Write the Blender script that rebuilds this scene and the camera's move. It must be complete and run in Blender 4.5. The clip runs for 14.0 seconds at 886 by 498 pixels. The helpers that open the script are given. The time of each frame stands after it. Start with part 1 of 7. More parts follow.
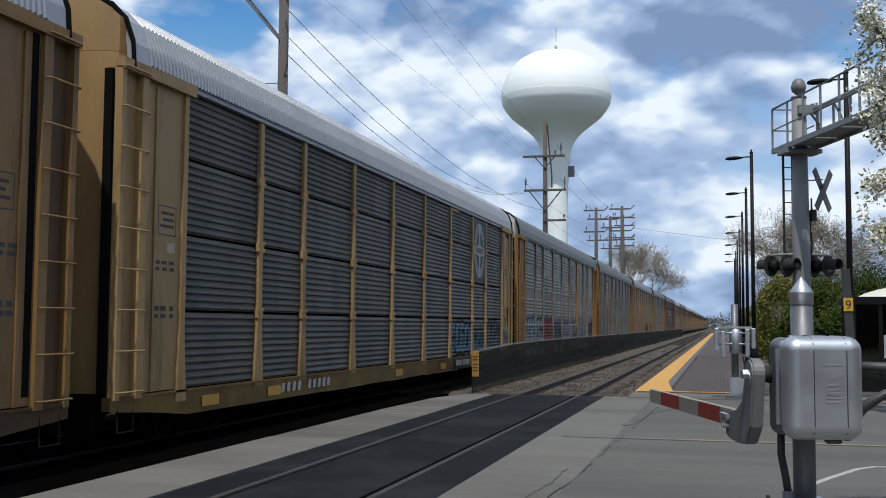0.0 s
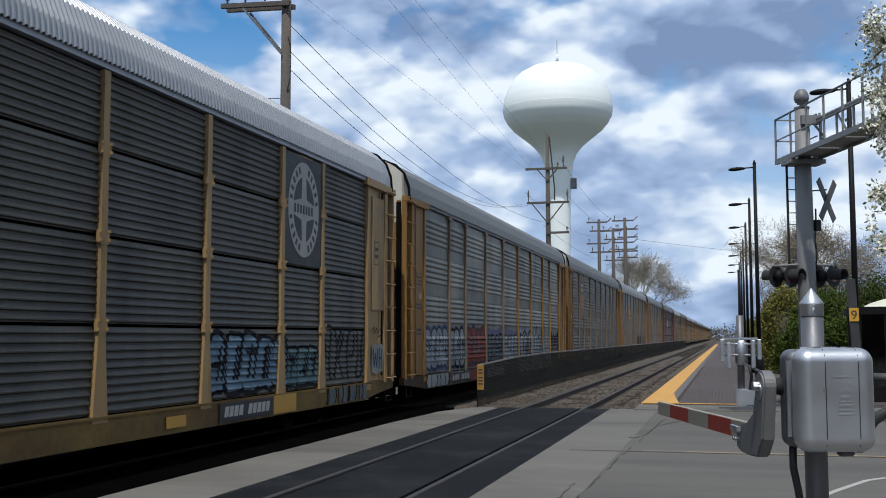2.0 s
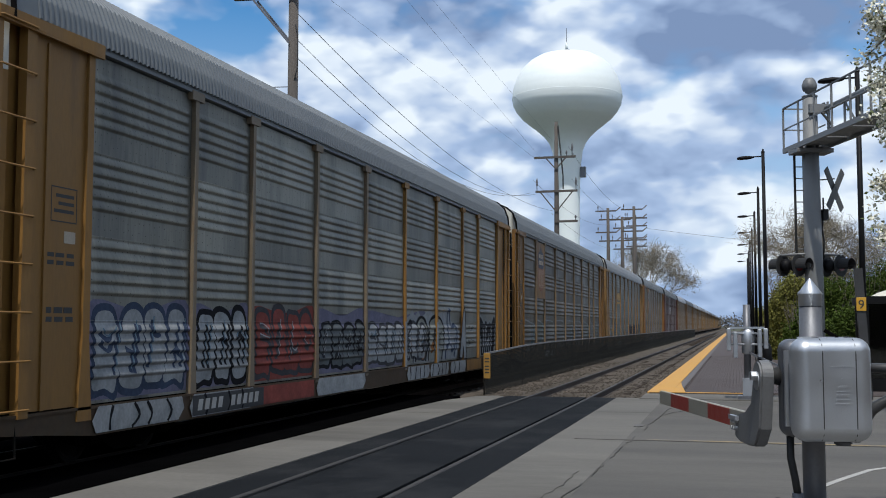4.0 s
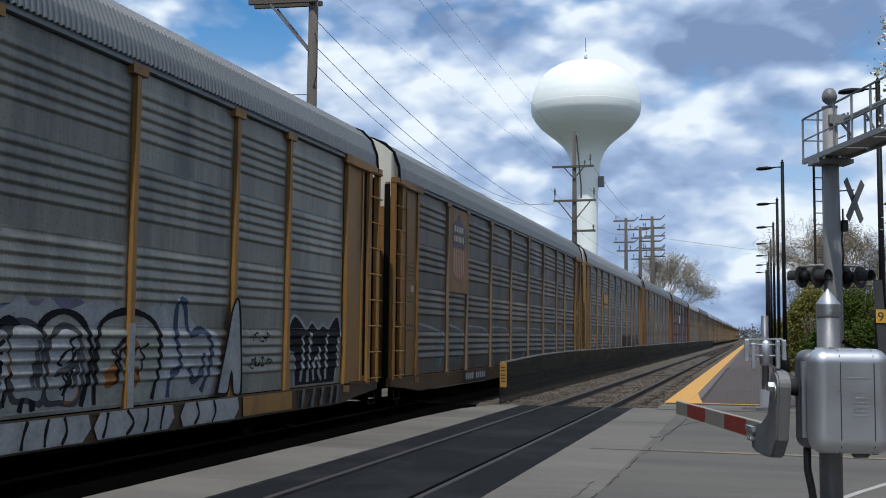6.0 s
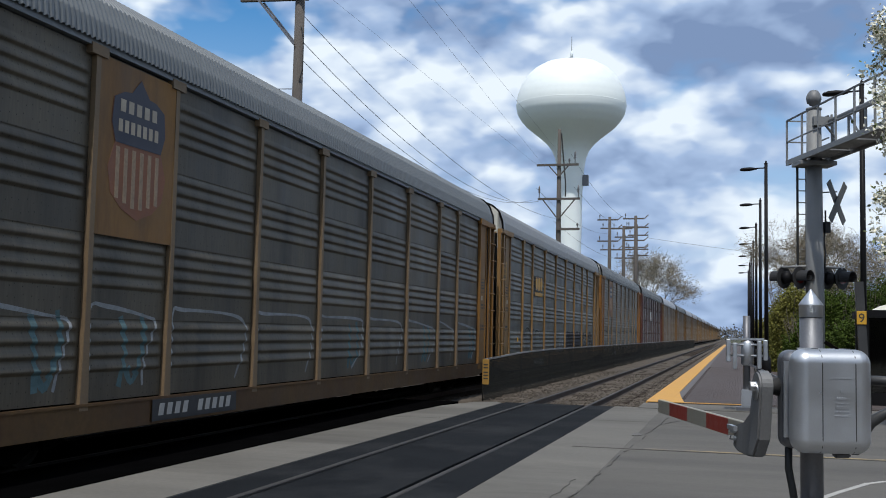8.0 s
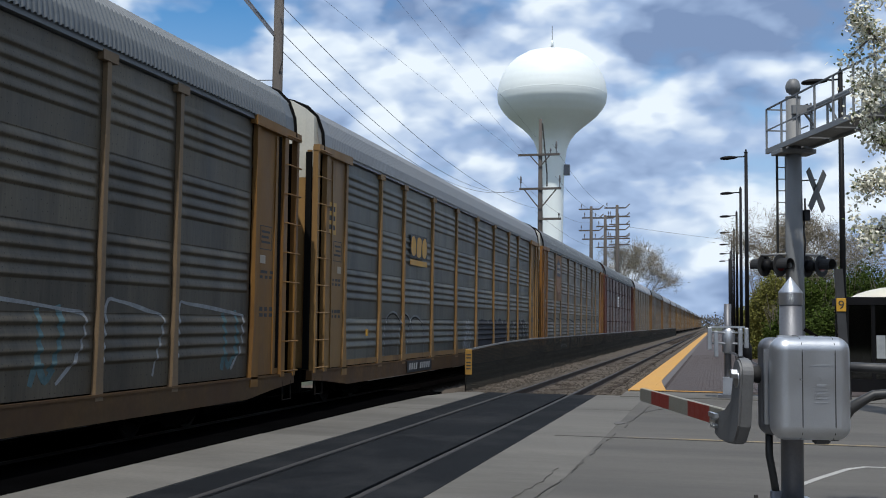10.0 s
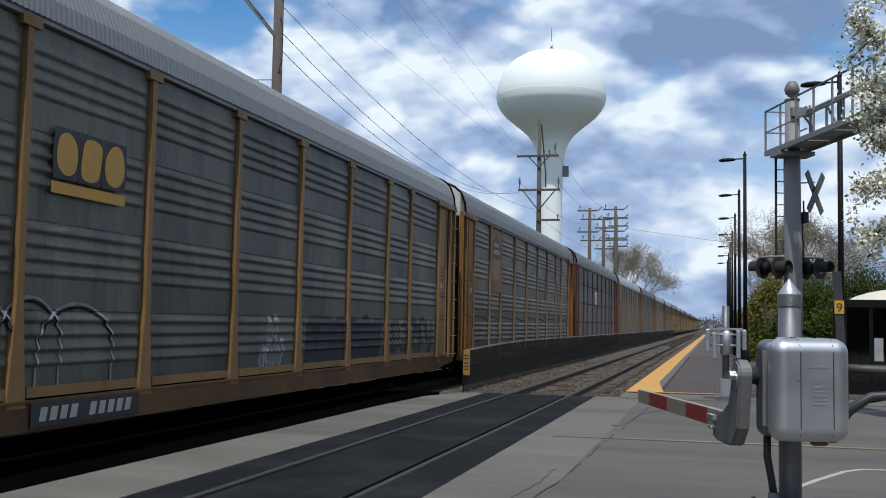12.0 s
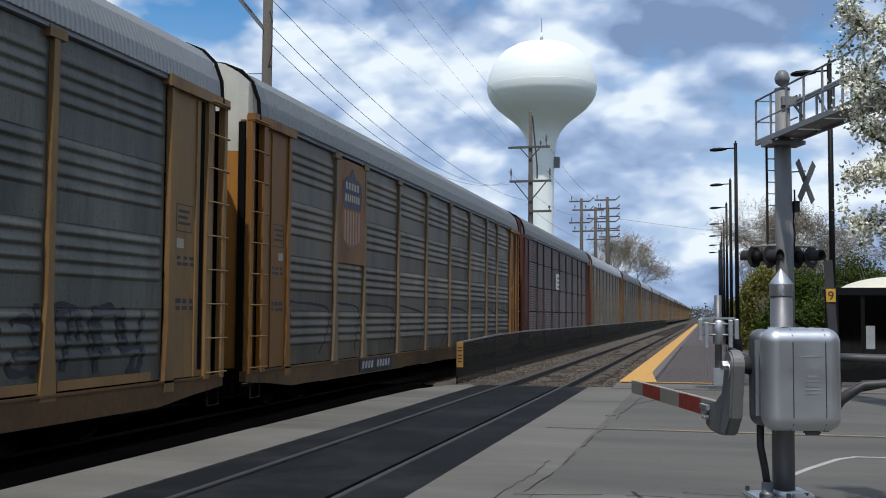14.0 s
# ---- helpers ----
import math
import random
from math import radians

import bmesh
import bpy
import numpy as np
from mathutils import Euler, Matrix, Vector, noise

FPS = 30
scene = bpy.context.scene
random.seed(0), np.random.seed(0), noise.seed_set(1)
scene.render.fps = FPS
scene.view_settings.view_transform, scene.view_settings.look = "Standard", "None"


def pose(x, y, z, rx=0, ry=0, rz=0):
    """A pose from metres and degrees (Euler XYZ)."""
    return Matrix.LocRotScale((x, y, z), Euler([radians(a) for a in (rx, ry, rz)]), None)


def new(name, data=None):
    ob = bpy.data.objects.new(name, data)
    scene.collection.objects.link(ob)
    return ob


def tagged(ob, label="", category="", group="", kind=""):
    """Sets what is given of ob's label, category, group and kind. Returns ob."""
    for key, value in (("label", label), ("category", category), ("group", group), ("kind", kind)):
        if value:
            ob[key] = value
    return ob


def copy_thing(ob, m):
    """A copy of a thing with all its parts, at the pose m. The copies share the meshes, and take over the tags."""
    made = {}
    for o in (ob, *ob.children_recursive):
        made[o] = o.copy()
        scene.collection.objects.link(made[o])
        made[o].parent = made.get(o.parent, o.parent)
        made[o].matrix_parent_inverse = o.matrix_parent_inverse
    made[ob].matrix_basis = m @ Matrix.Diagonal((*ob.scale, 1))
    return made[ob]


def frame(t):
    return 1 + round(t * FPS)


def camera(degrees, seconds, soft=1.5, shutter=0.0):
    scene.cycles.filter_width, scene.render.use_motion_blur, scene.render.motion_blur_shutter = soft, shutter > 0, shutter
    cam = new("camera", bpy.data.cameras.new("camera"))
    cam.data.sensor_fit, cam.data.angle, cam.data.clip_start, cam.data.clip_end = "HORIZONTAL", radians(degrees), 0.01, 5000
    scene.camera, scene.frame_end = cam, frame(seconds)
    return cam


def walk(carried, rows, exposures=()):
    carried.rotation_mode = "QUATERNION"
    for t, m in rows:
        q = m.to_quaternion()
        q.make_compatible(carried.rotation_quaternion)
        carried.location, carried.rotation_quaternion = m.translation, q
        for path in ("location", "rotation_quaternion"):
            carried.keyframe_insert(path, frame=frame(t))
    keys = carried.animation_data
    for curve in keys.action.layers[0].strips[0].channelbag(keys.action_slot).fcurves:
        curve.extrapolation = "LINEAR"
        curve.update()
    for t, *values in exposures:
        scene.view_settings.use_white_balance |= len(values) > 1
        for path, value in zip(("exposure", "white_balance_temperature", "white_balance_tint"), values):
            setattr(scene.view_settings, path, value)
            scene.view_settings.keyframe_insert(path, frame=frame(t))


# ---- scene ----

# ---------------------------------------------------------------- camera
cam = camera(45.0, 14.0, soft=1.0)
PATH = [
    (0.0, 0.030, -0.013, 1.743, 14.57, 4.01, -0.33), (0.5, -0.004, -0.016, 1.745, 15.27, 3.84, 0.17),
    (1.0, -0.011, -0.009, 1.753, 15.09, 3.74, -0.19), (1.5, -0.004, -0.001, 1.752, 14.85, 4.67, -0.26),
    (2.0, -0.009, -0.003, 1.751, 14.75, 4.71, 0.13), (2.5, 0.002, -0.002, 1.745, 14.63, 4.52, 0.02),
    (3.0, 0.026, -0.001, 1.747, 14.88, 4.65, -0.06), (3.5, 0.057, 0.001, 1.756, 15.04, 4.04, 0.06),
    (6.0, 0.071, -0.005, 1.747, 16.14, 4.55, -0.52), (6.5, 0.071, -0.002, 1.745, 15.99, 4.47, -0.50),
    (7.0, 0.068, 0.003, 1.748, 15.79, 4.55, -0.64), (7.5, 0.060, 0.005, 1.749, 15.62, 4.50, -0.75),
    (8.0, 0.060, 0.007, 1.744, 15.22, 4.39, -1.15), (10.5, 0.065, 0.003, 1.746, 14.05, 3.84, -0.71),
    (11.0, 0.058, 0.001, 1.745, 14.01, 4.00, -1.31), (11.5, 0.057, 0.001, 1.738, 14.17, 3.83, -1.05),
    (12.0, 0.060, 0.005, 1.741, 14.19, 3.94, -0.92), (12.5, 0.062, 0.001, 1.741, 14.14, 3.65, -0.63),
    (13.0, 0.059, 0.004, 1.744, 13.93, 3.70, -0.72), (13.5, 0.061, 0.005, 1.747, 13.96, 3.76, -0.65),
    (14.0, 0.059, 0.005, 1.750, 13.81, 3.52, -0.30)]
walk(cam, [(t, pose(x, y, z, 90 + p, r, w)) for t, x, y, z, w, p, r in PATH])

# ---------------------------------------------------------------- plan, in metres (rail top is z = 0, tracks run along y)
NEAR_L, NEAR_R = -4.93, -3.42          # rails of the empty track
TRAIN_X = -9.05                        # centre of the train's track
SPEED, START, PITCH_CAR = 7.61, 25.6, 27.8
ROAD_END = 26.7                        # where the crossing stops and ballast begins
SUN_AZ, SUN_EL = 175.0, 63.0           # clockwise from +y, height

# ---------------------------------------------------------------- light
def nodes_of(tree):
    tree.nodes.clear()
    def n(kind, **inputs):
        node = tree.nodes.new(kind)
        for k, v in inputs.items():
            node.inputs[k.replace("_", " ")].default_value = v
        return node
    return n, tree.links.new


def sky():
    world = bpy.data.worlds.new("sky")
    world.use_nodes = True
    n, link = nodes_of(world.node_tree)
    out, bg = n("ShaderNodeOutputWorld"), n("ShaderNodeBackground")
    bg.inputs["Strength"].default_value = 0.095
    tex = n("ShaderNodeTexSky")
    tex.sky_type, tex.sun_disc = "NISHITA", False
    tex.sun_elevation, tex.sun_rotation = radians(SUN_EL), radians(SUN_AZ)
    co = n("ShaderNodeTexCoord")
    sep = n("ShaderNodeSeparateXYZ")
    link(co.outputs["Generated"], sep.inputs[0])
    # heaped clouds: noise and cells over the directions, squeezed a little in height
    def math_node(op, a, b=None):
        m = n("ShaderNodeMath")
        m.operation = op
        for i, v in enumerate((a, b)):
            if v is None:
                continue
            if hasattr(v, "links"):
                link(v, m.inputs[i])
            else:
                m.inputs[i].default_value = v
        return m.outputs[0]
    flat = n("ShaderNodeVectorMath")
    flat.operation = "MULTIPLY"
    flat.inputs[1].default_value = (1.0, 1.0, 1.9)
    link(co.outputs["Generated"], flat.inputs[0])
    warp = n("ShaderNodeTexNoise", Scale=22.0, Detail=3.0, Roughness=0.5)
    link(flat.outputs[0], warp.inputs["Vector"])
    bend = n("ShaderNodeVectorMath")
    bend.operation = "MULTIPLY_ADD"
    bend.inputs[1].default_value = (0.03, 0.03, 0.03)
    link(warp.outputs["Color"], bend.inputs[0]), link(flat.outputs[0], bend.inputs[2])
    def density(lift, detail=5.0):
        """How thick the cloud is, a little above each direction."""
        move = n("ShaderNodeVectorMath")
        move.operation = "ADD"
        move.inputs[1].default_value = (3.1, 1.7, 0.4 + lift)
        link(bend.outputs[0], move.inputs[0])
        mass = n("ShaderNodeTexNoise", Scale=5.8, Detail=detail, Roughness=0.5, Distortion=0.0)
        puffs = n("ShaderNodeTexVoronoi", Scale=16.0, Detail=2.0, Roughness=0.55)
        puffs.feature = "SMOOTH_F1"
        puffs.inputs["Smoothness"].default_value = 0.6
        link(move.outputs[0], mass.inputs["Vector"]), link(move.outputs[0], puffs.inputs["Vector"])
        return math_node("SUBTRACT", mass.outputs["Fac"], math_node("MULTIPLY", math_node("SUBTRACT", puffs.outputs["Distance"], 0.42), 0.34))
    here = density(0.0)
    # a clear hole of blue sky, high and to the west of the tracks
    def spot(d, width):
        v = n("ShaderNodeVectorMath")
        v.operation = "DISTANCE"
        v.inputs[1].default_value = d
        squash = n("ShaderNodeVectorMath")
        squash.operation = "MULTIPLY"
        squash.inputs[1].default_value = (1, 1, 2.2)
        link(co.outputs["Generated"], squash.inputs[0])
        v.inputs[1].default_value = (d[0], d[1], d[2] * 2.2)
        link(squash.outputs[0], v.inputs[0])
        r = n("ShaderNodeMapRange")
        r.interpolation_type = "SMOOTHSTEP"
        r.inputs["From Min"].default_value, r.inputs["From Max"].default_value = 0.0, width
        r.inputs["To Min"].default_value, r.inputs["To Max"].default_value = 1.0, 0.0
        link(v.outputs["Value"], r.inputs["Value"])
        return r.outputs[0]
    cover = here
    for d, width, k in SKY_SPOTS:
        cover = math_node("ADD", cover, math_node("MULTIPLY", spot(d, width), k))
    mask = n("ShaderNodeMapRange")
    mask.interpolation_type = "SMOOTHSTEP"
    mask.inputs["From Min"].default_value, mask.inputs["From Max"].default_value = 0.02, 0.35
    link(cover, mask.inputs["Value"])
    # brighter tops and grey-blue undersides: the cloud's thickness here against that a little higher up
    rise = math_node("SUBTRACT", here, density(0.045))
    slow = math_node("SUBTRACT", density(-0.05, 2.0), density(0.12, 2.0))
    shade = math_node("ADD", math_node("MULTIPLY", rise, 0.95), 0.55)
    shade = math_node("ADD", shade, math_node("MULTIPLY", slow, 0.65))
    for d, width, k in SKY_SHADES:
        shade = math_node("ADD", shade, math_node("MULTIPLY", spot(d, width), k))
    ramp = n("ShaderNodeValToRGB")
    e = ramp.color_ramp.elements
    e[0].position, e[0].color = 0.18, (2.2, 3.2, 5.3, 1)
    e[1].position, e[1].color = 0.80, (8.9, 9.9, 10.9, 1)
    mid = ramp.color_ramp.elements.new(0.47)
    mid.color = (4.1, 5.5, 8.0, 1)
    link(shade, ramp.inputs[0])
    mix = n("ShaderNodeMix")
    mix.data_type = "RGBA"
    link(mask.outputs[0], mix.inputs["Factor"])
    haze = n("ShaderNodeMix")
    haze.data_type = "RGBA"
    haze.inputs["B"].default_value = (4.2, 5.8, 8.6, 1)
    low = n("ShaderNodeMapRange")
    low.inputs["From Min"].default_value, low.inputs["From Max"].default_value = 0.30, 0.02
    link(sep.outputs["Z"], low.inputs["Value"]), link(low.outputs[0], haze.inputs["Factor"])
    deep = n("ShaderNodeHueSaturation", Saturation=1.5, Value=1.4)
    link(tex.outputs[0], deep.inputs["Color"]), link(deep.outputs[0], haze.inputs["A"])
    link(haze.outputs["Result"], mix.inputs["A"]), link(ramp.outputs[0], mix.inputs["B"])
    link(mix.outputs["Result"], bg.inputs["Color"]), link(bg.outputs[0], out.inputs[0])
    scene.world = world


def bearing(az, el):
    """A direction az degrees to the right of the tracks and el degrees up."""
    a, e = radians(az), radians(el)
    return (math.sin(a) * math.cos(e), math.cos(a) * math.cos(e), math.sin(e))


SKY_SPOTS = [(bearing(-27.6, 15.0), 0.12, -0.15), (bearing(-24.5, 15.2), 0.08, -0.10), (bearing(-30, 12), 0.12, 0.12), (bearing(-24, 13.2), 0.10, 0.14), (bearing(0.5, 4.0), 0.13, -0.16), (bearing(-9, 4.5), 0.12, -0.08), (bearing(-3, 9), 0.16, 0.12), (bearing(-17, 11), 0.22, 0.14), (bearing(3, 14.5), 0.25, 0.14), (bearing(-4.3, 7), 0.05, 0.2), (bearing(0.4, 3.6), 0.04, 0.22), (bearing(-13, 15), 0.12, 0.2)]
SKY_SHADES = [(bearing(-7, 5.5), 0.16, -0.16), (bearing(2, 3), 0.12, -0.12), (bearing(-12.9, 15.4), 0.10, -0.30), (bearing(4.5, 15.8), 0.17, -0.18), (bearing(-3, 15.5), 0.09, -0.16), (bearing(-18, 13), 0.15, 0.12), (bearing(-2.4, 12.4), 0.07, 0.22), (bearing(2.4, 13.0), 0.055, 0.3), (bearing(-4.3, 7), 0.05, 0.3), (bearing(0.4, 3.7), 0.05, 0.3), (bearing(-7.5, 14), 0.06, 0.2), (bearing(-3.5, 9.5), 0.09, -0.08)]
sky()
sun = new("sun", bpy.data.lights.new("sun", "SUN"))
sun.data.energy, sun.data.angle, sun.data.color = 3.3, radians(0.6), (1.0, 0.965, 0.90)
sun_way = Vector((math.sin(radians(SUN_AZ)) * math.cos(radians(SUN_EL)), math.cos(radians(SUN_AZ)) * math.cos(radians(SUN_EL)), math.sin(radians(SUN_EL))))
sun.matrix_world = Matrix.Translation(sun_way * 60) @ sun_way.to_track_quat("Z", "Y").to_matrix().to_4x4()
scene.view_settings.exposure = 0.0

# ---------------------------------------------------------------- materials
def surface(name, colour, rough=0.7, metal=0.0, var=0.25, scale=3.0, fine=40.0, bump=0.15, stretch=(1, 1, 1), stain=None, stain_at=(0.55, 0.75), rand=0.0, spec=0.5, specks=0.0):
    m = bpy.data.materials.new(name)
    m.use_nodes = True
    n, link = nodes_of(m.node_tree)
    out, b = n("ShaderNodeOutputMaterial"), n("ShaderNodeBsdfPrincipled")
    b.inputs["Roughness"].default_value, b.inputs["Metallic"].default_value = rough, metal
    b.inputs["Specular IOR Level"].default_value = spec
    co, mp = n("ShaderNodeTexCoord"), n("ShaderNodeMapping")
    mp.inputs["Scale"].default_value = stretch
    link(co.outputs["Object"], mp.inputs[0])
    info = n("ShaderNodeObjectInfo")
    add = n("ShaderNodeVectorMath")
    add.operation = "ADD"
    mul = n("ShaderNodeMath")
    mul.operation = "MULTIPLY"
    mul.inputs[1].default_value = 37.0
    link(info.outputs["Random"], mul.inputs[0])
    link(mp.outputs[0], add.inputs[0]), link(mul.outputs[0], add.inputs[1])
    a, f = n("ShaderNodeTexNoise", Scale=scale, Detail=5.0, Roughness=0.6), n("ShaderNodeTexNoise", Scale=fine, Detail=3.0)
    link(add.outputs[0], a.inputs["Vector"]), link(add.outputs[0], f.inputs["Vector"])
    def shift(src, k, base=1.0):
        r = n("ShaderNodeMapRange")
        r.inputs["From Min"].default_value, r.inputs["From Max"].default_value = 0.25, 0.75
        r.inputs["To Min"].default_value, r.inputs["To Max"].default_value = base - k, base + k
        link(src, r.inputs["Value"])
        return r.outputs[0]
    def times(u, v):
        t = n("ShaderNodeMath")
        t.operation = "MULTIPLY"
        link(u, t.inputs[0]), link(v, t.inputs[1])
        return t.outputs[0]
    value = times(shift(a.outputs["Fac"], var), shift(f.outputs["Fac"], var * 0.5))
    if rand:
        r = n("ShaderNodeMapRange")
        r.inputs["To Min"].default_value, r.inputs["To Max"].default_value = 1 - rand, 1 + rand
        link(info.outputs["Random"], r.inputs["Value"])
        value = times(value, r.outputs[0])
    if specks:
        vo = n("ShaderNodeTexVoronoi", Scale=specks, Randomness=0.45)
        vo.voronoi_dimensions = "2D"
        parts_xyz, on_side = n("ShaderNodeSeparateXYZ"), n("ShaderNodeCombineXYZ")
        link(co.outputs["Object"], parts_xyz.inputs[0])
        link(parts_xyz.outputs["Y"], on_side.inputs["X"]), link(parts_xyz.outputs["Z"], on_side.inputs["Y"])
        link(on_side.outputs[0], vo.inputs["Vector"])
        cut = n("ShaderNodeMapRange")
        cut.inputs["From Min"].default_value, cut.inputs["From Max"].default_value = 0.045, 0.08
        cut.inputs["To Min"].default_value = 0.25
        link(vo.outputs["Distance"], cut.inputs["Value"])
        value = times(value, cut.outputs[0])
    hsv = n("ShaderNodeHueSaturation")
    hsv.inputs["Color"].default_value = (*colour, 1)
    link(value, hsv.inputs["Value"])
    colour_out = hsv.outputs[0]
    if stain:
        s = n("ShaderNodeTexNoise", Scale=scale * 0.6, Detail=8.0, Roughness=0.7)
        off = n("ShaderNodeVectorMath")
        off.operation = "ADD"
        off.inputs[1].default_value = (9.3, 4.1, 2.2)
        link(add.outputs[0], off.inputs[0]), link(off.outputs[0], s.inputs["Vector"])
        r = n("ShaderNodeMapRange")
        r.inputs["From Min"].default_value, r.inputs["From Max"].default_value = stain_at
        link(s.outputs["Fac"], r.inputs["Value"])
        mx = n("ShaderNodeMix")
        mx.data_type = "RGBA"
        mx.inputs["B"].default_value = (*stain, 1)
        link(r.outputs[0], mx.inputs["Factor"]), link(colour_out, mx.inputs["A"])
        colour_out = mx.outputs["Result"]
    link(colour_out, b.inputs["Base Color"])
    link(shift(a.outputs["Fac"], 0.12, rough), b.inputs["Roughness"])
    if bump:
        bp = n("ShaderNodeBump", Strength=bump, Distance=0.02)
        link(f.outputs["Fac"], bp.inputs["Height"]), link(bp.outputs[0], b.inputs["Normal"])
    link(b.outputs[0], out.inputs[0])
    return m


def mesh_wire(name, colour, cover):
    """Chain link seen from afar: woven wire with open diamonds."""
    m = bpy.data.materials.new(name)
    m.use_nodes = True
    n, link = nodes_of(m.node_tree)
    out, b, clear, mix = n("ShaderNodeOutputMaterial"), n("ShaderNodeBsdfPrincipled"), n("ShaderNodeBsdfTransparent"), n("ShaderNodeMixShader")
    b.inputs["Base Color"].default_value = (*colour, 1)
    b.inputs["Roughness"].default_value = 0.9
    b.inputs["Specular IOR Level"].default_value = 0.03
    co = n("ShaderNodeTexCoord")
    acc = None
    for turn in (45, -45):
        mp = n("ShaderNodeMapping")
        mp.inputs["Rotation"].default_value = (radians(turn), 0, 0)
        link(co.outputs["Object"], mp.inputs[0])
        w = n("ShaderNodeTexWave", Scale=5.5)
        w.bands_direction = "Y"
        link(mp.outputs[0], w.inputs["Vector"])
        g = n("ShaderNodeMath")
        g.operation = "GREATER_THAN"
        g.inputs[1].default_value = 1 - cover / 2
        link(w.outputs["Fac"], g.inputs[0])
        if acc:
            mx = n("ShaderNodeMath")
            mx.operation = "MAXIMUM"
            link(acc, mx.inputs[0]), link(g.outputs[0], mx.inputs[1])
            acc = mx.outputs[0]
        else:
            acc = g.outputs[0]
    link(acc, mix.inputs[0]), link(clear.outputs[0], mix.inputs[1]), link(b.outputs[0], mix.inputs[2])
    link(mix.outputs[0], out.inputs[0])
    return m


def tinted(name, colour):
    """A thin tinted pane: light passes, and a little is mirrored."""
    m = bpy.data.materials.new(name)
    m.use_nodes = True
    n, link = nodes_of(m.node_tree)
    out, clear, gloss, mix = n("ShaderNodeOutputMaterial"), n("ShaderNodeBsdfTransparent"), n("ShaderNodeBsdfGlossy"), n("ShaderNodeMixShader")
    clear.inputs["Color"].default_value = (*colour, 1)
    gloss.inputs["Roughness"].default_value = 0.05
    mix.inputs[0].default_value = 0.07
    link(clear.outputs[0], mix.inputs[1]), link(gloss.outputs[0], mix.inputs[2]), link(mix.outputs[0], out.inputs[0])
    return m


CONCRETE = surface("worn concrete", (0.132, 0.125, 0.113), 0.85, var=0.2, scale=1.1, fine=60, bump=0.12, spec=0.2, stretch=(0.22, 0.8, 1), stain=(0.085, 0.080, 0.072), stain_at=(0.46, 0.72))
ROAD = surface("grey road surface", (0.108, 0.102, 0.094), 0.88, var=0.2, scale=0.9, fine=90, bump=0.15, spec=0.15, stretch=(0.15, 0.8, 1), stain=(0.072, 0.069, 0.065), stain_at=(0.48, 0.74))
ASPHALT = surface("dark asphalt", (0.0115, 0.0128, 0.0148), 0.85, var=0.28, scale=0.9, fine=120, bump=0.2, stain=(0.028, 0.029, 0.031), stain_at=(0.48, 0.72), spec=0.06)
# near-black: the train's shade is put into this crossing colour
TRAIN_SHADE = surface("crossing surface, train shade in colour", (0.002, 0.002, 0.0022), 0.95, var=0.3, scale=1.5, fine=60, bump=0.2, spec=0.0)
PATCH = surface("tar patch", (0.09, 0.085, 0.08), 0.8, fine=80)
CRACK = surface("cracks", (0.06, 0.056, 0.05), 0.95, bump=0)
STEEL = surface("rail steel", (0.036, 0.032, 0.030), 0.7, metal=0.15, var=0.2, scale=2)
RAIL_RUST = surface("rusty rail web", (0.05, 0.034, 0.025), 0.85, scale=4, fine=70)
# rail head darkened to sink into the black beneath the train
RAIL_DARK = surface("rail head, train shade in colour", (0.012, 0.010, 0.009), 0.8, scale=4, fine=70, spec=0.1)
BALLAST = surface("brown ballast", (0.076, 0.064, 0.053), 0.95, var=0.35, scale=1.2, fine=26, bump=0.8, rand=0.3, spec=0.1)
TIE = surface("weathered timber tie", (0.055, 0.044, 0.036), 0.9, var=0.3, scale=3, fine=50, bump=0.4, rand=0.3, spec=0.1)
GRASS = surface("dry grass and dirt", (0.05, 0.055, 0.026), 0.95, var=0.35, scale=0.2, fine=9, bump=0.5)
PAVER = surface("dark brown pavers", (0.058, 0.045, 0.043), 0.85, var=0.15, scale=2, fine=50, bump=0.2, rand=0.16)
JOINT = surface("paver joints", (0.066, 0.054, 0.051), 0.95, bump=0.2)
BORDER = surface("grey paver border", (0.10, 0.092, 0.092), 0.85, scale=2, fine=60)
TACTILE = surface("yellow tactile edge", (0.50, 0.265, 0.058), 0.75, var=0.12, scale=1.2, fine=40, stain=(0.5, 0.33, 0.12), stain_at=(0.6, 0.9))
YELLOW_LINE = surface("worn yellow road paint", (0.24, 0.18, 0.09), 0.8, var=0.2, scale=3, stain=(0.11, 0.105, 0.095), stain_at=(0.45, 0.6))
WHITE_LINE = surface("worn white road paint", (0.34, 0.33, 0.31), 0.8, var=0.15, scale=4, stain=(0.3, 0.28, 0.26), stain_at=(0.55, 0.75))
WOOD = surface("weathered pole wood", (0.085, 0.074, 0.066), 0.9, var=0.25, scale=2, fine=30, bump=0.4, stretch=(4, 4, 0.5))
WIRE = surface("wire", (0.12, 0.125, 0.14), 0.6, bump=0)
INSULATOR = surface("insulators", (0.16, 0.15, 0.15), 0.4, bump=0)
TANK = surface("white tank paint", (0.80, 0.85, 0.84), 0.6, var=0.03, scale=0.15, fine=2, bump=0.0, stain=(0.70, 0.72, 0.69), stain_at=(0.6, 0.9))
ALU = surface("cast aluminium paint", (0.50, 0.52, 0.55), 0.38, metal=0.85, var=0.06, scale=4, fine=120, bump=0.06)
ALU_DULL = surface("dull galvanised steel", (0.15, 0.155, 0.17), 0.5, metal=0.6, var=0.12, scale=5, fine=60, bump=0.08)
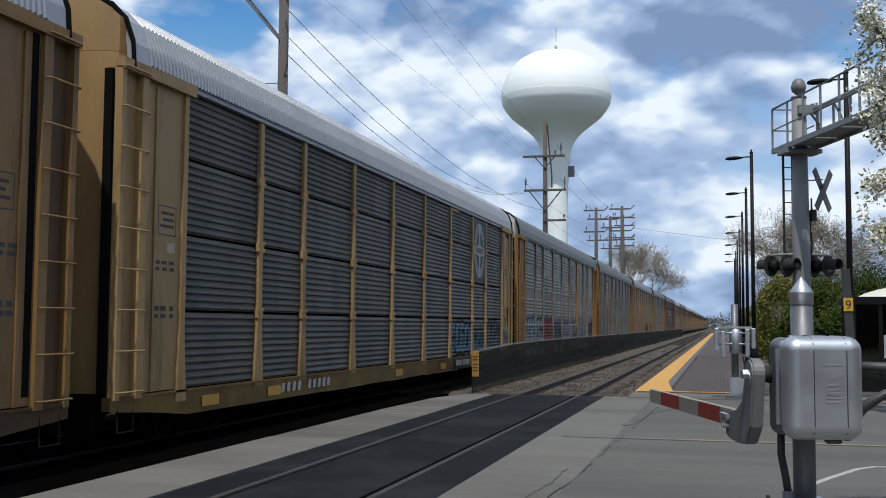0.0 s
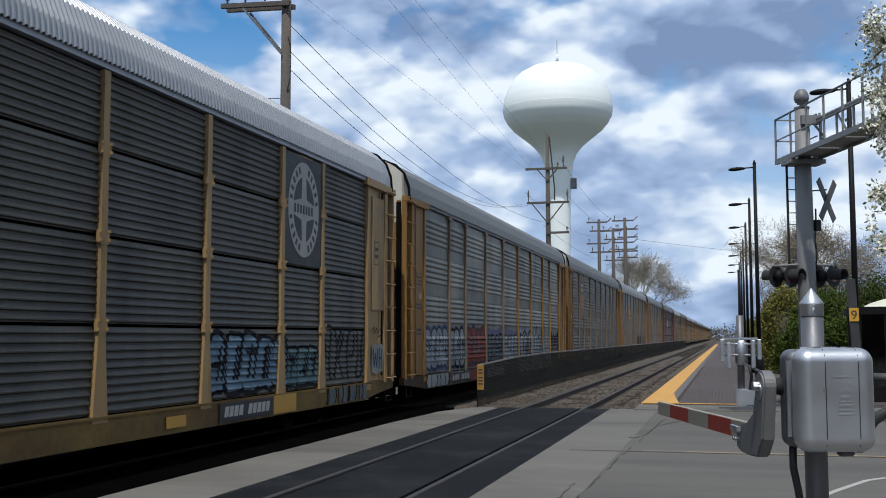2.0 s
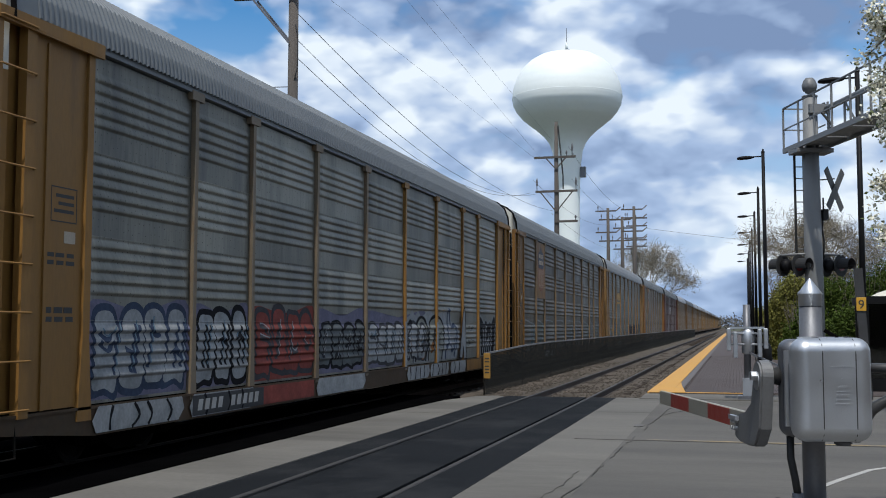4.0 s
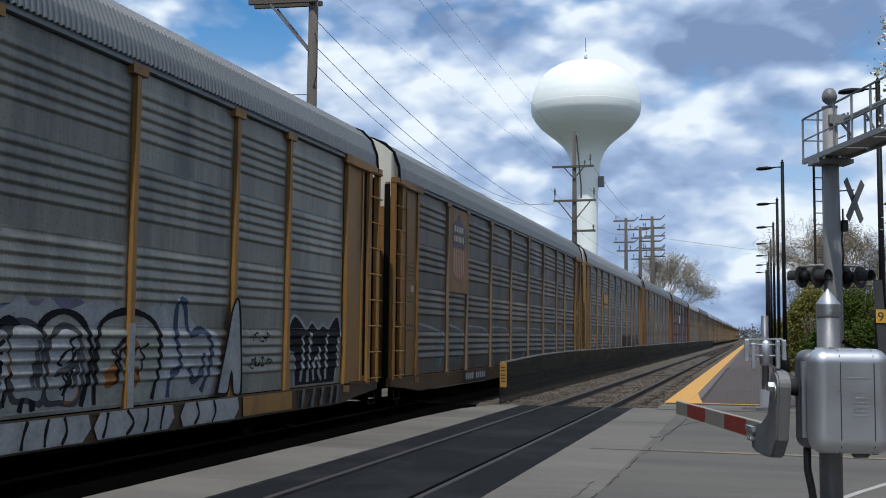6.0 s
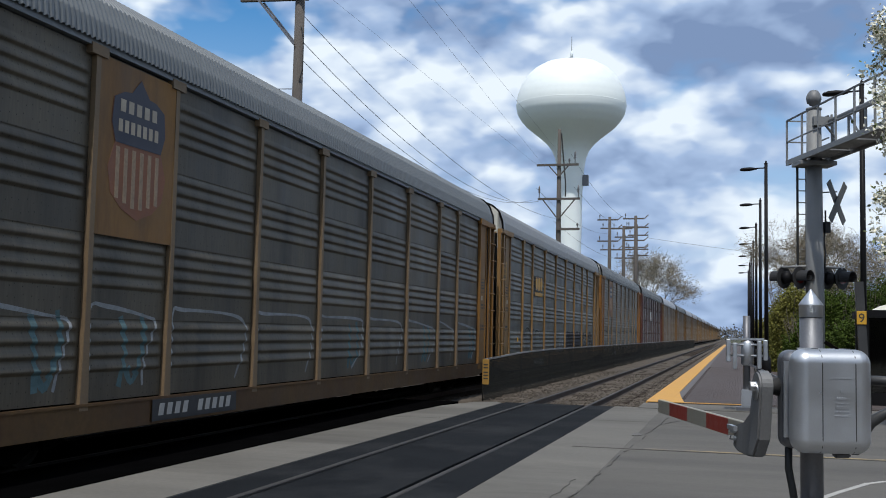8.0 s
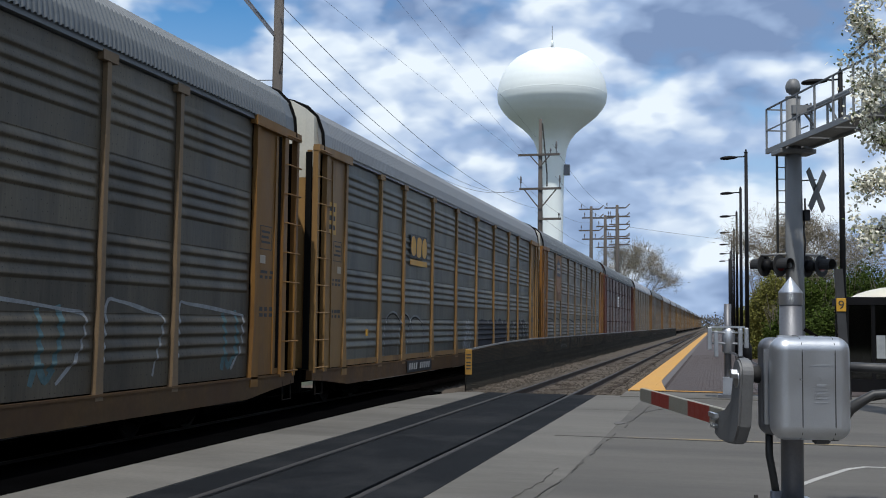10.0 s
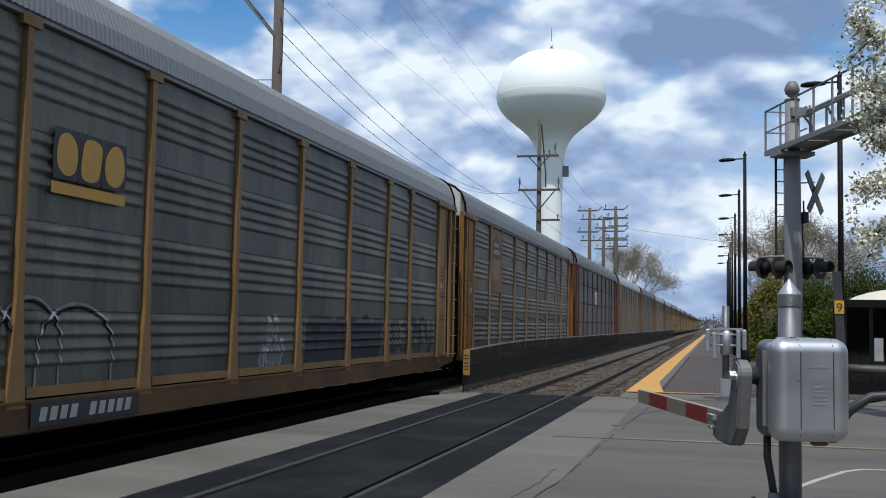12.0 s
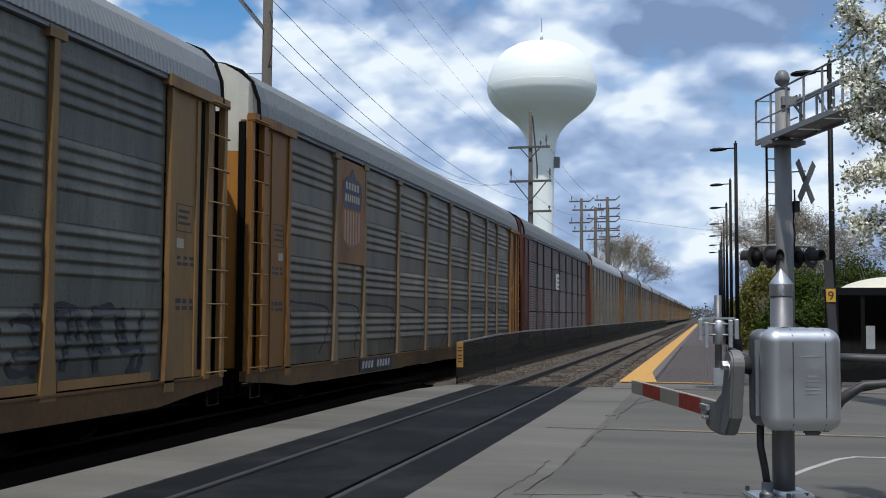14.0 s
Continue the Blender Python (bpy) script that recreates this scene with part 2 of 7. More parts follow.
GALV = surface("galvanised mast", (0.185, 0.188, 0.188), 0.6, metal=0.15, var=0.1, scale=1.5, fine=40, stretch=(2, 2, 0.6), bump=0.05)
BLACK = surface("black enamel", (0.006, 0.006, 0.007), 0.55, var=0.2, bump=0, spec=0.15)
BLACK_MATT = surface("matt black", (0.015, 0.015, 0.016), 0.75, bump=0)
RUBBER = surface("black rubber hose", (0.02, 0.02, 0.02), 0.6, bump=0)
# both arm sheets are toned down for the arm's shaded side
RED = surface("red reflective sheet", (0.26, 0.03, 0.018), 0.5, var=0.1, scale=8)
WHITE_SHEET = surface("white sheet, shade in colour", (0.26, 0.245, 0.20), 0.5, var=0.1, scale=8)
SIGN_WHITE = surface("sign white", (0.7, 0.7, 0.68), 0.5, var=0.06)
SIGN_YELLOW = surface("sign yellow", (0.55, 0.30, 0.025), 0.5, var=0.08)
FENCE_YELLOW = surface("faded ochre sign", (0.30, 0.165, 0.03), 0.6, var=0.15)
LENS = surface("dark red lens", (0.10, 0.012, 0.012), 0.2, bump=0)
FENCE_DARK = surface("dark fence post", (0.04, 0.037, 0.032), 0.8, bump=0, spec=0.05)
FENCE_RAIL = surface("grey fence rail", (0.23, 0.23, 0.23), 0.5, metal=0.4, bump=0)
FENCE_MESH = mesh_wire("chain link", (0.04, 0.037, 0.03), 1.35)
# aluminium darkened for the bracket's shaded face; the bell shares it
CAST_DARK = surface("grey casting, shade in colour", (0.15, 0.152, 0.155), 0.55, metal=0.2, var=0.15, scale=6, fine=60, bump=0.1)
BAR_DARK = surface("dark grey painted steel", (0.035, 0.036, 0.038), 0.5, var=0.2, bump=0.05)
BARK = surface("grey bark", (0.14, 0.12, 0.10), 0.9, scale=4, fine=30, bump=0.4)
TWIG = surface("budding twigs", (0.17, 0.145, 0.105), 0.9, bump=0, rand=0.2)
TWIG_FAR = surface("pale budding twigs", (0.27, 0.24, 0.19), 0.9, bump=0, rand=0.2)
LEAF = surface("spring green leaves", (0.048, 0.072, 0.012), 0.85, var=0.4, scale=1.5, fine=6, bump=0, spec=0.1)
LEAF_YELLOW = surface("yellow spring leaves", (0.16, 0.155, 0.04), 0.8, var=0.4, scale=1.5, fine=6, bump=0, spec=0.1)
LEAF_DARK = surface("dark shrub leaves", (0.042, 0.064, 0.012), 0.85, var=0.4, scale=1.5, fine=6, bump=0, spec=0.08)
BLOSSOM = surface("cream blossom", (0.74, 0.72, 0.60), 0.7, var=0.2, scale=6, fine=20, bump=0)
SHELTER_ROOF = surface("milky shelter roof", (0.62, 0.58, 0.46), 0.4, var=0.06, bump=0)
GLASS_DARK = tinted("tinted shelter glass", (0.30, 0.33, 0.31))
WALL = surface("plain brick-coloured wall", (0.10, 0.075, 0.06), 0.9, var=0.2, scale=0.5, fine=12)
POSTER = surface("pale notice", (0.30, 0.32, 0.33), 0.6, bump=0)
FAR_TREES = surface("far bare woods", (0.10, 0.095, 0.085), 0.95, var=0.35, scale=0.2, fine=1.5, bump=0)

# ---------------------------------------------------------------- mesh helpers
def bm_new():
    return bmesh.new()


def box(bm, x0, x1, y0, y1, z0, z1):
    v = [bm.verts.new(p) for p in ((x0, y0, z0), (x1, y0, z0), (x1, y1, z0), (x0, y1, z0), (x0, y0, z1), (x1, y0, z1), (x1, y1, z1), (x0, y1, z1))]
    for f in ((3, 2, 1, 0), (4, 5, 6, 7), (0, 1, 5, 4), (1, 2, 6, 5), (2, 3, 7, 6), (3, 0, 4, 7)):
        bm.faces.new([v[i] for i in f])
    return v


def beam(bm, a, b, w, h, up=(0, 0, 1)):
    """A straight bar of width w and height h from a to b."""
    a, b = Vector(a), Vector(b)
    d = (b - a).normalized()
    side = d.cross(Vector(up))
    side = side.normalized() if side.length > 1e-4 else Vector((1, 0, 0))
    top = side.cross(d).normalized()
    ring = [[bm.verts.new(p + side * sx * w / 2 + top * sz * h / 2) for sx, sz in ((-1, -1), (1, -1), (1, 1), (-1, 1))] for p in (a, b)]
    bm.faces.new(ring[0][::-1]), bm.faces.new(ring[1])
    for i in range(4):
        j = (i + 1) % 4
        bm.faces.new((ring[0][i], ring[0][j], ring[1][j], ring[1][i]))


def tube(bm, pts, radii, n=12, caps=True):
    """A round bar through the points, with a radius at each."""
    pts = [Vector(p) for p in pts]
    radii = radii if hasattr(radii, "__len__") else [radii] * len(pts)
    rings = []
    ref = None
    for i, (p, r) in enumerate(zip(pts, radii)):
        d = (pts[min(i + 1, len(pts) - 1)] - pts[max(i - 1, 0)]).normalized()
        if ref is None:
            ref = Vector((1, 0, 0)) if abs(d.x) < 0.9 else Vector((0, 1, 0))
        u = (ref - d * ref.dot(d)).normalized()
        w = d.cross(u)
        ref = u
        rings.append([bm.verts.new(p + (u * math.cos(2 * math.pi * k / n) + w * math.sin(2 * math.pi * k / n)) * r) for k in range(n)])
    for a, b in zip(rings, rings[1:]):
        for k in range(n):
            f = bm.faces.new((a[k], a[(k + 1) % n], b[(k + 1) % n], b[k]))
            f.smooth = n > 6
    if caps:
        bm.faces.new(rings[0][::-1]), bm.faces.new(rings[-1])


def lathe(bm, profile, centre=(0, 0, 0), n=48):
    """A body turned round the z axis from (radius, height) pairs."""
    c = Vector(centre)
    rings = [[bm.verts.new(c + Vector((r * math.cos(2 * math.pi * k / n), r * math.sin(2 * math.pi * k / n), z))) for k in range(n)] for r, z in profile]
    for a, b in zip(rings, rings[1:]):
        for k in range(n):
            f = bm.faces.new((a[k], a[(k + 1) % n], b[(k + 1) % n], b[k]))
            f.smooth = True
    bm.faces.new(rings[0][::-1]), bm.faces.new(rings[-1])


def prism(bm, outline, x0, x1):
    """An outline in (y, z), extruded along x."""
    a, b = [[bm.verts.new((x, y, z)) for y, z in outline] for x in (x0, x1)]
    bm.faces.new(a[::-1]), bm.faces.new(b)
    for i in range(len(outline)):
        j = (i + 1) % len(outline)
        bm.faces.new((a[i], a[j], b[j], b[i]))


def rounded(bm, x0, x1, y0, y1, z0, z1, r, m=5):
    """A box with all its edges and corners rounded to the radius r."""
    lo, hi = Vector((x0, y0, z0)), Vector((x1, y1, z1))
    axes = [[a + r * k / m for k in range(m + 1)] + [b - r + r * k / m for k in range(m + 1)] for a, b in ((x0, x1), (y0, y1), (z0, z1))]
    made = {}
    def vert(*ijk):
        if ijk not in made:
            p = Vector([axes[a][i] for a, i in enumerate(ijk)])
            q = Vector([min(max(p[a], lo[a] + r), hi[a] - r) for a in range(3)])
            d = p - q
            made[ijk] = bm.verts.new(q + d.normalized() * r if d.length > 1e-9 else p)
        return made[ijk]
    top = 2 * m + 1
    for a in range(3):
        u, v = [k for k in range(3) if k != a]
        for end in (0, top):
            for i in range(top):
                for j in range(top):
                    loop = []
                    for di, dj in ((0, 0), (1, 0), (1, 1), (0, 1)):
                        ijk = [0, 0, 0]
                        ijk[a], ijk[u], ijk[v] = end, i + di, j + dj
                        loop.append(vert(*ijk))
                    bm.faces.new(loop).smooth = True


def soften(bm, width, segments=2):
    bmesh.ops.remove_doubles(bm, verts=bm.verts, dist=1e-5)
    bmesh.ops.bevel(bm, geom=[e for e in bm.edges if e.is_manifold and e.calc_face_angle(0) > 0.6], offset=width, segments=segments, affect="EDGES", clamp_overlap=True)


def mesh_from(bm, name):
    bmesh.ops.recalc_face_normals(bm, faces=bm.faces)
    me = bpy.data.meshes.new(name)
    bm.to_mesh(me)
    bm.free()
    return me


def part(name, bm, material, parent=None, label=""):
    """One mesh object under a thing or a part."""
    me = bm if isinstance(bm, bpy.types.Mesh) else mesh_from(bm, name)
    if not me.materials:
        me.materials.append(material)
    ob = new(name, me)
    ob.parent = parent
    if me.materials[0] != material:
        ob.material_slots[0].link = "OBJECT"
        ob.material_slots[0].material = material
    if label:
        ob["label"] = label
    return ob


def thing(name, label, category, at=(0, 0, 0), turn=0, group="", kind=""):
    ob = new(name)
    ob.matrix_basis = pose(*at, 0, 0, turn)
    ob.empty_display_size = 0.2
    return tagged(ob, label, category, group, kind)


def weighted(ob):
    """Even shading over rounded edges."""
    for f in ob.data.polygons:
        f.use_smooth = True
    mod = ob.modifiers.new("even", "WEIGHTED_NORMAL")
    mod.weight = 100
    return ob


def setting(name, bm, material, label, category):
    return tagged(part(name, bm, material), label, category, kind="structure")


def slab(x0, x1, y0, y1, z0, z1):
    bm = bm_new()
    box(bm, x0, x1, y0, y1, z0, z1)
    return bm

# ---------------------------------------------------------------- the ground, the road and the tracks
def ground():
    bm = bm_new()
    s = 1600
    f = [bm.verts.new(p) for p in ((-s, -s, -0.42), (s, -s, -0.42), (s, 2 * s, -0.42), (-s, 2 * s, -0.42))]
    bm.faces.new(f)
    setting("ground", bm, GRASS, "dry grass and dirt reaching to the horizon", "ground")


def road():
    rnd = random.Random(4)
    setting("road", slab(-1.62, 60, -14, ROAD_END - 0.4, -0.40, -0.012), ROAD, "worn grey road running up to the crossing", "road")
    # poured concrete slabs beside the empty track, and between the two tracks
    apron = tagged(new("apron"), "pale concrete apron slabs beside the rails", "apron", kind="structure")
    for y0, y1 in ((-14, -3.0), (-3.0, 3.2), (3.2, 10.6), (10.6, 16.85), (16.85, 22.2), (22.2, ROAD_END - 0.02)):
        bm = slab(-2.78, -1.621, y0 + 0.004, y1 - 0.004, -0.40, -0.009 + rnd.uniform(-0.002, 0.002))
        part("slab", bm, CONCRETE, apron)
    strip = tagged(new("median_strip"), "pale concrete strip between the two tracks", "pavement", kind="structure")
    for y0, y1 in ((-14, 2.0), (2.0, 8.6), (8.6, 15.4), (15.4, 21.0)):
        part("slab", slab(-6.72, -5.52, y0 + 0.006, y1 - 0.006, -0.40, 0.0 + rnd.uniform(-0.004, 0.004)), CONCRETE, strip)
    bm = bm_new()
    prism_flat(bm, [(-6.72, 21.006), (-5.52, 21.006), (-5.52, 26.2), (-5.75, 26.55), (-6.2, 26.2), (-6.6, 24.6)], -0.40, 0.0)
    part("slab", bm, CONCRETE, strip)
    far = slab(-16, -11.3, -14, ROAD_END - 0.4, -0.40, -0.02)
    # dark colour stands in for the blackness seen through and under the cars
    setting("road_beyond", far, ASPHALT, "road beyond the train's track, coloured dark to blacken the gaps", "road")
    # dark crossing surface, in strips with flangeways left open at the rails
    panels = tagged(new("crossing_surface"), "dark asphalt crossing surface between the rails", "crossing", kind="structure")
    for x0, x1 in ((-5.515, NEAR_L - 0.045), (NEAR_L + 0.11, NEAR_R - 0.11), (NEAR_R + 0.045, -2.785)):
        part("panel", slab(x0, x1, -14, ROAD_END - 0.1, -0.40, -0.01), ASPHALT, panels)
    # panels under and beside the train carry its shade in their colour
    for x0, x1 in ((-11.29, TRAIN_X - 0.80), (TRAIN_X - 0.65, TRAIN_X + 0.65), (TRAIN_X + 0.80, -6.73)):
        part("panel", slab(x0, x1, -14, ROAD_END - 0.1, -0.40, -0.03), TRAIN_SHADE, panels)
    setting("near_sidewalk", slab(-1.6, 40, -13.9, 10.72, -0.011, -0.004), CONCRETE, "pale concrete walk at the near edge of the road", "pavement")
    # road paint
    setting("centre_line", slab(-1.3, 40, 16.95, 17.06, -0.012, -0.007), YELLOW_LINE, "faded yellow centre line on the road", "road marking")
    setting("joint_line", slab(-2.4, 40, 16.84, 16.90, -0.012, -0.005), CRACK, "dark sealed joint across the road", "road joint")
    bm = bm_new()
    line_strip(bm, [(0.86, 12.35), (1.20, 13.2), (1.62, 14.15), (1.86, 14.45), (2.3, 14.5), (9, 14.2)], 0.08, -0.0065)
    setting("lane_marking", bm, WHITE_LINE, "worn white lane marking on the road", "road marking")
    # cracks that wander along the slab's edge
    for pts, w in (([(-1.80, 9.2), (-1.76, 10.4), (-1.66, 11.6), (-1.60, 12.9), (-1.58, 14.2), (-1.56, 15.6), (-1.50, 16.9), (-1.45, 19.5), (-1.36, 21.6), (-1.30, 24.0)], 0.022),
                   ([(-1.95, 10.0), (-1.88, 11.2), (-1.80, 12.1), (-1.83, 13.3)], 0.016), ([(-1.78, 10.45), (-1.2, 10.62), (-0.6, 10.72), (-0.1, 10.66)], 0.02),
                   ([(-1.36, 21.6), (-0.9, 23.2), (-0.5, 23.6)], 0.02), ([(-0.2, 11.0), (0.8, 10.9), (2.2, 11.1)], 0.014)):
        fine = []
        for (xa, ya), (xb, yb) in zip(pts, pts[1:]):
            for k in range(5):
                s = k / 5
                fine.append((xa + (xb - xa) * s + rnd.uniform(-0.03, 0.03), ya + (yb - ya) * s + rnd.uniform(-0.04, 0.04)))
        bm = bm_new()
        k = 0
        while k < len(fine) - 3:
            run = rnd.randint(3, 9)
            line_strip(bm, fine[k:k + run], w * rnd.uniform(0.35, 1.1), 0.0015, rnd)
            k += run - (1 if rnd.random() < 0.6 else -1)
        setting("crack", bm, CRACK, "dark ragged crack in the road surface", "crack")
    for x, y, w, d in ((-1.62, 19.3, 0.18, 0.5), (-0.3, 23.5, 0.6, 0.15)):
        bm = bm_new()
        ring = [(x + math.cos(a) * w * rnd.uniform(0.4, 0.6), y + math.sin(a) * d * rnd.uniform(0.4, 0.6)) for a in [k * math.pi / 5 for k in range(10)]]
        prism_flat(bm, ring, -0.012, 0.0)
        setting("tar_patch", bm, PATCH, "dark tar patch in the road", "road patch")


def prism_flat(bm, outline, z0, z1):
    a, b = [[bm.verts.new((x, y, z)) for x, y in outline] for z in (z0, z1)]
    bm.faces.new(a[::-1]), bm.faces.new(b)
    for i in range(len(outline)):
        j = (i + 1) % len(outline)
        bm.faces.new((a[i], a[j], b[j], b[i]))


def line_strip(bm, pts, width, z, rnd=None):
    """A flat painted strip, 4 mm thick, along points in plan."""
    rows = []
    for i, p in enumerate(pts):
        d = Vector(pts[min(i + 1, len(pts) - 1)]) - Vector(pts[max(i - 1, 0)])
        s = Vector((-d.y, d.x)).normalized() * width / 2 * (rnd.uniform(0.4, 1.3) if rnd else 1)
        rows.append([bm.verts.new((p[0] + k * s.x, p[1] + k * s.y, zz)) for zz in (z - 0.004, z) for k in (-1, 1)])
    for a, b in zip(rows, rows[1:]):
        for i, j in ((0, 1), (2, 3), (0, 2), (1, 3)):
            bm.faces.new((a[i], a[j], b[j], b[i]))
    for r in (rows[0], rows[-1]):
        bm.faces.new((r[0], r[1], r[3], r[2]))


def rail(x, y0, y1, name_label, head_m=STEEL):
    t = tagged(new("rail"), name_label, "rail", "rails", "structure")
    head, web = bm_new(), bm_new()
    outline = [(-0.036, -0.035), (0.036, -0.035), (0.036, -0.010), (0.028, 0.0), (-0.028, 0.0), (-0.036, -0.010)]
    a, b = [[head.verts.new((x + u, y, z)) for u, z in outline] for y in (y0, y1)]
    head.faces.new(a), head.faces.new(b[::-1])
    for i in range(6):
        j = (i + 1) % 6
        head.faces.new((a[i], a[j], b[j], b[i]))
    box(web, x - 0.009, x + 0.009, y0, y1, -0.15, -0.036)
    box(web, x - 0.07, x + 0.07, y0, y1, -0.17, -0.151)
    part("rail_head", head, head_m, t, "worn bright steel rail head")
    part("rail_web", web, RAIL_RUST, t, "rusty brown rail web")


def tracks():
    rnd = random.Random(8)
    for x in (NEAR_L, NEAR_R, TRAIN_X - 0.755, TRAIN_X + 0.755):
        rail(x, -14, 900, "long straight steel rail of the railway", STEEL if x > -6 else RAIL_DARK)
    # ballast: an uneven bed beyond the crossing
    bm = bm_new()
    xs = [-13.0, -11.8, -10.6, -9.8, -9.05, -8.3, -7.5, -6.9, -6.3, -5.9, -5.5, -5.2, -4.93, -4.55, -4.15, -3.8, -3.42, -3.1, -2.8, -2.5, -2.25]
    ys = [ROAD_END - 0.1 + 0.22 * i for i in range(110)] + [51 + 1.2 * i for i in range(45)] + [110, 150, 220, 350, 600, 900]
    def height(x, y):
        z = -0.22
        if -5.2 < x < -3.0:
            z = -0.172
        if -6.4 < x < -5.3:
            z = -0.06
        if x < -12 or x > -2.4:
            z = -0.40 if x < -12 else -0.26
        return z
    grid = [[bm.verts.new((x + rnd.uniform(-0.05, 0.05), y, height(x, y) + rnd.uniform(-0.035, 0.035))) for x in xs] for y in ys]
    for a, b in zip(grid, grid[1:]):
        for i in range(len(xs) - 1):
            bm.faces.new((a[i], a[i + 1], b[i + 1], b[i]))
    bed = setting("ballast", bm, BALLAST, "brown crushed-stone ballast under the tracks", "ballast")
    # loose stones at the near end of the bed
    bm = bm_new()
    for k in range(2600):
        y = ROAD_END + 26 * rnd.random() ** 1.6
        x = rnd.choice((rnd.uniform(-6.6, -5.1), rnd.uniform(-3.2, -2.3), rnd.uniform(-4.7, -3.6), rnd.uniform(-6.6, -5.1)))
        r = rnd.uniform(0.018, 0.05)
        c = Vector((x, y, height(x, y) + 0.015))
        ring = [bm.verts.new(c + Vector((math.cos(a) * r * rnd.uniform(0.7, 1.2), math.sin(a) * r * rnd.uniform(0.7, 1.2), rnd.uniform(-0.4, 0.3) * r))) for a in (0, 1.3, 2.5, 3.8, 5.1)]
        top = bm.verts.new(c + Vector((0, 0, r * 0.9)))
        for i in range(5):
            bm.faces.new((ring[i], ring[(i + 1) % 5], top))
    tagged(part("loose_stones", bm, BALLAST), "loose grey-brown ballast stones", "stones", kind="stuff")
    tie = mesh_from(slab(-1.3, 1.3, -0.115, 0.115, -0.20, 0.0), "tie")
    sleepers = tagged(new("ties"), "weathered timber ties under the rails", "ties", kind="structure")
    for k in range(150):
        y = ROAD_END + 0.3 + 0.54 * k
        o = part("tie", tie, TIE, sleepers)
        o.location = ((NEAR_L + NEAR_R) / 2 + rnd.uniform(-0.03, 0.03), y + rnd.uniform(-0.02, 0.02), -0.175)
    bm = bm_new()
    for k in range(300):
        y = ROAD_END + 0.3 + 0.54 * k
        box(bm, TRAIN_X - 1.3, TRAIN_X + 1.3, y - 0.115, y + 0.115, -0.38, -0.175)
        y += 150 * 0.54
        box(bm, -5.475, -2.875, y - 0.115, y + 0.115, -0.38, -0.175)
    tagged(part("far_ties", bm, TIE), "weathered timber ties further along the tracks", "ties", kind="stuff")


PLAT_Y = 28.3


def platform():
    base = slab(-2.12, 7.5, PLAT_Y, 330, -0.41, 0.03)
    setting("platform", base, JOINT, "low station platform paved in dark brown brick", "platform")
    setting("sidewalk", slab(-2.2, 40, ROAD_END - 0.38, PLAT_Y - 0.01, -0.40, 0.005), CONCRETE, "pale concrete sidewalk at the end of the platform", "pavement")
    kerb = bm_new()
    box(kerb, 4.6, 40, ROAD_END - 0.62, ROAD_END - 0.39, -0.4, 0.13)
    soften(kerb, 0.02)
    setting("kerb", kerb, CONCRETE, "pale concrete kerb along the road", "kerb")
    # yellow tactile plates along the edge
    edge = tagged(new("tactile_edge"), "yellow tactile warning strip on the platform edge", "platform edge", kind="structure")
    y = PLAT_Y + 0.0
    k = 0
    while y < 240:
        w = 0.61 if y < 90 else 6.0
        bm = bm_new()
        box(bm, -2.16, -1.56, y + 0.004, y + w - 0.004, 0.0, 0.046)
        part("tactile_plate", bm, TACTILE, edge)
        y += w
    bm = bm_new()
    prism_flat(bm, [(-1.555, PLAT_Y + 0.01), (-1.20, PLAT_Y + 0.01), (-1.28, 29.4), (-1.42, 31.2), (-1.555, 33.4)], 0.0, 0.048)
    part("tactile_plate", bm, TACTILE, edge)
    setting("platform_end_line", slab(-1.195, 0.6, PLAT_Y + 0.02, PLAT_Y + 0.20, 0.0, 0.04), TACTILE, "yellow painted line across the platform's end", "platform marking")
    setting("platform_border", slab(-1.55, -1.34, PLAT_Y + 0.205, 240, 0.0, 0.042), BORDER, "grey paver border beside the tactile strip", "platform border")
    # bricks one by one near the end, a joined field further on
    brick = mesh_from(slab(-0.097, 0.097, -0.047, 0.047, 0.0, 0.012), "brick")
    plat = bpy.data.objects["platform"]
    rows_n = 0
    rnd = random.Random(11)
    bm = bm_new()
    count = 0
    y = PLAT_Y + 0.26
    while y < 62:
        long = 0.1 if y < 36 else 0.2
        x = -1.33 + (0.1 if rows_n % 2 else 0.0)
        while x < 1.3:
            if count < 300 and y < 32:
                o = part("brick", brick, PAVER, plat)
                o.location = (x + 0.1, y + 0.05, 0.03)
                count += 1
            else:
                box(bm, x + 0.004, x + 0.196, y + 0.004, y + long - 0.004, 0.03, 0.041 + rnd.uniform(0, 0.002))
            x += 0.2
        y += long
        rows_n += 1
    box(bm, -1.33, 1.3, 62, 240, 0.03, 0.042)
    box(bm, 1.31, 7.4, PLAT_Y + 0.26, 240, 0.03, 0.042)
    tagged(part("pavers", bm, PAVER, plat), kind="stuff")


def sky_blocking_walls():
    """Unseen plain walls added behind the camera and beside the road to block sky light."""
    # added to darken the train's side and what its sheets mirror
    setting("wall_east", slab(17, 17.4, -46, 18, -0.42, 9.5), WALL, "unseen plain brown wall added beside the road to block sky light", "wall")
    setting("wall_south", slab(-45, 16.9, -46, -45.6, -0.42, 8.0), WALL, "unseen plain brown wall added far behind the crossing to block sky light", "wall")


ground()
sky_blocking_walls()
road()
tracks()

# ---------------------------------------------------------------- the train: covered car carriers
MESHES = {}


def shared(key, build):
    """One mesh for each key, shared by alike parts."""
    if key not in MESHES:
        bm = bm_new()
        build(bm)
        MESHES[key] = mesh_from(bm, key if isinstance(key, str) else "_".join(map(str, key)))
    return MESHES[key]


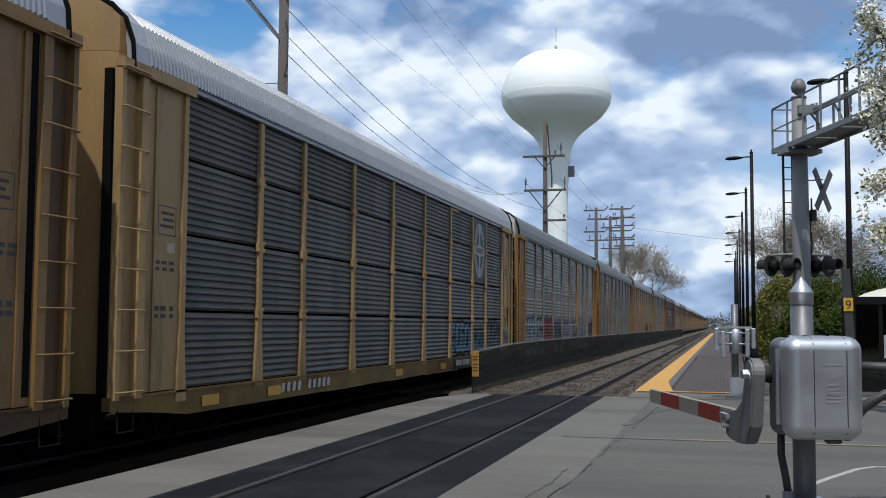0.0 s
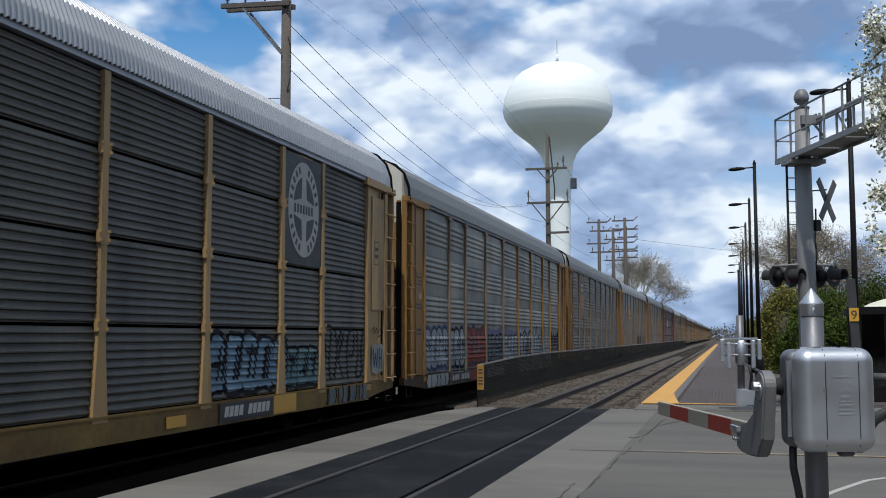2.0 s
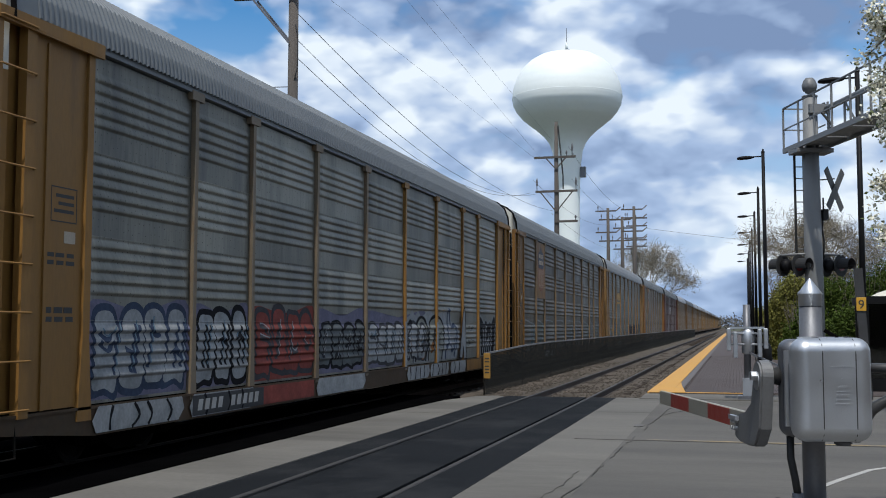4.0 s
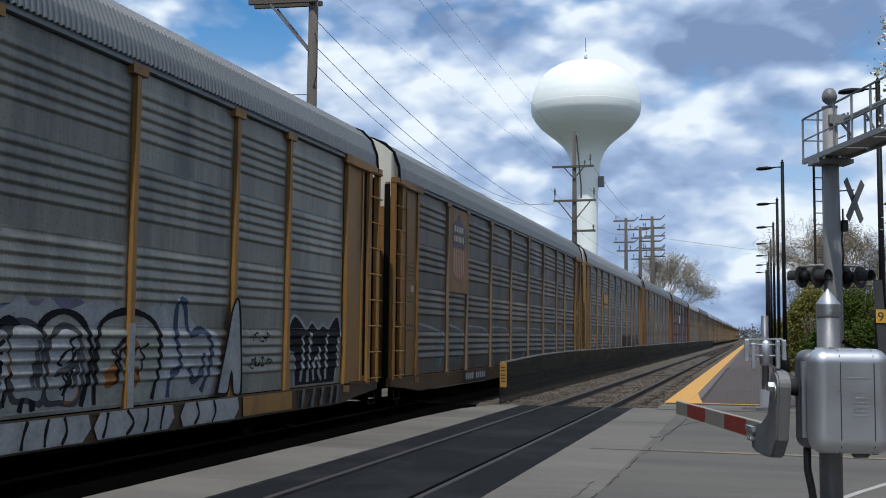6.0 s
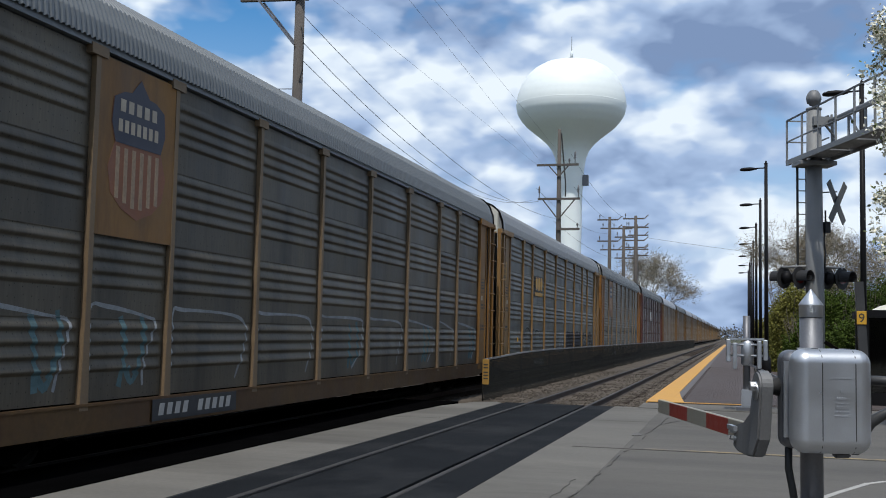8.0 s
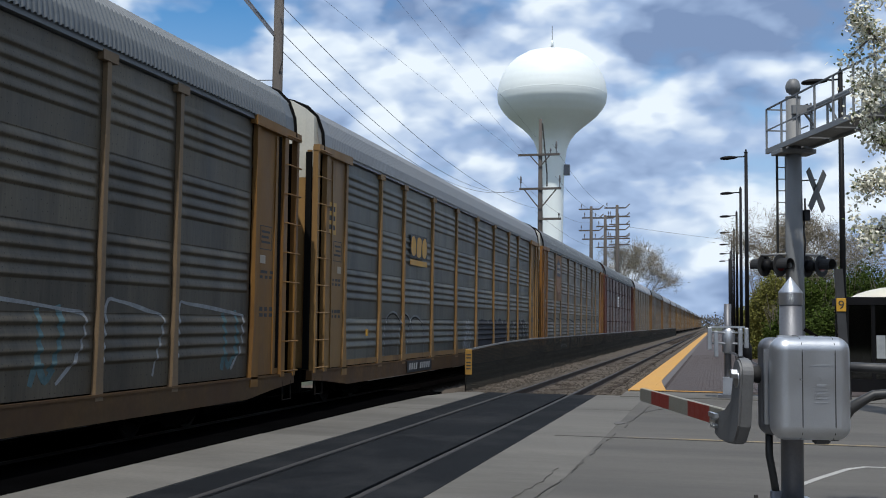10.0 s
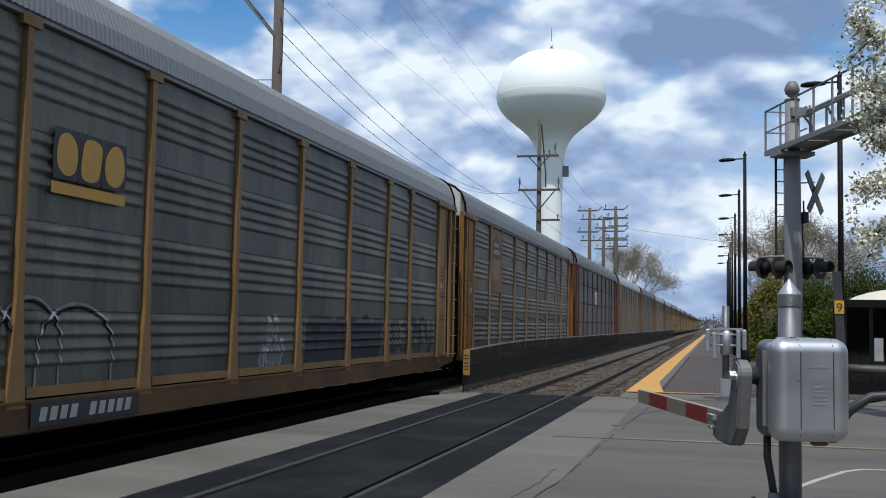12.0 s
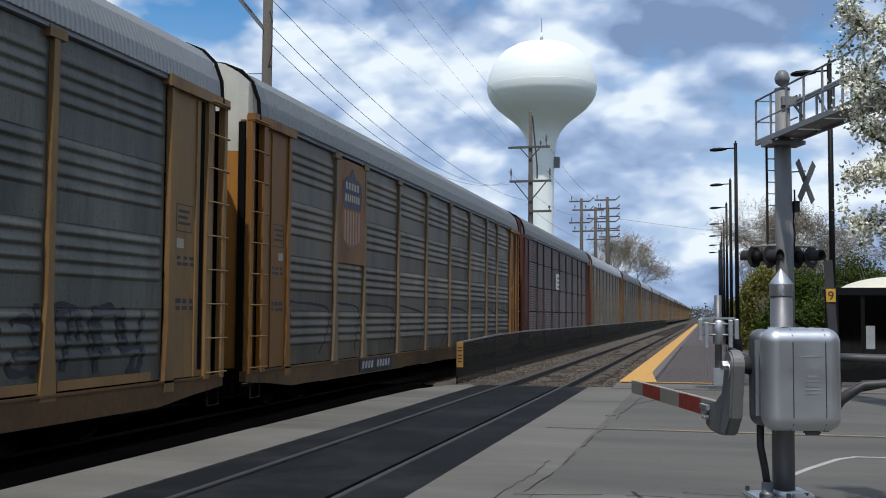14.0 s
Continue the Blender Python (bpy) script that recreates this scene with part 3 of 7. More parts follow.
POSTS = (-11.57, -8.95, -7.0, -4.2, -1.4, 1.4, 4.2, 7.0, 8.95, 11.57)
PANEL_X, POST_X = 1.50, 1.56
Z_SILL, Z_PANEL, Z_TOP = 0.42, 0.80, 5.12


RIB = ((-0.036, 0.0), (-0.018, 0.012), (0.0, 0.036), (0.016, 0.047), (0.034, 0.048), (0.072, 0.035), (0.112, 0.014), (0.146, 0.0))
TIERS = (0.80, 1.825, 2.865, 3.905, 5.12)


def profile_wide(tier, n=4):
    """Heights and depths of one sheet with its band of ribs; the sheets overlap like clapboards."""
    z0, z1 = TIERS[tier], TIERS[tier + 1]
    pts = [(z0, 0.0)]
    s = 0.84 if n == 4 else 0.76
    for k in reversed(range(n)):
        b = Z_TOP - 0.32 - 1.04 * (3 - tier) - (0.168 if n == 4 else 0.142) * k
        pts += [(b + s * z, d * s) for z, d in RIB if b + s * z > z0 + 0.01]
    return pts + [(z1 - 0.008, 0.006 if tier < 3 else 0.0), (z1, 0.006 if tier < 3 else 0.0)]


def profile_fine(z0, z1):
    """A sheet with close, even ribs."""
    n = round((z1 - z0) / 0.108)
    s = (z1 - z0) / n
    pts = [(z0, 0.0)]
    for k in range(n):
        b = z0 + s * k
        pts += [(b + 0.12 * s, 0.0), (b + 0.26 * s, 0.030), (b + 0.42 * s, 0.030), (b + 0.90 * s, 0.0)]
    return pts + [(z1, 0.0)]


def sheet(profile, width, side, embossed=False):
    """A ribbed sheet; embossed ribs run out a little before its edges."""
    h = width / 2
    cols = [(-h, 0), (-h + 0.07, 0), (-h + 0.19, 1), (h - 0.19, 1), (h - 0.07, 0), (h, 0)] if embossed else [(-h, 1), (h, 1)]
    def build(bm):
        rows = [[bm.verts.new((side * (PANEL_X + (d * k if d > 0.0065 else d)), y, z)) for z, d in profile] for y, k in cols]
        back = [[bm.verts.new((side * (PANEL_X - 0.03), y, z)) for z in (profile[0][0], profile[-1][0])] for y in (-h, h)]
        for a, b in zip(rows, rows[1:]):
            for i in range(len(profile) - 1):
                bm.faces.new((a[i], b[i], b[i + 1], a[i + 1])).smooth = embossed and max(profile[i][1], profile[i + 1][1]) > 0.007
        bm.faces.new((back[0][0], back[0][1], back[1][1], back[1][0]))
        bm.faces.new([r[0] for r in rows] + [back[1][0], back[0][0]])
        bm.faces.new([r[-1] for r in rows] + [back[1][1], back[0][1]])
        bm.faces.new([*rows[0], back[0][1], back[0][0]])
        bm.faces.new([*rows[-1][::-1], back[1][0], back[1][1]])
    return build


def post_mesh(side, kind, flared):
    def build(bm):
        w = 0.07 if kind == "fine" else 0.06 if flared else 0.05
        z0, z1 = Z_PANEL - 0.10, Z_TOP
        foot = 0.17 if flared else 0.09
        outline = [(-foot, z0), (foot, z0), (w + (foot - w) * 0.3, 1.55), (w, 1.95), (w, z1), (-w, z1), (-w, 1.95), (-w - (foot - w) * 0.3, 1.55)]
        prism(bm, outline, side * (PANEL_X - 0.01), side * (POST_X + 0.01))
        if kind == "wide":
            prism(bm, [(-0.18, z1 - 0.08), (0.18, z1 - 0.08), (0.18, z1 + 0.05), (-0.18, z1 + 0.05)], side * (PANEL_X), side * (POST_X + 0.03))
        else:
            for z in (1.92, 3.03, 4.14):
                prism(bm, [(-0.11, z - 0.09), (-0.07, z - 0.12), (0.07, z - 0.12), (0.11, z - 0.09), (0.11, z + 0.07), (-0.11, z + 0.07)], side * (PANEL_X + 0.02), side * (POST_X + 0.016))
                for s in (-0.09, 0.09):
                    for dz in (-0.08, 0.03):
                        box(bm, side * (POST_X + 0.016) if side > 0 else side * (POST_X + 0.04), side * (POST_X + 0.04) if side > 0 else side * (POST_X + 0.016), s - 0.02, s + 0.02, z + dz, z + dz + 0.04)
    return build


def roof_mesh(bm, rib=0.024):
    arch = [(1.60, 5.20), (1.575, 5.45), (1.46, 5.76), (1.25, 5.97), (0.94, 6.10), (0.5, 6.19), (0.0, 6.22)]
    arch = arch + [(-x, z) for x, z in arch[-2::-1]]
    pitch = 0.105
    y = -12.74
    rows = []
    while y < 12.74:
        for dy, d in ((0.0, 0.0), (0.025, rib), (0.06, rib), (0.086, 0.0)):
            rows.append([bm.verts.new((x * (1 + d / 1.6), y + dy, z + d)) for x, z in arch])
        y += pitch
    for a, b in zip(rows, rows[1:]):
        for i in range(len(arch) - 1):
            bm.faces.new((a[i], a[i + 1], b[i + 1], b[i]))
    # under the eaves and the inside, so that the shell has depth
    inner = [[bm.verts.new((x * 0.975, yy, z - 0.05)) for x, z in arch] for yy in (-12.74, y - 0.03)]
    for i in range(len(arch) - 1):
        bm.faces.new((inner[0][i], inner[0][i + 1], inner[1][i + 1], inner[1][i]))


def hood_mesh(bm, end):
    """The smooth hood over the end doors."""
    arch = [(1.60, 5.20), (1.575, 5.45), (1.46, 5.76), (1.25, 5.97), (0.94, 6.10), (0.5, 6.19), (0.0, 6.22)]
    arch = arch + [(-x, z) for x, z in arch[-2::-1]]
    rows = [[bm.verts.new((x * k, end * y, 5.0 + (z - 5.0) * k)) for x, z in arch] for y, k in ((12.72, 1.005), (13.12, 1.005), (13.15, 0.99), (13.15, 0.94), (12.72, 0.94))]
    for a, b in zip(rows, rows[1:]):
        for i in range(len(arch) - 1):
            bm.faces.new((a[i], a[i + 1], b[i + 1], b[i]))


def seal_mesh(bm, end):
    arch = [(1.60, 5.10), (1.575, 5.45), (1.46, 5.76), (1.25, 5.97), (0.94, 6.10), (0.5, 6.19), (0.0, 6.22)]
    pts = [(x * 1.01, end * 13.17, z + 0.01) for x, z in arch] + [(-x * 1.01, end * 13.17, z + 0.01) for x, z in arch[-2::-1]]
    tube(bm, pts, 0.035, 6)


def door_mesh(bm, end, z0, z1):
    """A rounded end door, bowed outwards, between two heights."""
    pts = []
    for k in range(13):
        a = -90 + 15 * k
        pts.append((1.49 * math.sin(radians(a)), end * (13.08 + 0.40 * math.cos(radians(a)) ** 0.6 if abs(a) < 90 else 13.08)))
    def crown(x):
        return min(z1, 6.17 - 0.45 * abs(x / 1.5) ** 4) if z1 > 5.3 else z1
    a, b = [bm.verts.new((x, y, z0)) for x, y in pts], [bm.verts.new((x, y, crown(x))) for x, y in pts]
    for i in range(12):
        bm.faces.new((a[i], a[i + 1], b[i + 1], b[i]))
    bm.faces.new(b), bm.faces.new(a[::-1])
    bm.faces.new((a[0], b[0], b[-1], a[-1]))


def ladder_mesh(bm, side, end):
    """Ladder bay: two stiles and its rungs, at the corner of the car."""
    y0, y1 = 12.82, 13.36
    for y, w in ((y0, 0.085), (y1, 0.05)):
        box(bm, min(side * 1.49, side * 1.60), max(side * 1.49, side * 1.60), end * y - w, end * y + w, 0.74, 5.16)


def rung_mesh(bm, side, end):
    y0, y1 = 12.82, 13.36
    tube(bm, [(side * 1.61, end * (y0 - 0.06), 0), (side * 1.655, end * (y0 - 0.02), 0), (side * 1.655, end * (y1 + 0.02), 0), (side * 1.61, end * (y1 + 0.06), 0)], 0.013, 6)


def end_panel_mesh(bm, side, end):
    prism(bm, [(end * 11.66, 0.80), (end * 12.78, 0.80), (end * 12.78, 5.08), (end * 11.66, 5.08)], side * 1.46, side * 1.545)
    prism(bm, [(end * 12.42, 0.80), (end * 12.48, 0.80), (end * 12.48, 5.0), (end * 12.42, 5.0)], side * 1.545, side * 1.57)
    prism(bm, [(end * 11.5, 0.62), (end * 11.80, 0.62), (end * 11.72, 1.6), (end * 11.70, 5.08), (end * 11.58, 5.08), (end * 11.58, 1.6)], side * 1.50, side * 1.585)


def bracket_mesh(bm, side, end):
    prism(bm, [(end * 11.45, 5.07), (end * 13.42, 5.07), (end * 13.42, 5.19), (end * 11.45, 5.22)], side * 1.50, side * 1.635)
    prism(bm, [(end * 11.45, 5.068), (end * 13.42, 5.068), (end * 13.42, 5.045), (end * 11.45, 5.045)], side * 1.60, side * 1.635)


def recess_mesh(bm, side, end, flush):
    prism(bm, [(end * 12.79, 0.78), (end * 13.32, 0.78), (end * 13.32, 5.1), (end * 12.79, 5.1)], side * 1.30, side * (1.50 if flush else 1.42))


def sill_mesh(bm, side):
    prism(bm, [(-13.45, 0.60), (-12.4, 0.52), (-11.4, Z_SILL), (11.4, Z_SILL), (12.4, 0.52), (13.45, 0.60), (13.45, Z_PANEL - 0.02), (-13.45, Z_PANEL - 0.02)], side * 1.44, side * 1.565)
    prism(bm, [(-13.4, Z_PANEL - 0.05), (13.4, Z_PANEL - 0.05), (13.4, Z_PANEL - 0.015), (-13.4, Z_PANEL - 0.015)], side * 1.566, side * 1.585)


def underframe_mesh(bm):
    box(bm, -1.43, 1.43, -13.4, 13.4, 0.60, 0.79)
    box(bm, -0.35, 0.35, -13.5, 13.5, 0.40, 0.599)
    for y in (-6, -2, 2, 6):
        box(bm, -1.2, 1.2, y - 0.1, y + 0.1, 0.45, 0.598)
    box(bm, 0.5, 1.0, -1.2, 0.2, 0.28, 0.59)
    tube(bm, [(0.8, 2.6, 0.42), (0.8, 3.9, 0.42)], 0.16, 10)


def core_mesh(bm):
    """Decks inside, so that no daylight passes between the two sides."""
    for z in (0.80, 2.3, 3.75):
        box(bm, -1.40, 1.40, -12.9, 12.9, z, z + 0.06)
    box(bm, -0.03, 0.03, -12.9, 12.9, 0.86, 5.3)


def coupler_mesh(bm, end):
    box(bm, -0.09, 0.09, min(end * 13.4, end * 13.82), max(end * 13.4, end * 13.82), 0.56, 0.76)
    box(bm, -0.17, 0.17, min(end * 13.7, end * 13.89), max(end * 13.7, end * 13.89), 0.52, 0.82)
    # wide bar added to block the bright ground showing below the doors
    box(bm, -1.34, 1.34, min(end * 13.41, end * 13.53), max(end * 13.41, end * 13.53), 0.36, 0.80)
    tube(bm, [(0.35, end * 13.4, 0.5), (0.4, end * 13.65, 0.32), (0.3, end * 13.88, 0.3)], 0.03, 6)


def truck_frame_mesh(bm):
    for s in (-1, 1):
        prism(bm, [(-1.25, 0.30), (-1.0, 0.22), (-0.6, 0.24), (-0.35, 0.12), (0.35, 0.12), (0.6, 0.24), (1.0, 0.22), (1.25, 0.30), (1.2, 0.46), (0.5, 0.56), (-0.5, 0.56), (-1.2, 0.46)], s * 0.98, s * 1.12)
        for y in (-0.86, 0.86):
            box(bm, min(s * 1.12, s * 1.19), max(s * 1.12, s * 1.19), y - 0.13, y + 0.13, 0.26, 0.46)
        for y in (-0.17, 0.0, 0.17):
            tube(bm, [(s * 1.05, y, 0.16), (s * 1.05, y, 0.40)], 0.07, 8)
    box(bm, -1.15, 1.15, -0.18, 0.18, 0.40, 0.58)


def wheel_mesh(bm, s):
    prof = [(0.0, 0.0), (0.1, 0.0), (0.11, 0.02), (0.27, 0.035), (0.31, 0.0), (0.355, 0.0), (0.355, 0.09), (0.385, 0.10), (0.385, 0.13), (0.31, 0.13), (0.27, 0.08), (0.1, 0.1), (0.0, 0.1)]
    n = 24
    rings = []
    for r, d in prof:
        rings.append([bm.verts.new((s * (0.82 - d), r * math.cos(2 * math.pi * k / n), r * math.sin(2 * math.pi * k / n))) for k in range(n)] if r > 0 else [bm.verts.new((s * (0.82 - d), 0, 0))] * n)
    for a, b in zip(rings, rings[1:]):
        for k in range(n):
            f = list(dict.fromkeys((a[k], a[(k + 1) % n], b[(k + 1) % n], b[k])))
            if len(f) > 2:
                bm.faces.new(f)


def paint(name, panel, frame_c, sill, door, rust=(0.07, 0.035, 0.015), metal=0.22):
    """The colours of one car: ribbed sheets, frame, sill and end doors."""
    return dict(
        panel=surface(name + " ribbed sheet", (panel[0] * 1.13, panel[1] * 1.06, panel[2] * 0.91), 0.50, metal=metal, var=0.28, scale=0.8, fine=14, bump=0.05, stretch=(1, 1.9, 0.22), stain=tuple(c * 0.38 for c in panel), stain_at=(0.45, 0.70), rand=0.2, spec=0.35, specks=7.5),
        frame=surface(name + " frame paint", frame_c, 0.6, var=0.14, scale=1.6, fine=30, bump=0.05, stretch=(1, 1, 0.22), stain=rust, stain_at=(0.52, 0.76), rand=0.06, spec=0.35),
        sill=surface(name + " sill paint", sill, 0.7, var=0.3, scale=1.1, fine=12, bump=0.08, stain=rust, stain_at=(0.42, 0.68), spec=0.3),
        door=surface(name + " door paint", door, 0.6, var=0.12, scale=1.0, fine=20, bump=0.04, stretch=(1, 1, 0.4), stain=rust, stain_at=(0.6, 0.85), spec=0.35))


ROOF_BRIGHT = surface("bright galvanised roof", (0.29, 0.305, 0.33), 0.45, metal=0.25, var=0.1, scale=0.6, fine=12, bump=0.03, rand=0.08)
ROOF_LIGHT = surface("pale grey roof", (0.185, 0.195, 0.205), 0.55, metal=0.1, var=0.08, scale=0.6, fine=12, bump=0.02)
ROOF_GREY = surface("dull grey roof", (0.125, 0.138, 0.148), 0.55, metal=0.2, var=0.12, scale=0.6, fine=12, bump=0.03, rand=0.08)
# UNDER and WHEEL hold the shade beneath the cars in their near-black colour
UNDER = surface("grimy underframe, shade in colour", (0.005, 0.0047, 0.0043), 0.95, bump=0.1, spec=0.0)
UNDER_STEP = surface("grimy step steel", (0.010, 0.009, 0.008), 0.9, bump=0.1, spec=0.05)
WHEEL = surface("worn wheel steel, shade in colour", (0.012, 0.011, 0.010), 0.85, bump=0.05, spec=0.1)
DOOR_WHITE = surface("white end door", (0.50, 0.49, 0.43), 0.55, var=0.1, scale=1.2, fine=25, stain=(0.25, 0.2, 0.15), stain_at=(0.62, 0.85))
# brown darkened to hold the shade inside the rear ladder bays
BAY_SHADED = surface("brown ladder bay, shade in colour", (0.085, 0.043, 0.016), 0.75, var=0.25, scale=1.5, fine=20, stretch=(1, 1, 0.4))
STENCIL = surface("black stencil", (0.03, 0.03, 0.03), 0.7, bump=0)
STENCIL_WHITE = surface("white stencil", (0.30, 0.30, 0.29), 0.7, var=0.15, scale=8, bump=0)
# the door seals' rubber; also colours strips that stand in for dark gaps
SEAL_AND_GAP = surface("black of rubber seal and gap shade", (0.006, 0.006, 0.006), 0.9, bump=0, spec=0.05)

# darker copy of TAN; the first car's shading sits in its colour
SHADED_TAN = paint("shade-darkened tan", (0.045, 0.045, 0.042), (0.21, 0.120, 0.042), (0.07, 0.04, 0.015), (0.24, 0.145, 0.052))
TAN = paint("tan", (0.056, 0.054, 0.050), (0.30, 0.195, 0.085), (0.17, 0.105, 0.028), (0.29, 0.18, 0.075), metal=0.15)
ORANGE = paint("orange", (0.18, 0.188, 0.186), (0.225, 0.115, 0.028), (0.05, 0.033, 0.017), (0.25, 0.125, 0.028), metal=0.4)
SHIELD = paint("brown", (0.078, 0.070, 0.058), (0.175, 0.086, 0.020), (0.09, 0.05, 0.018), (0.195, 0.096, 0.022))
BUFF = paint("buff", (0.098, 0.102, 0.098), (0.21, 0.12, 0.043), (0.125, 0.066, 0.024), (0.26, 0.15, 0.05))
AMBER = paint("amber", (0.118, 0.104, 0.084), (0.20, 0.088, 0.018), (0.13, 0.072, 0.026), (0.34, 0.145, 0.023))
ORANGE["worn_post"] = surface("weathered grey post", (0.15, 0.115, 0.075), 0.65, var=0.2, scale=1.6, fine=30, bump=0.05, stain=(0.16, 0.08, 0.03), stain_at=(0.55, 0.75))
SHIELD["post"] = surface("grimy brown post", (0.155, 0.105, 0.058), 0.7, var=0.2, scale=1.6, fine=30, bump=0.05)
AMBER["post"] = SHIELD["post"]
RED_CAR = paint("oxide", (0.095, 0.058, 0.048), (0.09, 0.025, 0.015), (0.08, 0.03, 0.02), (0.1, 0.03, 0.018))
RED_CAR["post"] = surface("dark oxide post", (0.06, 0.03, 0.024), 0.7, var=0.2, scale=1.6, fine=30, bump=0.05)
STRAW = paint("straw", (0.15, 0.112, 0.072), (0.155, 0.085, 0.03), (0.12, 0.07, 0.028), (0.16, 0.085, 0.027))


RIBS = {}                              # heights and depths of each car's side
FINE_TIERS = ((0.80, 1.89), (1.93, 3.01), (3.05, 4.12), (4.16, 5.10))


def auto_rack(label, colours, kind="wide", roof=None, white_doors=False, ribs=4):
    """One covered car carrier, 27 m long, on its two trucks; local y runs along it."""
    car = thing("auto_rack_car", label, "rail car", group="cars of the train")
    if kind == "wide":
        RIBS[car.name] = [p for g in range(4) for p in profile_wide(g, ribs)]
    else:
        RIBS[car.name] = [p for z0, z1 in FINE_TIERS for p in profile_fine(z0, z1)]
    part("underframe", shared("underframe", underframe_mesh), UNDER, car, "grimy underframe darkened for the shade below the car")
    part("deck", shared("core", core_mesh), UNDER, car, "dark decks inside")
    part("roof", shared(("roof", kind, roof is ROOF_LIGHT), lambda bm: roof_mesh(bm, 0.024 if kind == "fine" else 0.007 if roof is ROOF_LIGHT else 0.02)), roof or ROOF_GREY, car, "corrugated arched steel roof")
    frame_m = colours["frame"]
    for end in (-1, 1):
        part("roof_hood", shared(("hood", end), lambda bm: hood_mesh(bm, end)), roof or ROOF_GREY, car)
        part("seal", shared(("seal", end), lambda bm: seal_mesh(bm, end)), SEAL_AND_GAP, car, "black rubber door seal")
        low = 4.55 if white_doors else 5.3
        door = part("end_door", shared(("door", end, low), lambda bm: door_mesh(bm, end, 0.82, low)), colours["door"], car, "rounded end door")
        part("door_top", shared(("door_top", end, low), lambda bm: door_mesh(bm, end, low + 0.004, 6.17)), DOOR_WHITE if white_doors else colours["door"], door)
        part("coupler", shared(("coupler", end), lambda bm: coupler_mesh(bm, end)), UNDER, car, "grimy steel coupler darkened for shade")
        truck = part("truck", shared("truck", truck_frame_mesh), UNDER, car, "cast-steel truck frame darkened for shade")
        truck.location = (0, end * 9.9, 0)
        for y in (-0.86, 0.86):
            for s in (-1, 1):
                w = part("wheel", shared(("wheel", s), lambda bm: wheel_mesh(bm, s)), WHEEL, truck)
                w.location = (0, y, 0.355)
        for side in (-1, 1):
            part("end_panel", shared(("end_panel", side, end), lambda bm: end_panel_mesh(bm, side, end)), frame_m, car, "plain painted steel end panel")
            # rear bays get the brown with shade in it, front bays plain frame paint
            part("ladder_bay", shared(("recess", side, end, kind), lambda bm: recess_mesh(bm, side, end, kind == "fine")), BAY_SHADED if end > 0 else frame_m, car)
            # black strip standing in for the dark gap between door and ladder
            part("edge_seal", shared(("edge_seal", side, end), lambda bm: prism(bm, [(end * 13.40, 0.8), (end * 13.46, 0.8), (end * 13.46, 5.04), (end * 13.40, 5.04)], side * 1.36, side * 1.475)), SEAL_AND_GAP, car, "black strip standing for the dark gap beside the door")
            ladder = part("ladder", shared(("ladder", side, end), lambda bm: ladder_mesh(bm, side, end)), frame_m, car, "steel corner ladder")
            if side > 0:
                part("sill_step", shared(("step", end), lambda bm: tube(bm, [(1.545, end * 12.9, 0.74), (1.57, end * 12.9, 0.32), (1.57, end * 13.28, 0.32), (1.545, end * 13.28, 0.74)], 0.017, 6)), UNDER_STEP, ladder, "grimy steel sill step")
            for k in range(9):
                part("rung", shared(("rung", side, end), lambda bm: rung_mesh(bm, side, end)), frame_m, ladder).location = (0, 0, 0.84 + 0.53 * k)
            if end > 0:
                # raised dark strip standing in for the shade of an open slot
                part("door_gap", shared(("gap", side, end), lambda bm: prism(bm, [(end * 12.58, 0.9), (end * 12.70, 0.9), (end * 12.70, 5.03), (end * 12.58, 5.03)], side * 1.53, side * 1.552)), SEAL_AND_GAP, car, "dark strip standing for the shade in a slot")
            part("top_bracket", shared(("bracket", side, end), lambda bm: bracket_mesh(bm, side, end)), frame_m, car)
    for side in (-1, 1):
        part("side_sill", shared(("sill", side), lambda bm: sill_mesh(bm, side)), colours["sill"], car, "grimy painted side sill")
        def rail_top(bm):
            prism(bm, [(-12.9, Z_TOP + 0.02), (12.9, Z_TOP + 0.02), (12.9, 5.22), (-12.9, 5.22)], side * 1.45, side * 1.575)
        part("top_rail", shared(("top_rail", side), rail_top), roof or ROOF_GREY, car)
        at = [POSTS[0], *[y - (0.2 if colours is BUFF else 0.0) for y in POSTS[1:-1]], POSTS[-1]]
        for i, (a, b) in enumerate(zip(at, at[1:])):
            w = round(b - a - 0.06, 2)
            tiers = [profile_wide(g, ribs) for g in range(4)] if kind == "wide" else [profile_fine(z0, z1) for z0, z1 in FINE_TIERS]
            for j, prof in enumerate(tiers):
                p = part("side_panel", shared(("sheet", kind, ribs, j, w, side), sheet(prof, w, side, kind == "wide" and side > 0)), colours["panel"], car)
                p.location = (0, (a + b) / 2, 0)
        for y in at[1:-1]:
            p = part("side_post", shared(("post", kind, ribs, colours is BUFF or colours is AMBER, side), post_mesh(side, kind, kind == "fine" or colours is BUFF or colours is AMBER)), colours["worn_post"] if y < 1 and "worn_post" in colours else colours.get("post", frame_m), car)
            p.location = (0, y, 0)
    return car


def plate(car, name, outline, depth, material, label="", x=None, holder=None):
    """A flat painted shape on the side that faces the platform; outline in (y, z)."""
    bm = bm_new()
    x = PANEL_X + 0.057 if x is None else x
    prism(bm, outline, x, x + depth)
    return part(name, bm, material, holder or car, label)


def oval(cy, cz, ry, rz, n=40):
    return [(cy + ry * math.cos(2 * math.pi * k / n), cz + rz * math.sin(2 * math.pi * k / n)) for k in range(n)]


def rect(y0, y1, z0, z1):
    return [(y0, z0), (y1, z0), (y1, z1), (y0, z1)]


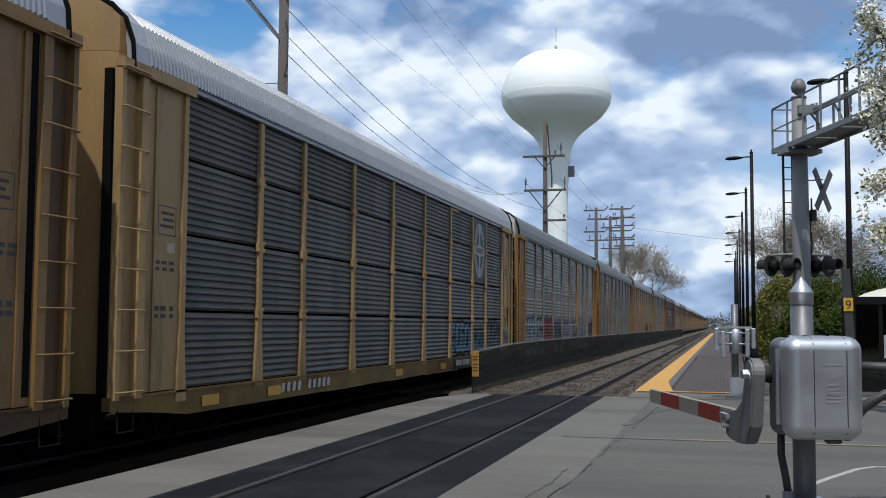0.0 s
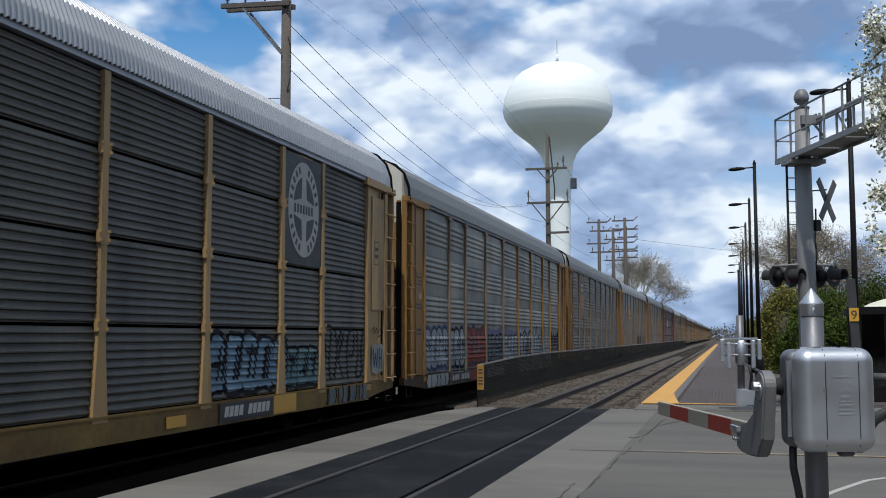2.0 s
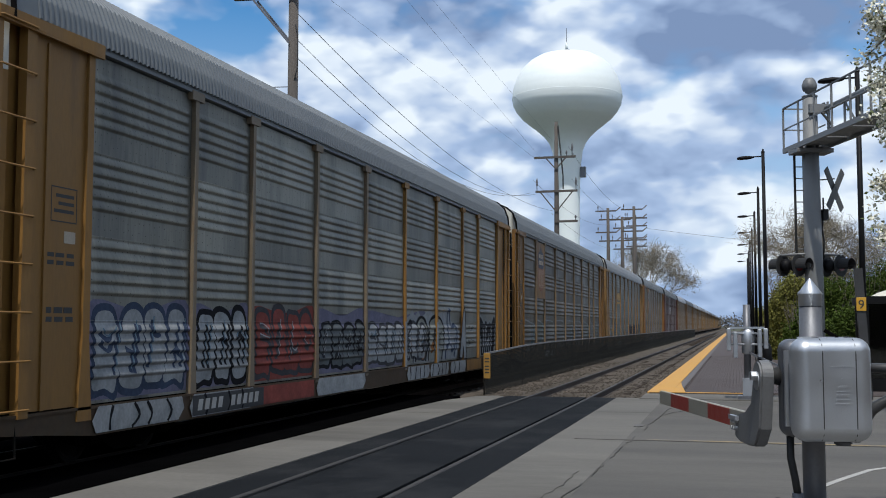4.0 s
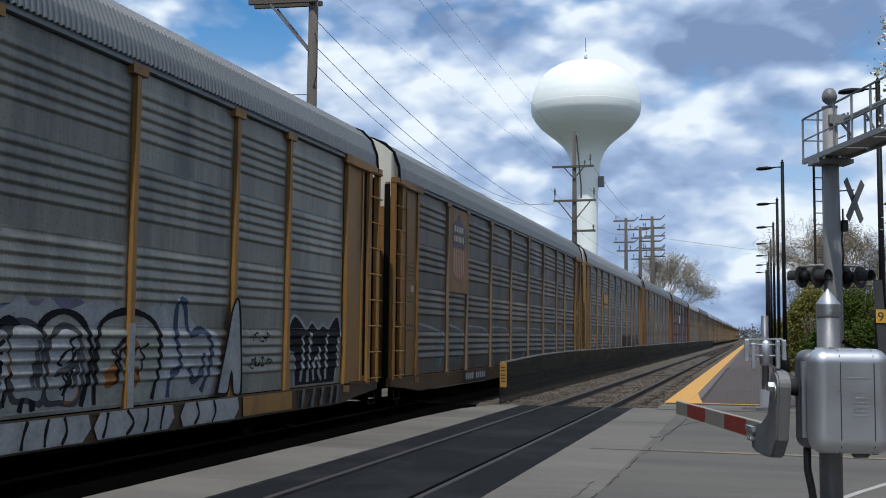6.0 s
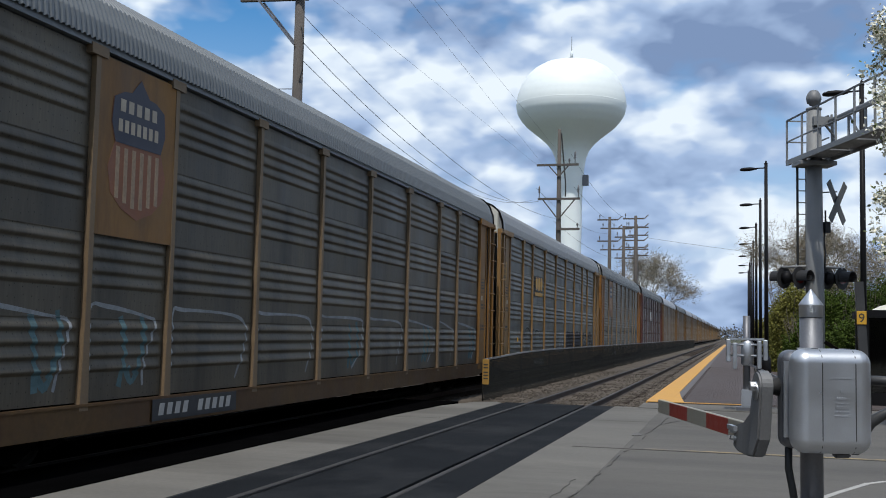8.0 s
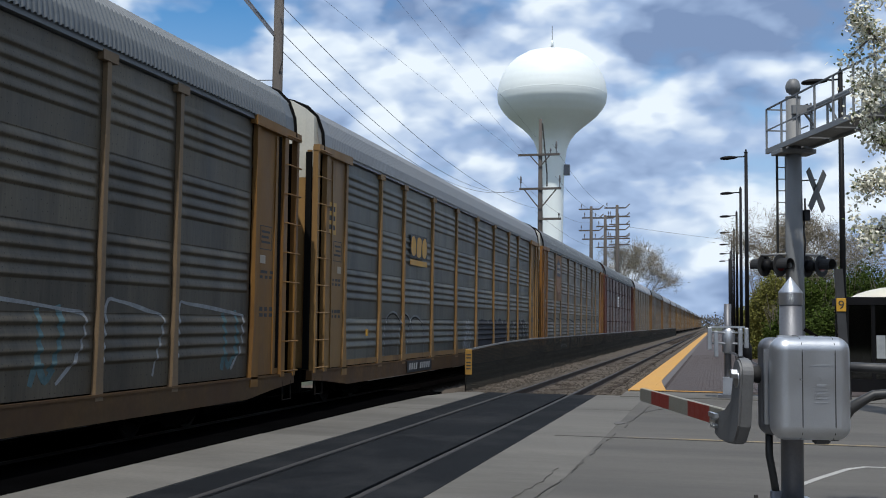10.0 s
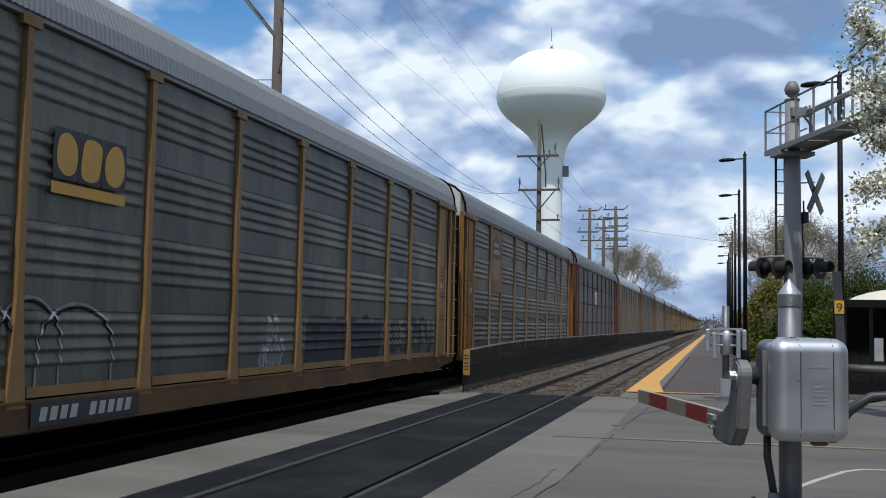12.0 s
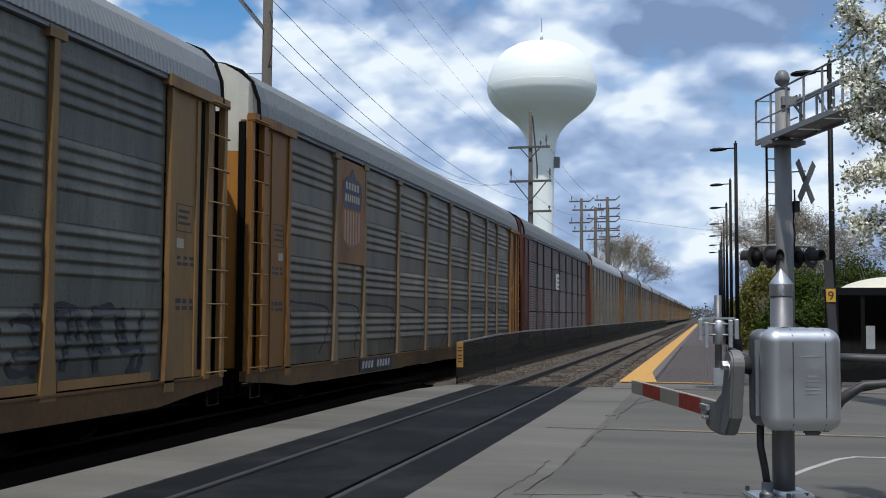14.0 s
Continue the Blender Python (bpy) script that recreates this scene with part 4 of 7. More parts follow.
def curved(pts, closed=False, n=4):
    """A smooth line through points of a plan."""
    m = len(pts)
    if m < 3:
        return pts
    at = (lambda i: Vector(pts[i % m])) if closed else (lambda i: Vector(pts[max(0, min(m - 1, i))]))
    out = []
    for i in range(m if closed else m - 1):
        a, b, c, d = at(i - 1), at(i), at(i + 1), at(i + 2)
        for s in range(n):
            u = s / n
            out.append(tuple(0.5 * (2 * b + (c - a) * u + (2 * a - 5 * b + 4 * c - d) * u * u + (3 * b - a - 3 * c + d) * u ** 3)))
    return out if closed else out + [tuple(pts[-1])]


def draped(bm, car, x):
    """Lays flat paint, drawn in (y, z), onto the ribs of the car's side; a vertex's own x is added."""
    prof = RIBS[car.name]
    lo, hi = min(v.co.z for v in bm.verts), max(v.co.z for v in bm.verts)
    for z, d in prof:
        if lo < z < hi:
            bmesh.ops.bisect_plane(bm, geom=bm.verts[:] + bm.edges[:] + bm.faces[:], plane_co=(0, 0, z), plane_no=(0, 0, 1))
    zs, ds = [z for z, d in prof], [d for z, d in prof]
    for v in bm.verts:
        v.co.x += x - 0.055 + float(np.interp(v.co.z, zs, ds))


def shapes(car, name, outlines, material, label, x=None):
    """Sprayed areas: filled outlines in (y, z), joined into one mesh."""
    bm = bm_new()
    x = PANEL_X + 0.058 if x is None else x
    on_ribs = x < PANEL_X + 0.073
    for i, pts in enumerate(outlines):
        if on_ribs:
            bm.faces.new([bm.verts.new((0.0007 * i, y, z)) for y, z in pts])
        else:
            prism(bm, pts, x + 0.0007 * i, x + 0.0007 * i + 0.002)
    if on_ribs:
        bmesh.ops.triangulate(bm, faces=bm.faces)
        draped(bm, car, x)
    return tagged(part(name, bm, material, car, label), kind="stuff")


def strokes(car, name, paths, width, material, label, x=None, rnd=None):
    """Sprayed strokes: flat ribbons along paths of (y, z), joined into one mesh."""
    bm = bm_new()
    x = PANEL_X + 0.058 if x is None else x
    on_ribs = x < PANEL_X + 0.073
    for k_path, pts in enumerate(paths):
        pts = curved(pts)
        rows, phase = [], rnd.uniform(0, 6) if rnd else 0
        for i, p in enumerate(pts):
            d = Vector(pts[min(i + 1, len(pts) - 1)]) - Vector(pts[max(i - 1, 0)])
            d = d if d.length > 1e-6 else Vector((1, 0))
            s = Vector((-d.y, d.x)).normalized() * width / 2 * (1 + 0.22 * math.sin(phase + 0.9 * i) if rnd else 1)
            lift = (0.0 if on_ribs else x) + 0.0004 * k_path + 0.00002 * i
            rows.append([bm.verts.new((lift, p[0] + k * s.x, p[1] + k * s.y)) for k in (-1, 1)])
        for a, b in zip(rows, rows[1:]):
            bm.faces.new((a[0], a[1], b[1], b[0]))
    if on_ribs:
        draped(bm, car, x)
    return tagged(part(name, bm, material, car, label), kind="stuff")


def scrawl(rnd, y0, y1, z0, z1, n, loops=3):
    """Random sprayed shapes that read as no letters."""
    out = []
    w = (y1 - y0) / n
    for k in range(n):
        c, m = y0 + w * (k + 0.5), (z0 + z1) / 2
        for _ in range(loops):
            pts = []
            a0, turn = rnd.uniform(0, 6.28), rnd.choice((-1, 1)) * rnd.uniform(2.2, 5.5)
            ry, rz = w * rnd.uniform(0.25, 0.52), (z1 - z0) * rnd.uniform(0.25, 0.5)
            cy, cz = c + rnd.uniform(-0.15, 0.15) * w, m + rnd.uniform(-0.15, 0.15) * (z1 - z0)
            for i in range(9):
                a = a0 + turn * i / 8
                pts.append((cy + ry * math.copysign(abs(math.cos(a)) ** 0.7, math.cos(a)), cz + rz * math.copysign(abs(math.sin(a)) ** 0.7, math.sin(a))))
            out.append(pts)
        out.append([(c + rnd.uniform(-0.3, 0.3) * w, z0 + rnd.uniform(0, 0.1)), (c + rnd.uniform(-0.3, 0.3) * w, z1 - rnd.uniform(0, 0.1))])
    return out


def sprayed_word(car, rnd, y0, y1, z0, z1, n, fill, line, label, x=None):
    """A row of swollen, outlined sprayed forms that spell nothing."""
    w, h = (y1 - y0) / n, z1 - z0
    under, over, cuts = [], [], []
    for k in range(n):
        c, m = y0 + w * (k + 0.5), (z0 + z1) / 2 + rnd.uniform(-0.04, 0.04) * h
        lean = rnd.uniform(-0.12, 0.12)
        ring = []
        for u, v in ((-0.46, -0.46), (0.0, -0.5), (0.44, -0.48), (0.46, 0.0), (0.40, 0.40), (0.03, 0.50), (-0.40, 0.42), (-0.46, 0.02)):
            ring.append((u + lean * v + rnd.uniform(-0.09, 0.09), v + rnd.uniform(-0.05, 0.05)))
        under.append(curved([(c + u * w * 1.2, m + v * h * 1.1) for u, v in ring], True))
        over.append(curved([(c + u * w * 0.96, m + v * h * 0.93) for u, v in ring], True))
        for _ in range(3):
            a, b = rnd.uniform(-0.3, 0.3), rnd.uniform(-0.3, 0.3)
            if rnd.random() < 0.6:
                cuts.append([(c + (a + 0.1 * t) * w, m + (-0.3 + 0.3 * t + 0.05 * b) * h) for t in range(3)])
            else:
                cuts.append([(c + (-0.28 + 0.28 * t) * w, m + (b + rnd.uniform(-0.1, 0.1)) * h) for t in range(3)])
    x = PANEL_X + 0.058 if x is None else x
    s = min(1, w / 0.6)
    shapes(car, "graffiti_outline", under, SPRAY[line], line + " sprayed outline of " + label, x)
    shapes(car, "graffiti", over, SPRAY[fill], fill + " sprayed " + label, x + 0.006)
    strokes(car, "graffiti_accent", cuts, 0.07 * s, SPRAY[line], "sprayed inner strokes", x + 0.0095, rnd)
    strokes(car, "graffiti_accent", [[(y + 0.04 * s, z + 0.05) for y, z in p] for p in cuts[::2]], 0.025 * s, SPRAY["blue" if fill == "white" else "black" if fill in ("dark", "blue", "teal", "black") else "white"], "thin sprayed accents", x + 0.0115, rnd)


SPRAY = {k: surface("spray " + k, c, 0.75, var=0.3, scale=3, fine=20, bump=0, spec=0.08) for k, c in dict(
    black=(0.010, 0.010, 0.012), white=(0.25, 0.26, 0.265), blue=(0.12, 0.18, 0.23), navy=(0.04, 0.055, 0.09), red=(0.2, 0.055, 0.045), teal=(0.09, 0.145, 0.155), lilac=(0.14, 0.135, 0.19), cream=(0.22, 0.225, 0.20), rust=(0.20, 0.085, 0.03), grey=(0.10, 0.11, 0.115), dark=(0.05, 0.05, 0.055)).items()}
MARK_BLACK = surface("black marking panel", (0.016, 0.017, 0.02), 0.6, var=0.2, bump=0)
MARK_WHITE = surface("faded white marking", (0.29, 0.285, 0.265), 0.7, var=0.15, scale=3, fine=30, bump=0)
MARK_BLUE = surface("faded navy marking", (0.024, 0.027, 0.045), 0.6, var=0.2, bump=0)
MARK_RED = surface("faded red marking", (0.19, 0.075, 0.038), 0.7, var=0.2, scale=4, bump=0)
MARK_TAN = surface("shade-darkened tan marking", (0.27, 0.19, 0.12), 0.7, var=0.3, scale=5, fine=25, bump=0)
MARK_GOLD = surface("gold marking", (0.42, 0.23, 0.035), 0.6, var=0.12, scale=3, bump=0)
MARK_PALE = surface("pale marking", (0.36, 0.31, 0.24), 0.7, var=0.15, scale=4, bump=0)


def number_bars(car, y0, y1, black=True):
    """The car's reporting marks, as plain bars on a dark patch of the sill."""
    if black:
        plate(car, "number_patch", rect(y0, y1, 0.46, 0.75), 0.004, MARK_BLACK, "black patch on the sill", 1.586)
    n = 10
    for k in range(n):
        if k == 4:
            continue
        a = y0 + 0.15 + (y1 - y0 - 0.3) * k / n
        plate(car, "number_bar", [(a, 0.53), (a + 0.13, 0.53), (a + 0.17, 0.69), (a + 0.04, 0.69)], 0.003, STENCIL_WHITE, "", 1.591)


def stencils(car, end, rnd, pale=False):
    """Small unreadable stencil lines on an end panel, as plain bars."""
    for z, h, k in ((2.55, 0.05, 2), (2.46, 0.05, 2), (1.9, 0.07, 1), (1.80, 0.06, 1)):
        for i in range(3):
            a = 11.86 + 0.2 * i + rnd.uniform(0, 0.03)
            plate(car, "stencil", rect(*sorted((end * a, end * (a + rnd.uniform(0.1, 0.17)))), z, z + h), 0.002, STENCIL if not pale else MARK_PALE, "", 1.546)
    for a, b, z0, z1 in ((11.84, 12.34, 3.36, 3.375), (11.84, 12.34, 2.96, 2.975), (11.84, 11.852, 2.976, 3.359), (12.328, 12.34, 2.976, 3.359), (11.9, 12.25, 3.25, 3.29), (11.9, 12.2, 3.16, 3.2), (11.9, 12.28, 3.07, 3.11)):
        plate(car, "stencil", rect(*sorted((end * a, end * b)), z0, z1), 0.002, STENCIL if not pale else MARK_PALE, "", 1.546)
    plate(car, "white_notice", rect(*sorted((end * 11.86, end * 12.08)), 2.72, 2.86), 0.003, MARK_PALE, "small white notice", 1.546)


def cars():
    rnd = random.Random(21)
    out = []
    # the car that leaves first
    a = auto_rack("tan car carrier with dark ribbed sides", SHADED_TAN, "fine", ROOF_BRIGHT)
    stencils(a, 1, rnd)
    out.append(a)
    # dark close-ribbed car with an oval emblem
    b = auto_rack("car carrier with dark close-ribbed sides and pale oval emblem", TAN, "fine", ROOF_BRIGHT)
    plate(b, "emblem_panel", rect(7.07, 8.88, 3.07, 5.09), 0.006, MARK_BLACK, "black panel behind the emblem", PANEL_X + 0.044)
    plate(b, "emblem_oval", oval(7.975, 4.1, 0.74, 0.88), 0.004, MARK_WHITE, "pale grey oval emblem", PANEL_X + 0.051)
    for sy in (-1, 1):
        for sz in (-1, 1):
            q = [(7.975 + sy * 0.13, 4.1 + sz * 0.20)]
            for k in range(7):
                t = radians(12 + 66 * k / 6)
                q.append((7.975 + sy * 0.50 * math.cos(t), 4.1 + sz * 0.60 * math.sin(t)))
            plate(b, "emblem_quarter", q if sy * sz > 0 else q[::-1], 0.003, MARK_BLACK, "", PANEL_X + 0.056)
    for k in range(26):
        t = 2 * math.pi * k / 26
        if 0.44 < (t % math.pi) / math.pi < 0.56 or k % 13 == 0:
            continue
        c = (7.975 + 0.63 * math.cos(t), 4.1 + 0.755 * math.sin(t))
        d = Vector((math.cos(t), math.sin(t)))
        s = Vector((-d.y, d.x))
        plate(b, "emblem_bar", [(c[0] + d.x * u * 0.055 + s.x * v * 0.035, c[1] + d.y * u * 0.065 + s.y * v * 0.035) for u, v in ((-1, -1), (1, -1), (1, 1), (-1, 1))], 0.003, MARK_BLACK, "", PANEL_X + 0.056)
    for k in range(7):
        a0 = 7.975 - 0.46 + 0.135 * k
        plate(b, "emblem_bar", rect(a0, a0 + 0.075, 4.02, 4.18), 0.003, MARK_BLACK, "", PANEL_X + 0.056)
    for y0, y1, z0, z1 in ((11.9, 12.7, 2.35, 4.86),):
        plate(b, "cover_plate", rect(y0, y1, z0, z1), 0.03, TAN["frame"], "pale bolted cover plate", 1.546)
    for y0, y1, z0, z1 in ((12.0, 12.36, 3.85, 3.87), (12.0, 12.36, 3.35, 3.37), (12.0, 12.02, 3.37, 3.85), (12.34, 12.36, 3.37, 3.85), (12.06, 12.3, 3.66, 3.74), (12.06, 12.3, 3.5, 3.58)):
        plate(b, "stencil", rect(y0, y1, z0, z1), 0.002, STENCIL, "", 1.578)
    # tall hollow forms with heavy black edges and a pale inner line
    bars = [[(9.1, 0.9), (9.22, 1.5), (9.12, 1.88), (9.5, 1.92), (9.42, 1.3), (9.5, 0.92)], [(9.75, 1.9), (9.85, 1.5), (9.72, 0.95)], [(9.8, 1.42), (10.1, 1.9), (10.2, 1.75), (9.95, 1.35), (10.22, 0.95)],
            [(10.5, 0.92), (10.42, 1.4), (10.55, 1.85), (10.85, 1.82), (10.8, 1.4), (10.5, 1.38)], [(11.05, 1.88), (11.1, 1.4), (11.0, 0.95), (11.35, 1.0), (11.3, 1.5), (11.42, 1.85)]]
    strokes(b, "graffiti", bars, 0.085, SPRAY["black"], "heavy black sprayed edges", rnd=rnd)
    strokes(b, "graffiti", [[(y + 0.055, z - 0.03) for y, z in p] for p in bars], 0.03, SPRAY["grey"], "pale sprayed inner line", PANEL_X + 0.062, rnd=rnd)
    shapes(b, "sprayed_patch", [rect(9.2 + 0.62 * k, 9.62 + 0.62 * k, 0.46, 0.75) for k in range(4)], SPRAY["grey"], "dull sprayed patches on the sill", 1.587)
    strokes(b, "graffiti", [[(9.15 + 0.4 * k, 0.46), (9.25 + 0.4 * k, 0.6), (9.2 + 0.4 * k, 0.77)] for k in range(6)], 0.05, SPRAY["black"], "black sprayed lines on the sill", 1.5915, rnd=rnd)
    shapes(b, "sprayed_patch", [[(11.84, 0.98), (12.2, 0.94), (12.62, 1.0), (12.66, 1.58), (12.3, 1.62), (11.88, 1.55)]], SPRAY["cream"], "pale sprayed patch on the end panel", 1.579)
    strokes(b, "graffiti", [[(11.9, 1.82), (12.0, 1.98), (12.05, 1.84), (12.2, 1.95), (12.25, 1.84), (12.4, 1.92), (12.55, 1.95), (12.62, 1.84), (12.3, 1.76)]], 0.025, SPRAY["black"], "small black sprayed scribble", 1.581, rnd=rnd)
    strokes(b, "graffiti", [[(11.95, 1.5), (12.02, 1.1), (12.1, 1.4), (12.18, 1.1), (12.26, 1.5)], [(12.36, 1.05), (12.38, 1.52)], [(12.55, 1.05), (12.54, 1.5)], [(12.38, 1.28), (12.54, 1.3)]], 0.06, SPRAY["navy"], "navy sprayed strokes", 1.583, rnd=rnd)
    sprayed_word(b, rnd, 4.3, 7.3, 0.88, 1.78, 5, "blue", "black", "forms across the lower sheets")
    sprayed_word(b, rnd, 7.3, 8.8, 0.90, 1.6, 3, "teal", "black", "forms across the lower sheets")
    number_bars(b, -8.2, -5.4, False)
    number_bars(b, 4.6, 6.6)
    plate(b, "sill_patch", rect(6.62, 7.6, 0.45, 0.76), 0.004, MARK_GOLD, "yellow painted patch of the sill", 1.586)
    for y in (-11.0, -8.6, -1.2, 3.0):
        plate(b, "reflector", rect(y, y + 0.55, 0.5, 0.66), 0.004, MARK_GOLD, "yellow reflector on the sill", 1.586)
    stencils(b, -1, rnd)
    out.append(b)
    # light grey ribbed car with orange ends
    c = auto_rack("car carrier with light grey ribbed sides and orange ends", ORANGE, "wide", ROOF_GREY, True, 5)
    for y0, y1, mat, ol in ((-11.4, -9.1, "white", "navy"), (-8.8, -7.1, "white", "black"), (-6.8, -4.3, "red", "dark"), (-4.0, -1.5, "grey", "black"), (-1.2, 3.2, "white", "dark")):
        halo = [(y0 - 0.12, 0.84), (y0 - 0.15, 1.6), (y0, 2.08), ((y0 + y1) / 2, 1.95), (y1, 2.12), (y1 + 0.12, 1.5), (y1 + 0.1, 0.84)]
        shapes(c, "sprayed_patch", [curved(halo)], SPRAY["lilac" if mat != "red" else "red"], "soft sprayed ground behind the forms", PANEL_X + 0.056)
        sprayed_word(c, rnd, y0, y1, 0.95, 2.0 if y0 < -5 else 1.8, max(2, round((y1 - y0) / 0.62)), mat, ol, "forms along the lower sheets")
    # large piece at the far end: pale ground, three black-edged domes, a forked form and a spike
    cloud = [(1.5, 0.84), (1.42, 1.5), (1.6, 1.9), (1.95, 2.02), (2.1, 2.16), (2.35, 2.0), (2.6, 2.12), (2.9, 1.98), (3.3, 2.08), (3.7, 2.16), (4.0, 2.05), (4.6, 2.02), (4.9, 2.14), (5.1, 1.9), (5.35, 2.2), (5.6, 2.24), (5.85, 1.85), (6.3, 1.8), (6.6, 1.6), (6.65, 1.1), (6.5, 0.84)]
    shapes(c, "sprayed_shape", [curved(cloud)], SPRAY["white"], "large pale sprayed shape")
    domes = []
    for y0, y1, top in ((1.55, 2.3, 1.86), (2.35, 3.4, 1.97), (3.5, 4.95, 2.0)):
        m = (y0 + y1) / 2
        domes.append([(y0 + 0.02, 0.86), (y0, 1.4), (y0 + 0.12, top - 0.15), (m, top), (y1 - 0.12, top - 0.15), (y1, 1.4), (y1 - 0.15, 0.86)])
    shapes(c, "sprayed_shape", [curved(d) for d in domes], SPRAY["cream"], "cream sprayed domes", PANEL_X + 0.060)
    shapes(c, "sprayed_shape", [curved([(y, z), (y + 0.25, z + 0.1), (y + 0.3, z - 0.12), (y + 0.05, z - 0.2)], True) for y, z in ((1.75, 1.4), (2.6, 1.35), (2.9, 1.1), (3.7, 1.25), (4.1, 1.6), (4.15, 1.2))], SPRAY["rust"], "rust-orange sprayed patches", PANEL_X + 0.063)
    strokes(c, "graffiti", domes, 0.085, SPRAY["black"], "heavy black sprayed outlines", PANEL_X + 0.066, rnd=rnd)
    inner = []
    for y0, y1 in ((1.6, 2.25), (2.45, 3.3), (3.6, 4.8)):
        for _ in range(5):
            y = rnd.uniform(y0, y1 - 0.25)
            z = rnd.uniform(0.9, 1.3)
            inner.append([(y, z), (y + rnd.uniform(-0.05, 0.2), z + 0.2), (y + rnd.uniform(-0.1, 0.1), z + 0.32), (y + 0.22, z + rnd.uniform(0.35, 0.5))])
    strokes(c, "graffiti", inner, 0.035, SPRAY["black"], "thin black sprayed inner lines", PANEL_X + 0.0665, rnd=rnd)
    fork = [[(5.2, 0.86), (5.25, 1.15), (5.5, 1.3), (5.36, 1.7), (5.42, 2.15), (5.6, 2.12), (5.72, 1.72), (6.05, 1.78), (6.35, 1.6), (6.3, 1.2), (6.1, 0.9)], [(5.75, 1.25), (5.85, 1.05), (6.1, 1.2), (6.12, 1.45)]]
    strokes(c, "graffiti", fork, 0.10, SPRAY["navy"], "navy sprayed outline", PANEL_X + 0.063, rnd=rnd)
    spike = [(6.45, 0.84), (6.7, 1.5), (6.9, 2.1), (7.1, 2.22), (7.2, 1.5), (7.22, 0.84), (6.98, 0.83), (6.9, 1.15), (6.78, 0.84)]
    shapes(c, "sprayed_shape", [spike], SPRAY["white"], "pale sprayed spike", 1.575)
    strokes(c, "graffiti", [spike + spike[:1]], 0.055, SPRAY["black"], "black sprayed outline", 1.58, rnd=rnd)
    strokes(c, "graffiti", scrawl(rnd, 7.6, 8.3, 1.6, 1.75, 4, 1) + scrawl(rnd, 7.6, 8.4, 1.2, 1.34, 4, 1), 0.025, SPRAY["black"], "small black scribbles", PANEL_X + 0.06, rnd=rnd)
    # a black blob with a pale edge and pale bars
    blob = [(9.35, 0.84), (9.3, 1.35), (9.1, 1.42), (9.08, 1.8), (9.3, 2.04), (9.6, 1.96), (9.85, 1.82), (10.1, 1.95), (10.35, 1.82), (10.6, 1.9), (10.85, 1.84), (11.1, 2.0), (11.35, 2.06), (11.46, 1.8), (11.3, 1.55), (11.28, 1.2), (11.2, 0.84)]
    shapes(c, "sprayed_shape", [curved(blob)], SPRAY["black"], "black sprayed blob")
    strokes(c, "graffiti", [blob], 0.06, SPRAY["white"], "pale sprayed edge", PANEL_X + 0.062, rnd=rnd)
    strokes(c, "graffiti", [[(9.62, 0.9), (9.68, 1.3), (9.66, 1.7)], [(9.92, 0.88), (9.95, 1.35), (10.02, 1.75)], [(10.2, 0.9), (10.16, 1.2), (10.3, 1.3)], [(10.42, 1.5), (10.4, 1.1), (10.55, 0.9)], [(10.75, 0.9), (10.72, 1.4), (10.78, 1.72)]], 0.10, SPRAY["white"], "pale sprayed bars", PANEL_X + 0.064, rnd=rnd)
    # paint that runs down over the sill and the feet of the posts
    shapes(c, "sprayed_patch", [rect(y - 0.07, y + 0.07, 0.72, 1.85) for y in (4.2, 1.4)], SPRAY["white"], "pale paint on the post", 1.573)
    shapes(c, "sprayed_patch", [[(a, 0.45), (a - 0.08, 0.6), (a + 0.05, 0.77), (b, 0.765), (b + 0.06, 0.6), (b - 0.1, 0.45)] for a, b in ((-11.4, -9.3), (-9.0, -7.0), (-4.2, -1.6), (1.5, 3.3), (3.5, 5.2), (5.5, 7.1))], SPRAY["white"], "pale sprayed patches on the sill", 1.586)
    shapes(c, "sprayed_patch", [rect(-6.8, -4.4, 0.46, 0.76)], SPRAY["red"], "red sprayed patch on the sill", 1.586)
    shapes(c, "sprayed_patch", [rect(7.3, 9.1, 0.46, 0.76)], ORANGE["frame"], "cleaner painted patch of the sill", 1.586)
    strokes(c, "graffiti", [[(y, 0.46), (y + rnd.uniform(0.0, 0.2), 0.6), (y + rnd.uniform(-0.05, 0.1), 0.765)] for y in (-11.1, -10.6, -10.2, -9.7, -8.6, -7.9, -7.4, 1.7, 2.1, 2.5, 2.8, 3.6, 4.1, 4.5, 4.9, 5.8, 6.3, 9.4, 9.8, 10.2, 10.6, 11.0)], 0.05, SPRAY["black"], "black sprayed lines on the sill", 1.591, rnd=rnd)
    strokes(c, "graffiti", [[(y, 0.46), (y + 0.06, 0.6), (y + 0.1, 0.765)] for y in (9.5, 9.95, 10.35, 10.8, 11.1)], 0.10, SPRAY["grey"], "dull sprayed lines on the sill", 1.593, rnd=rnd)
    stencils(c, -1, rnd)
    number_bars(c, -9.0, -6.6)
    out.append(c)
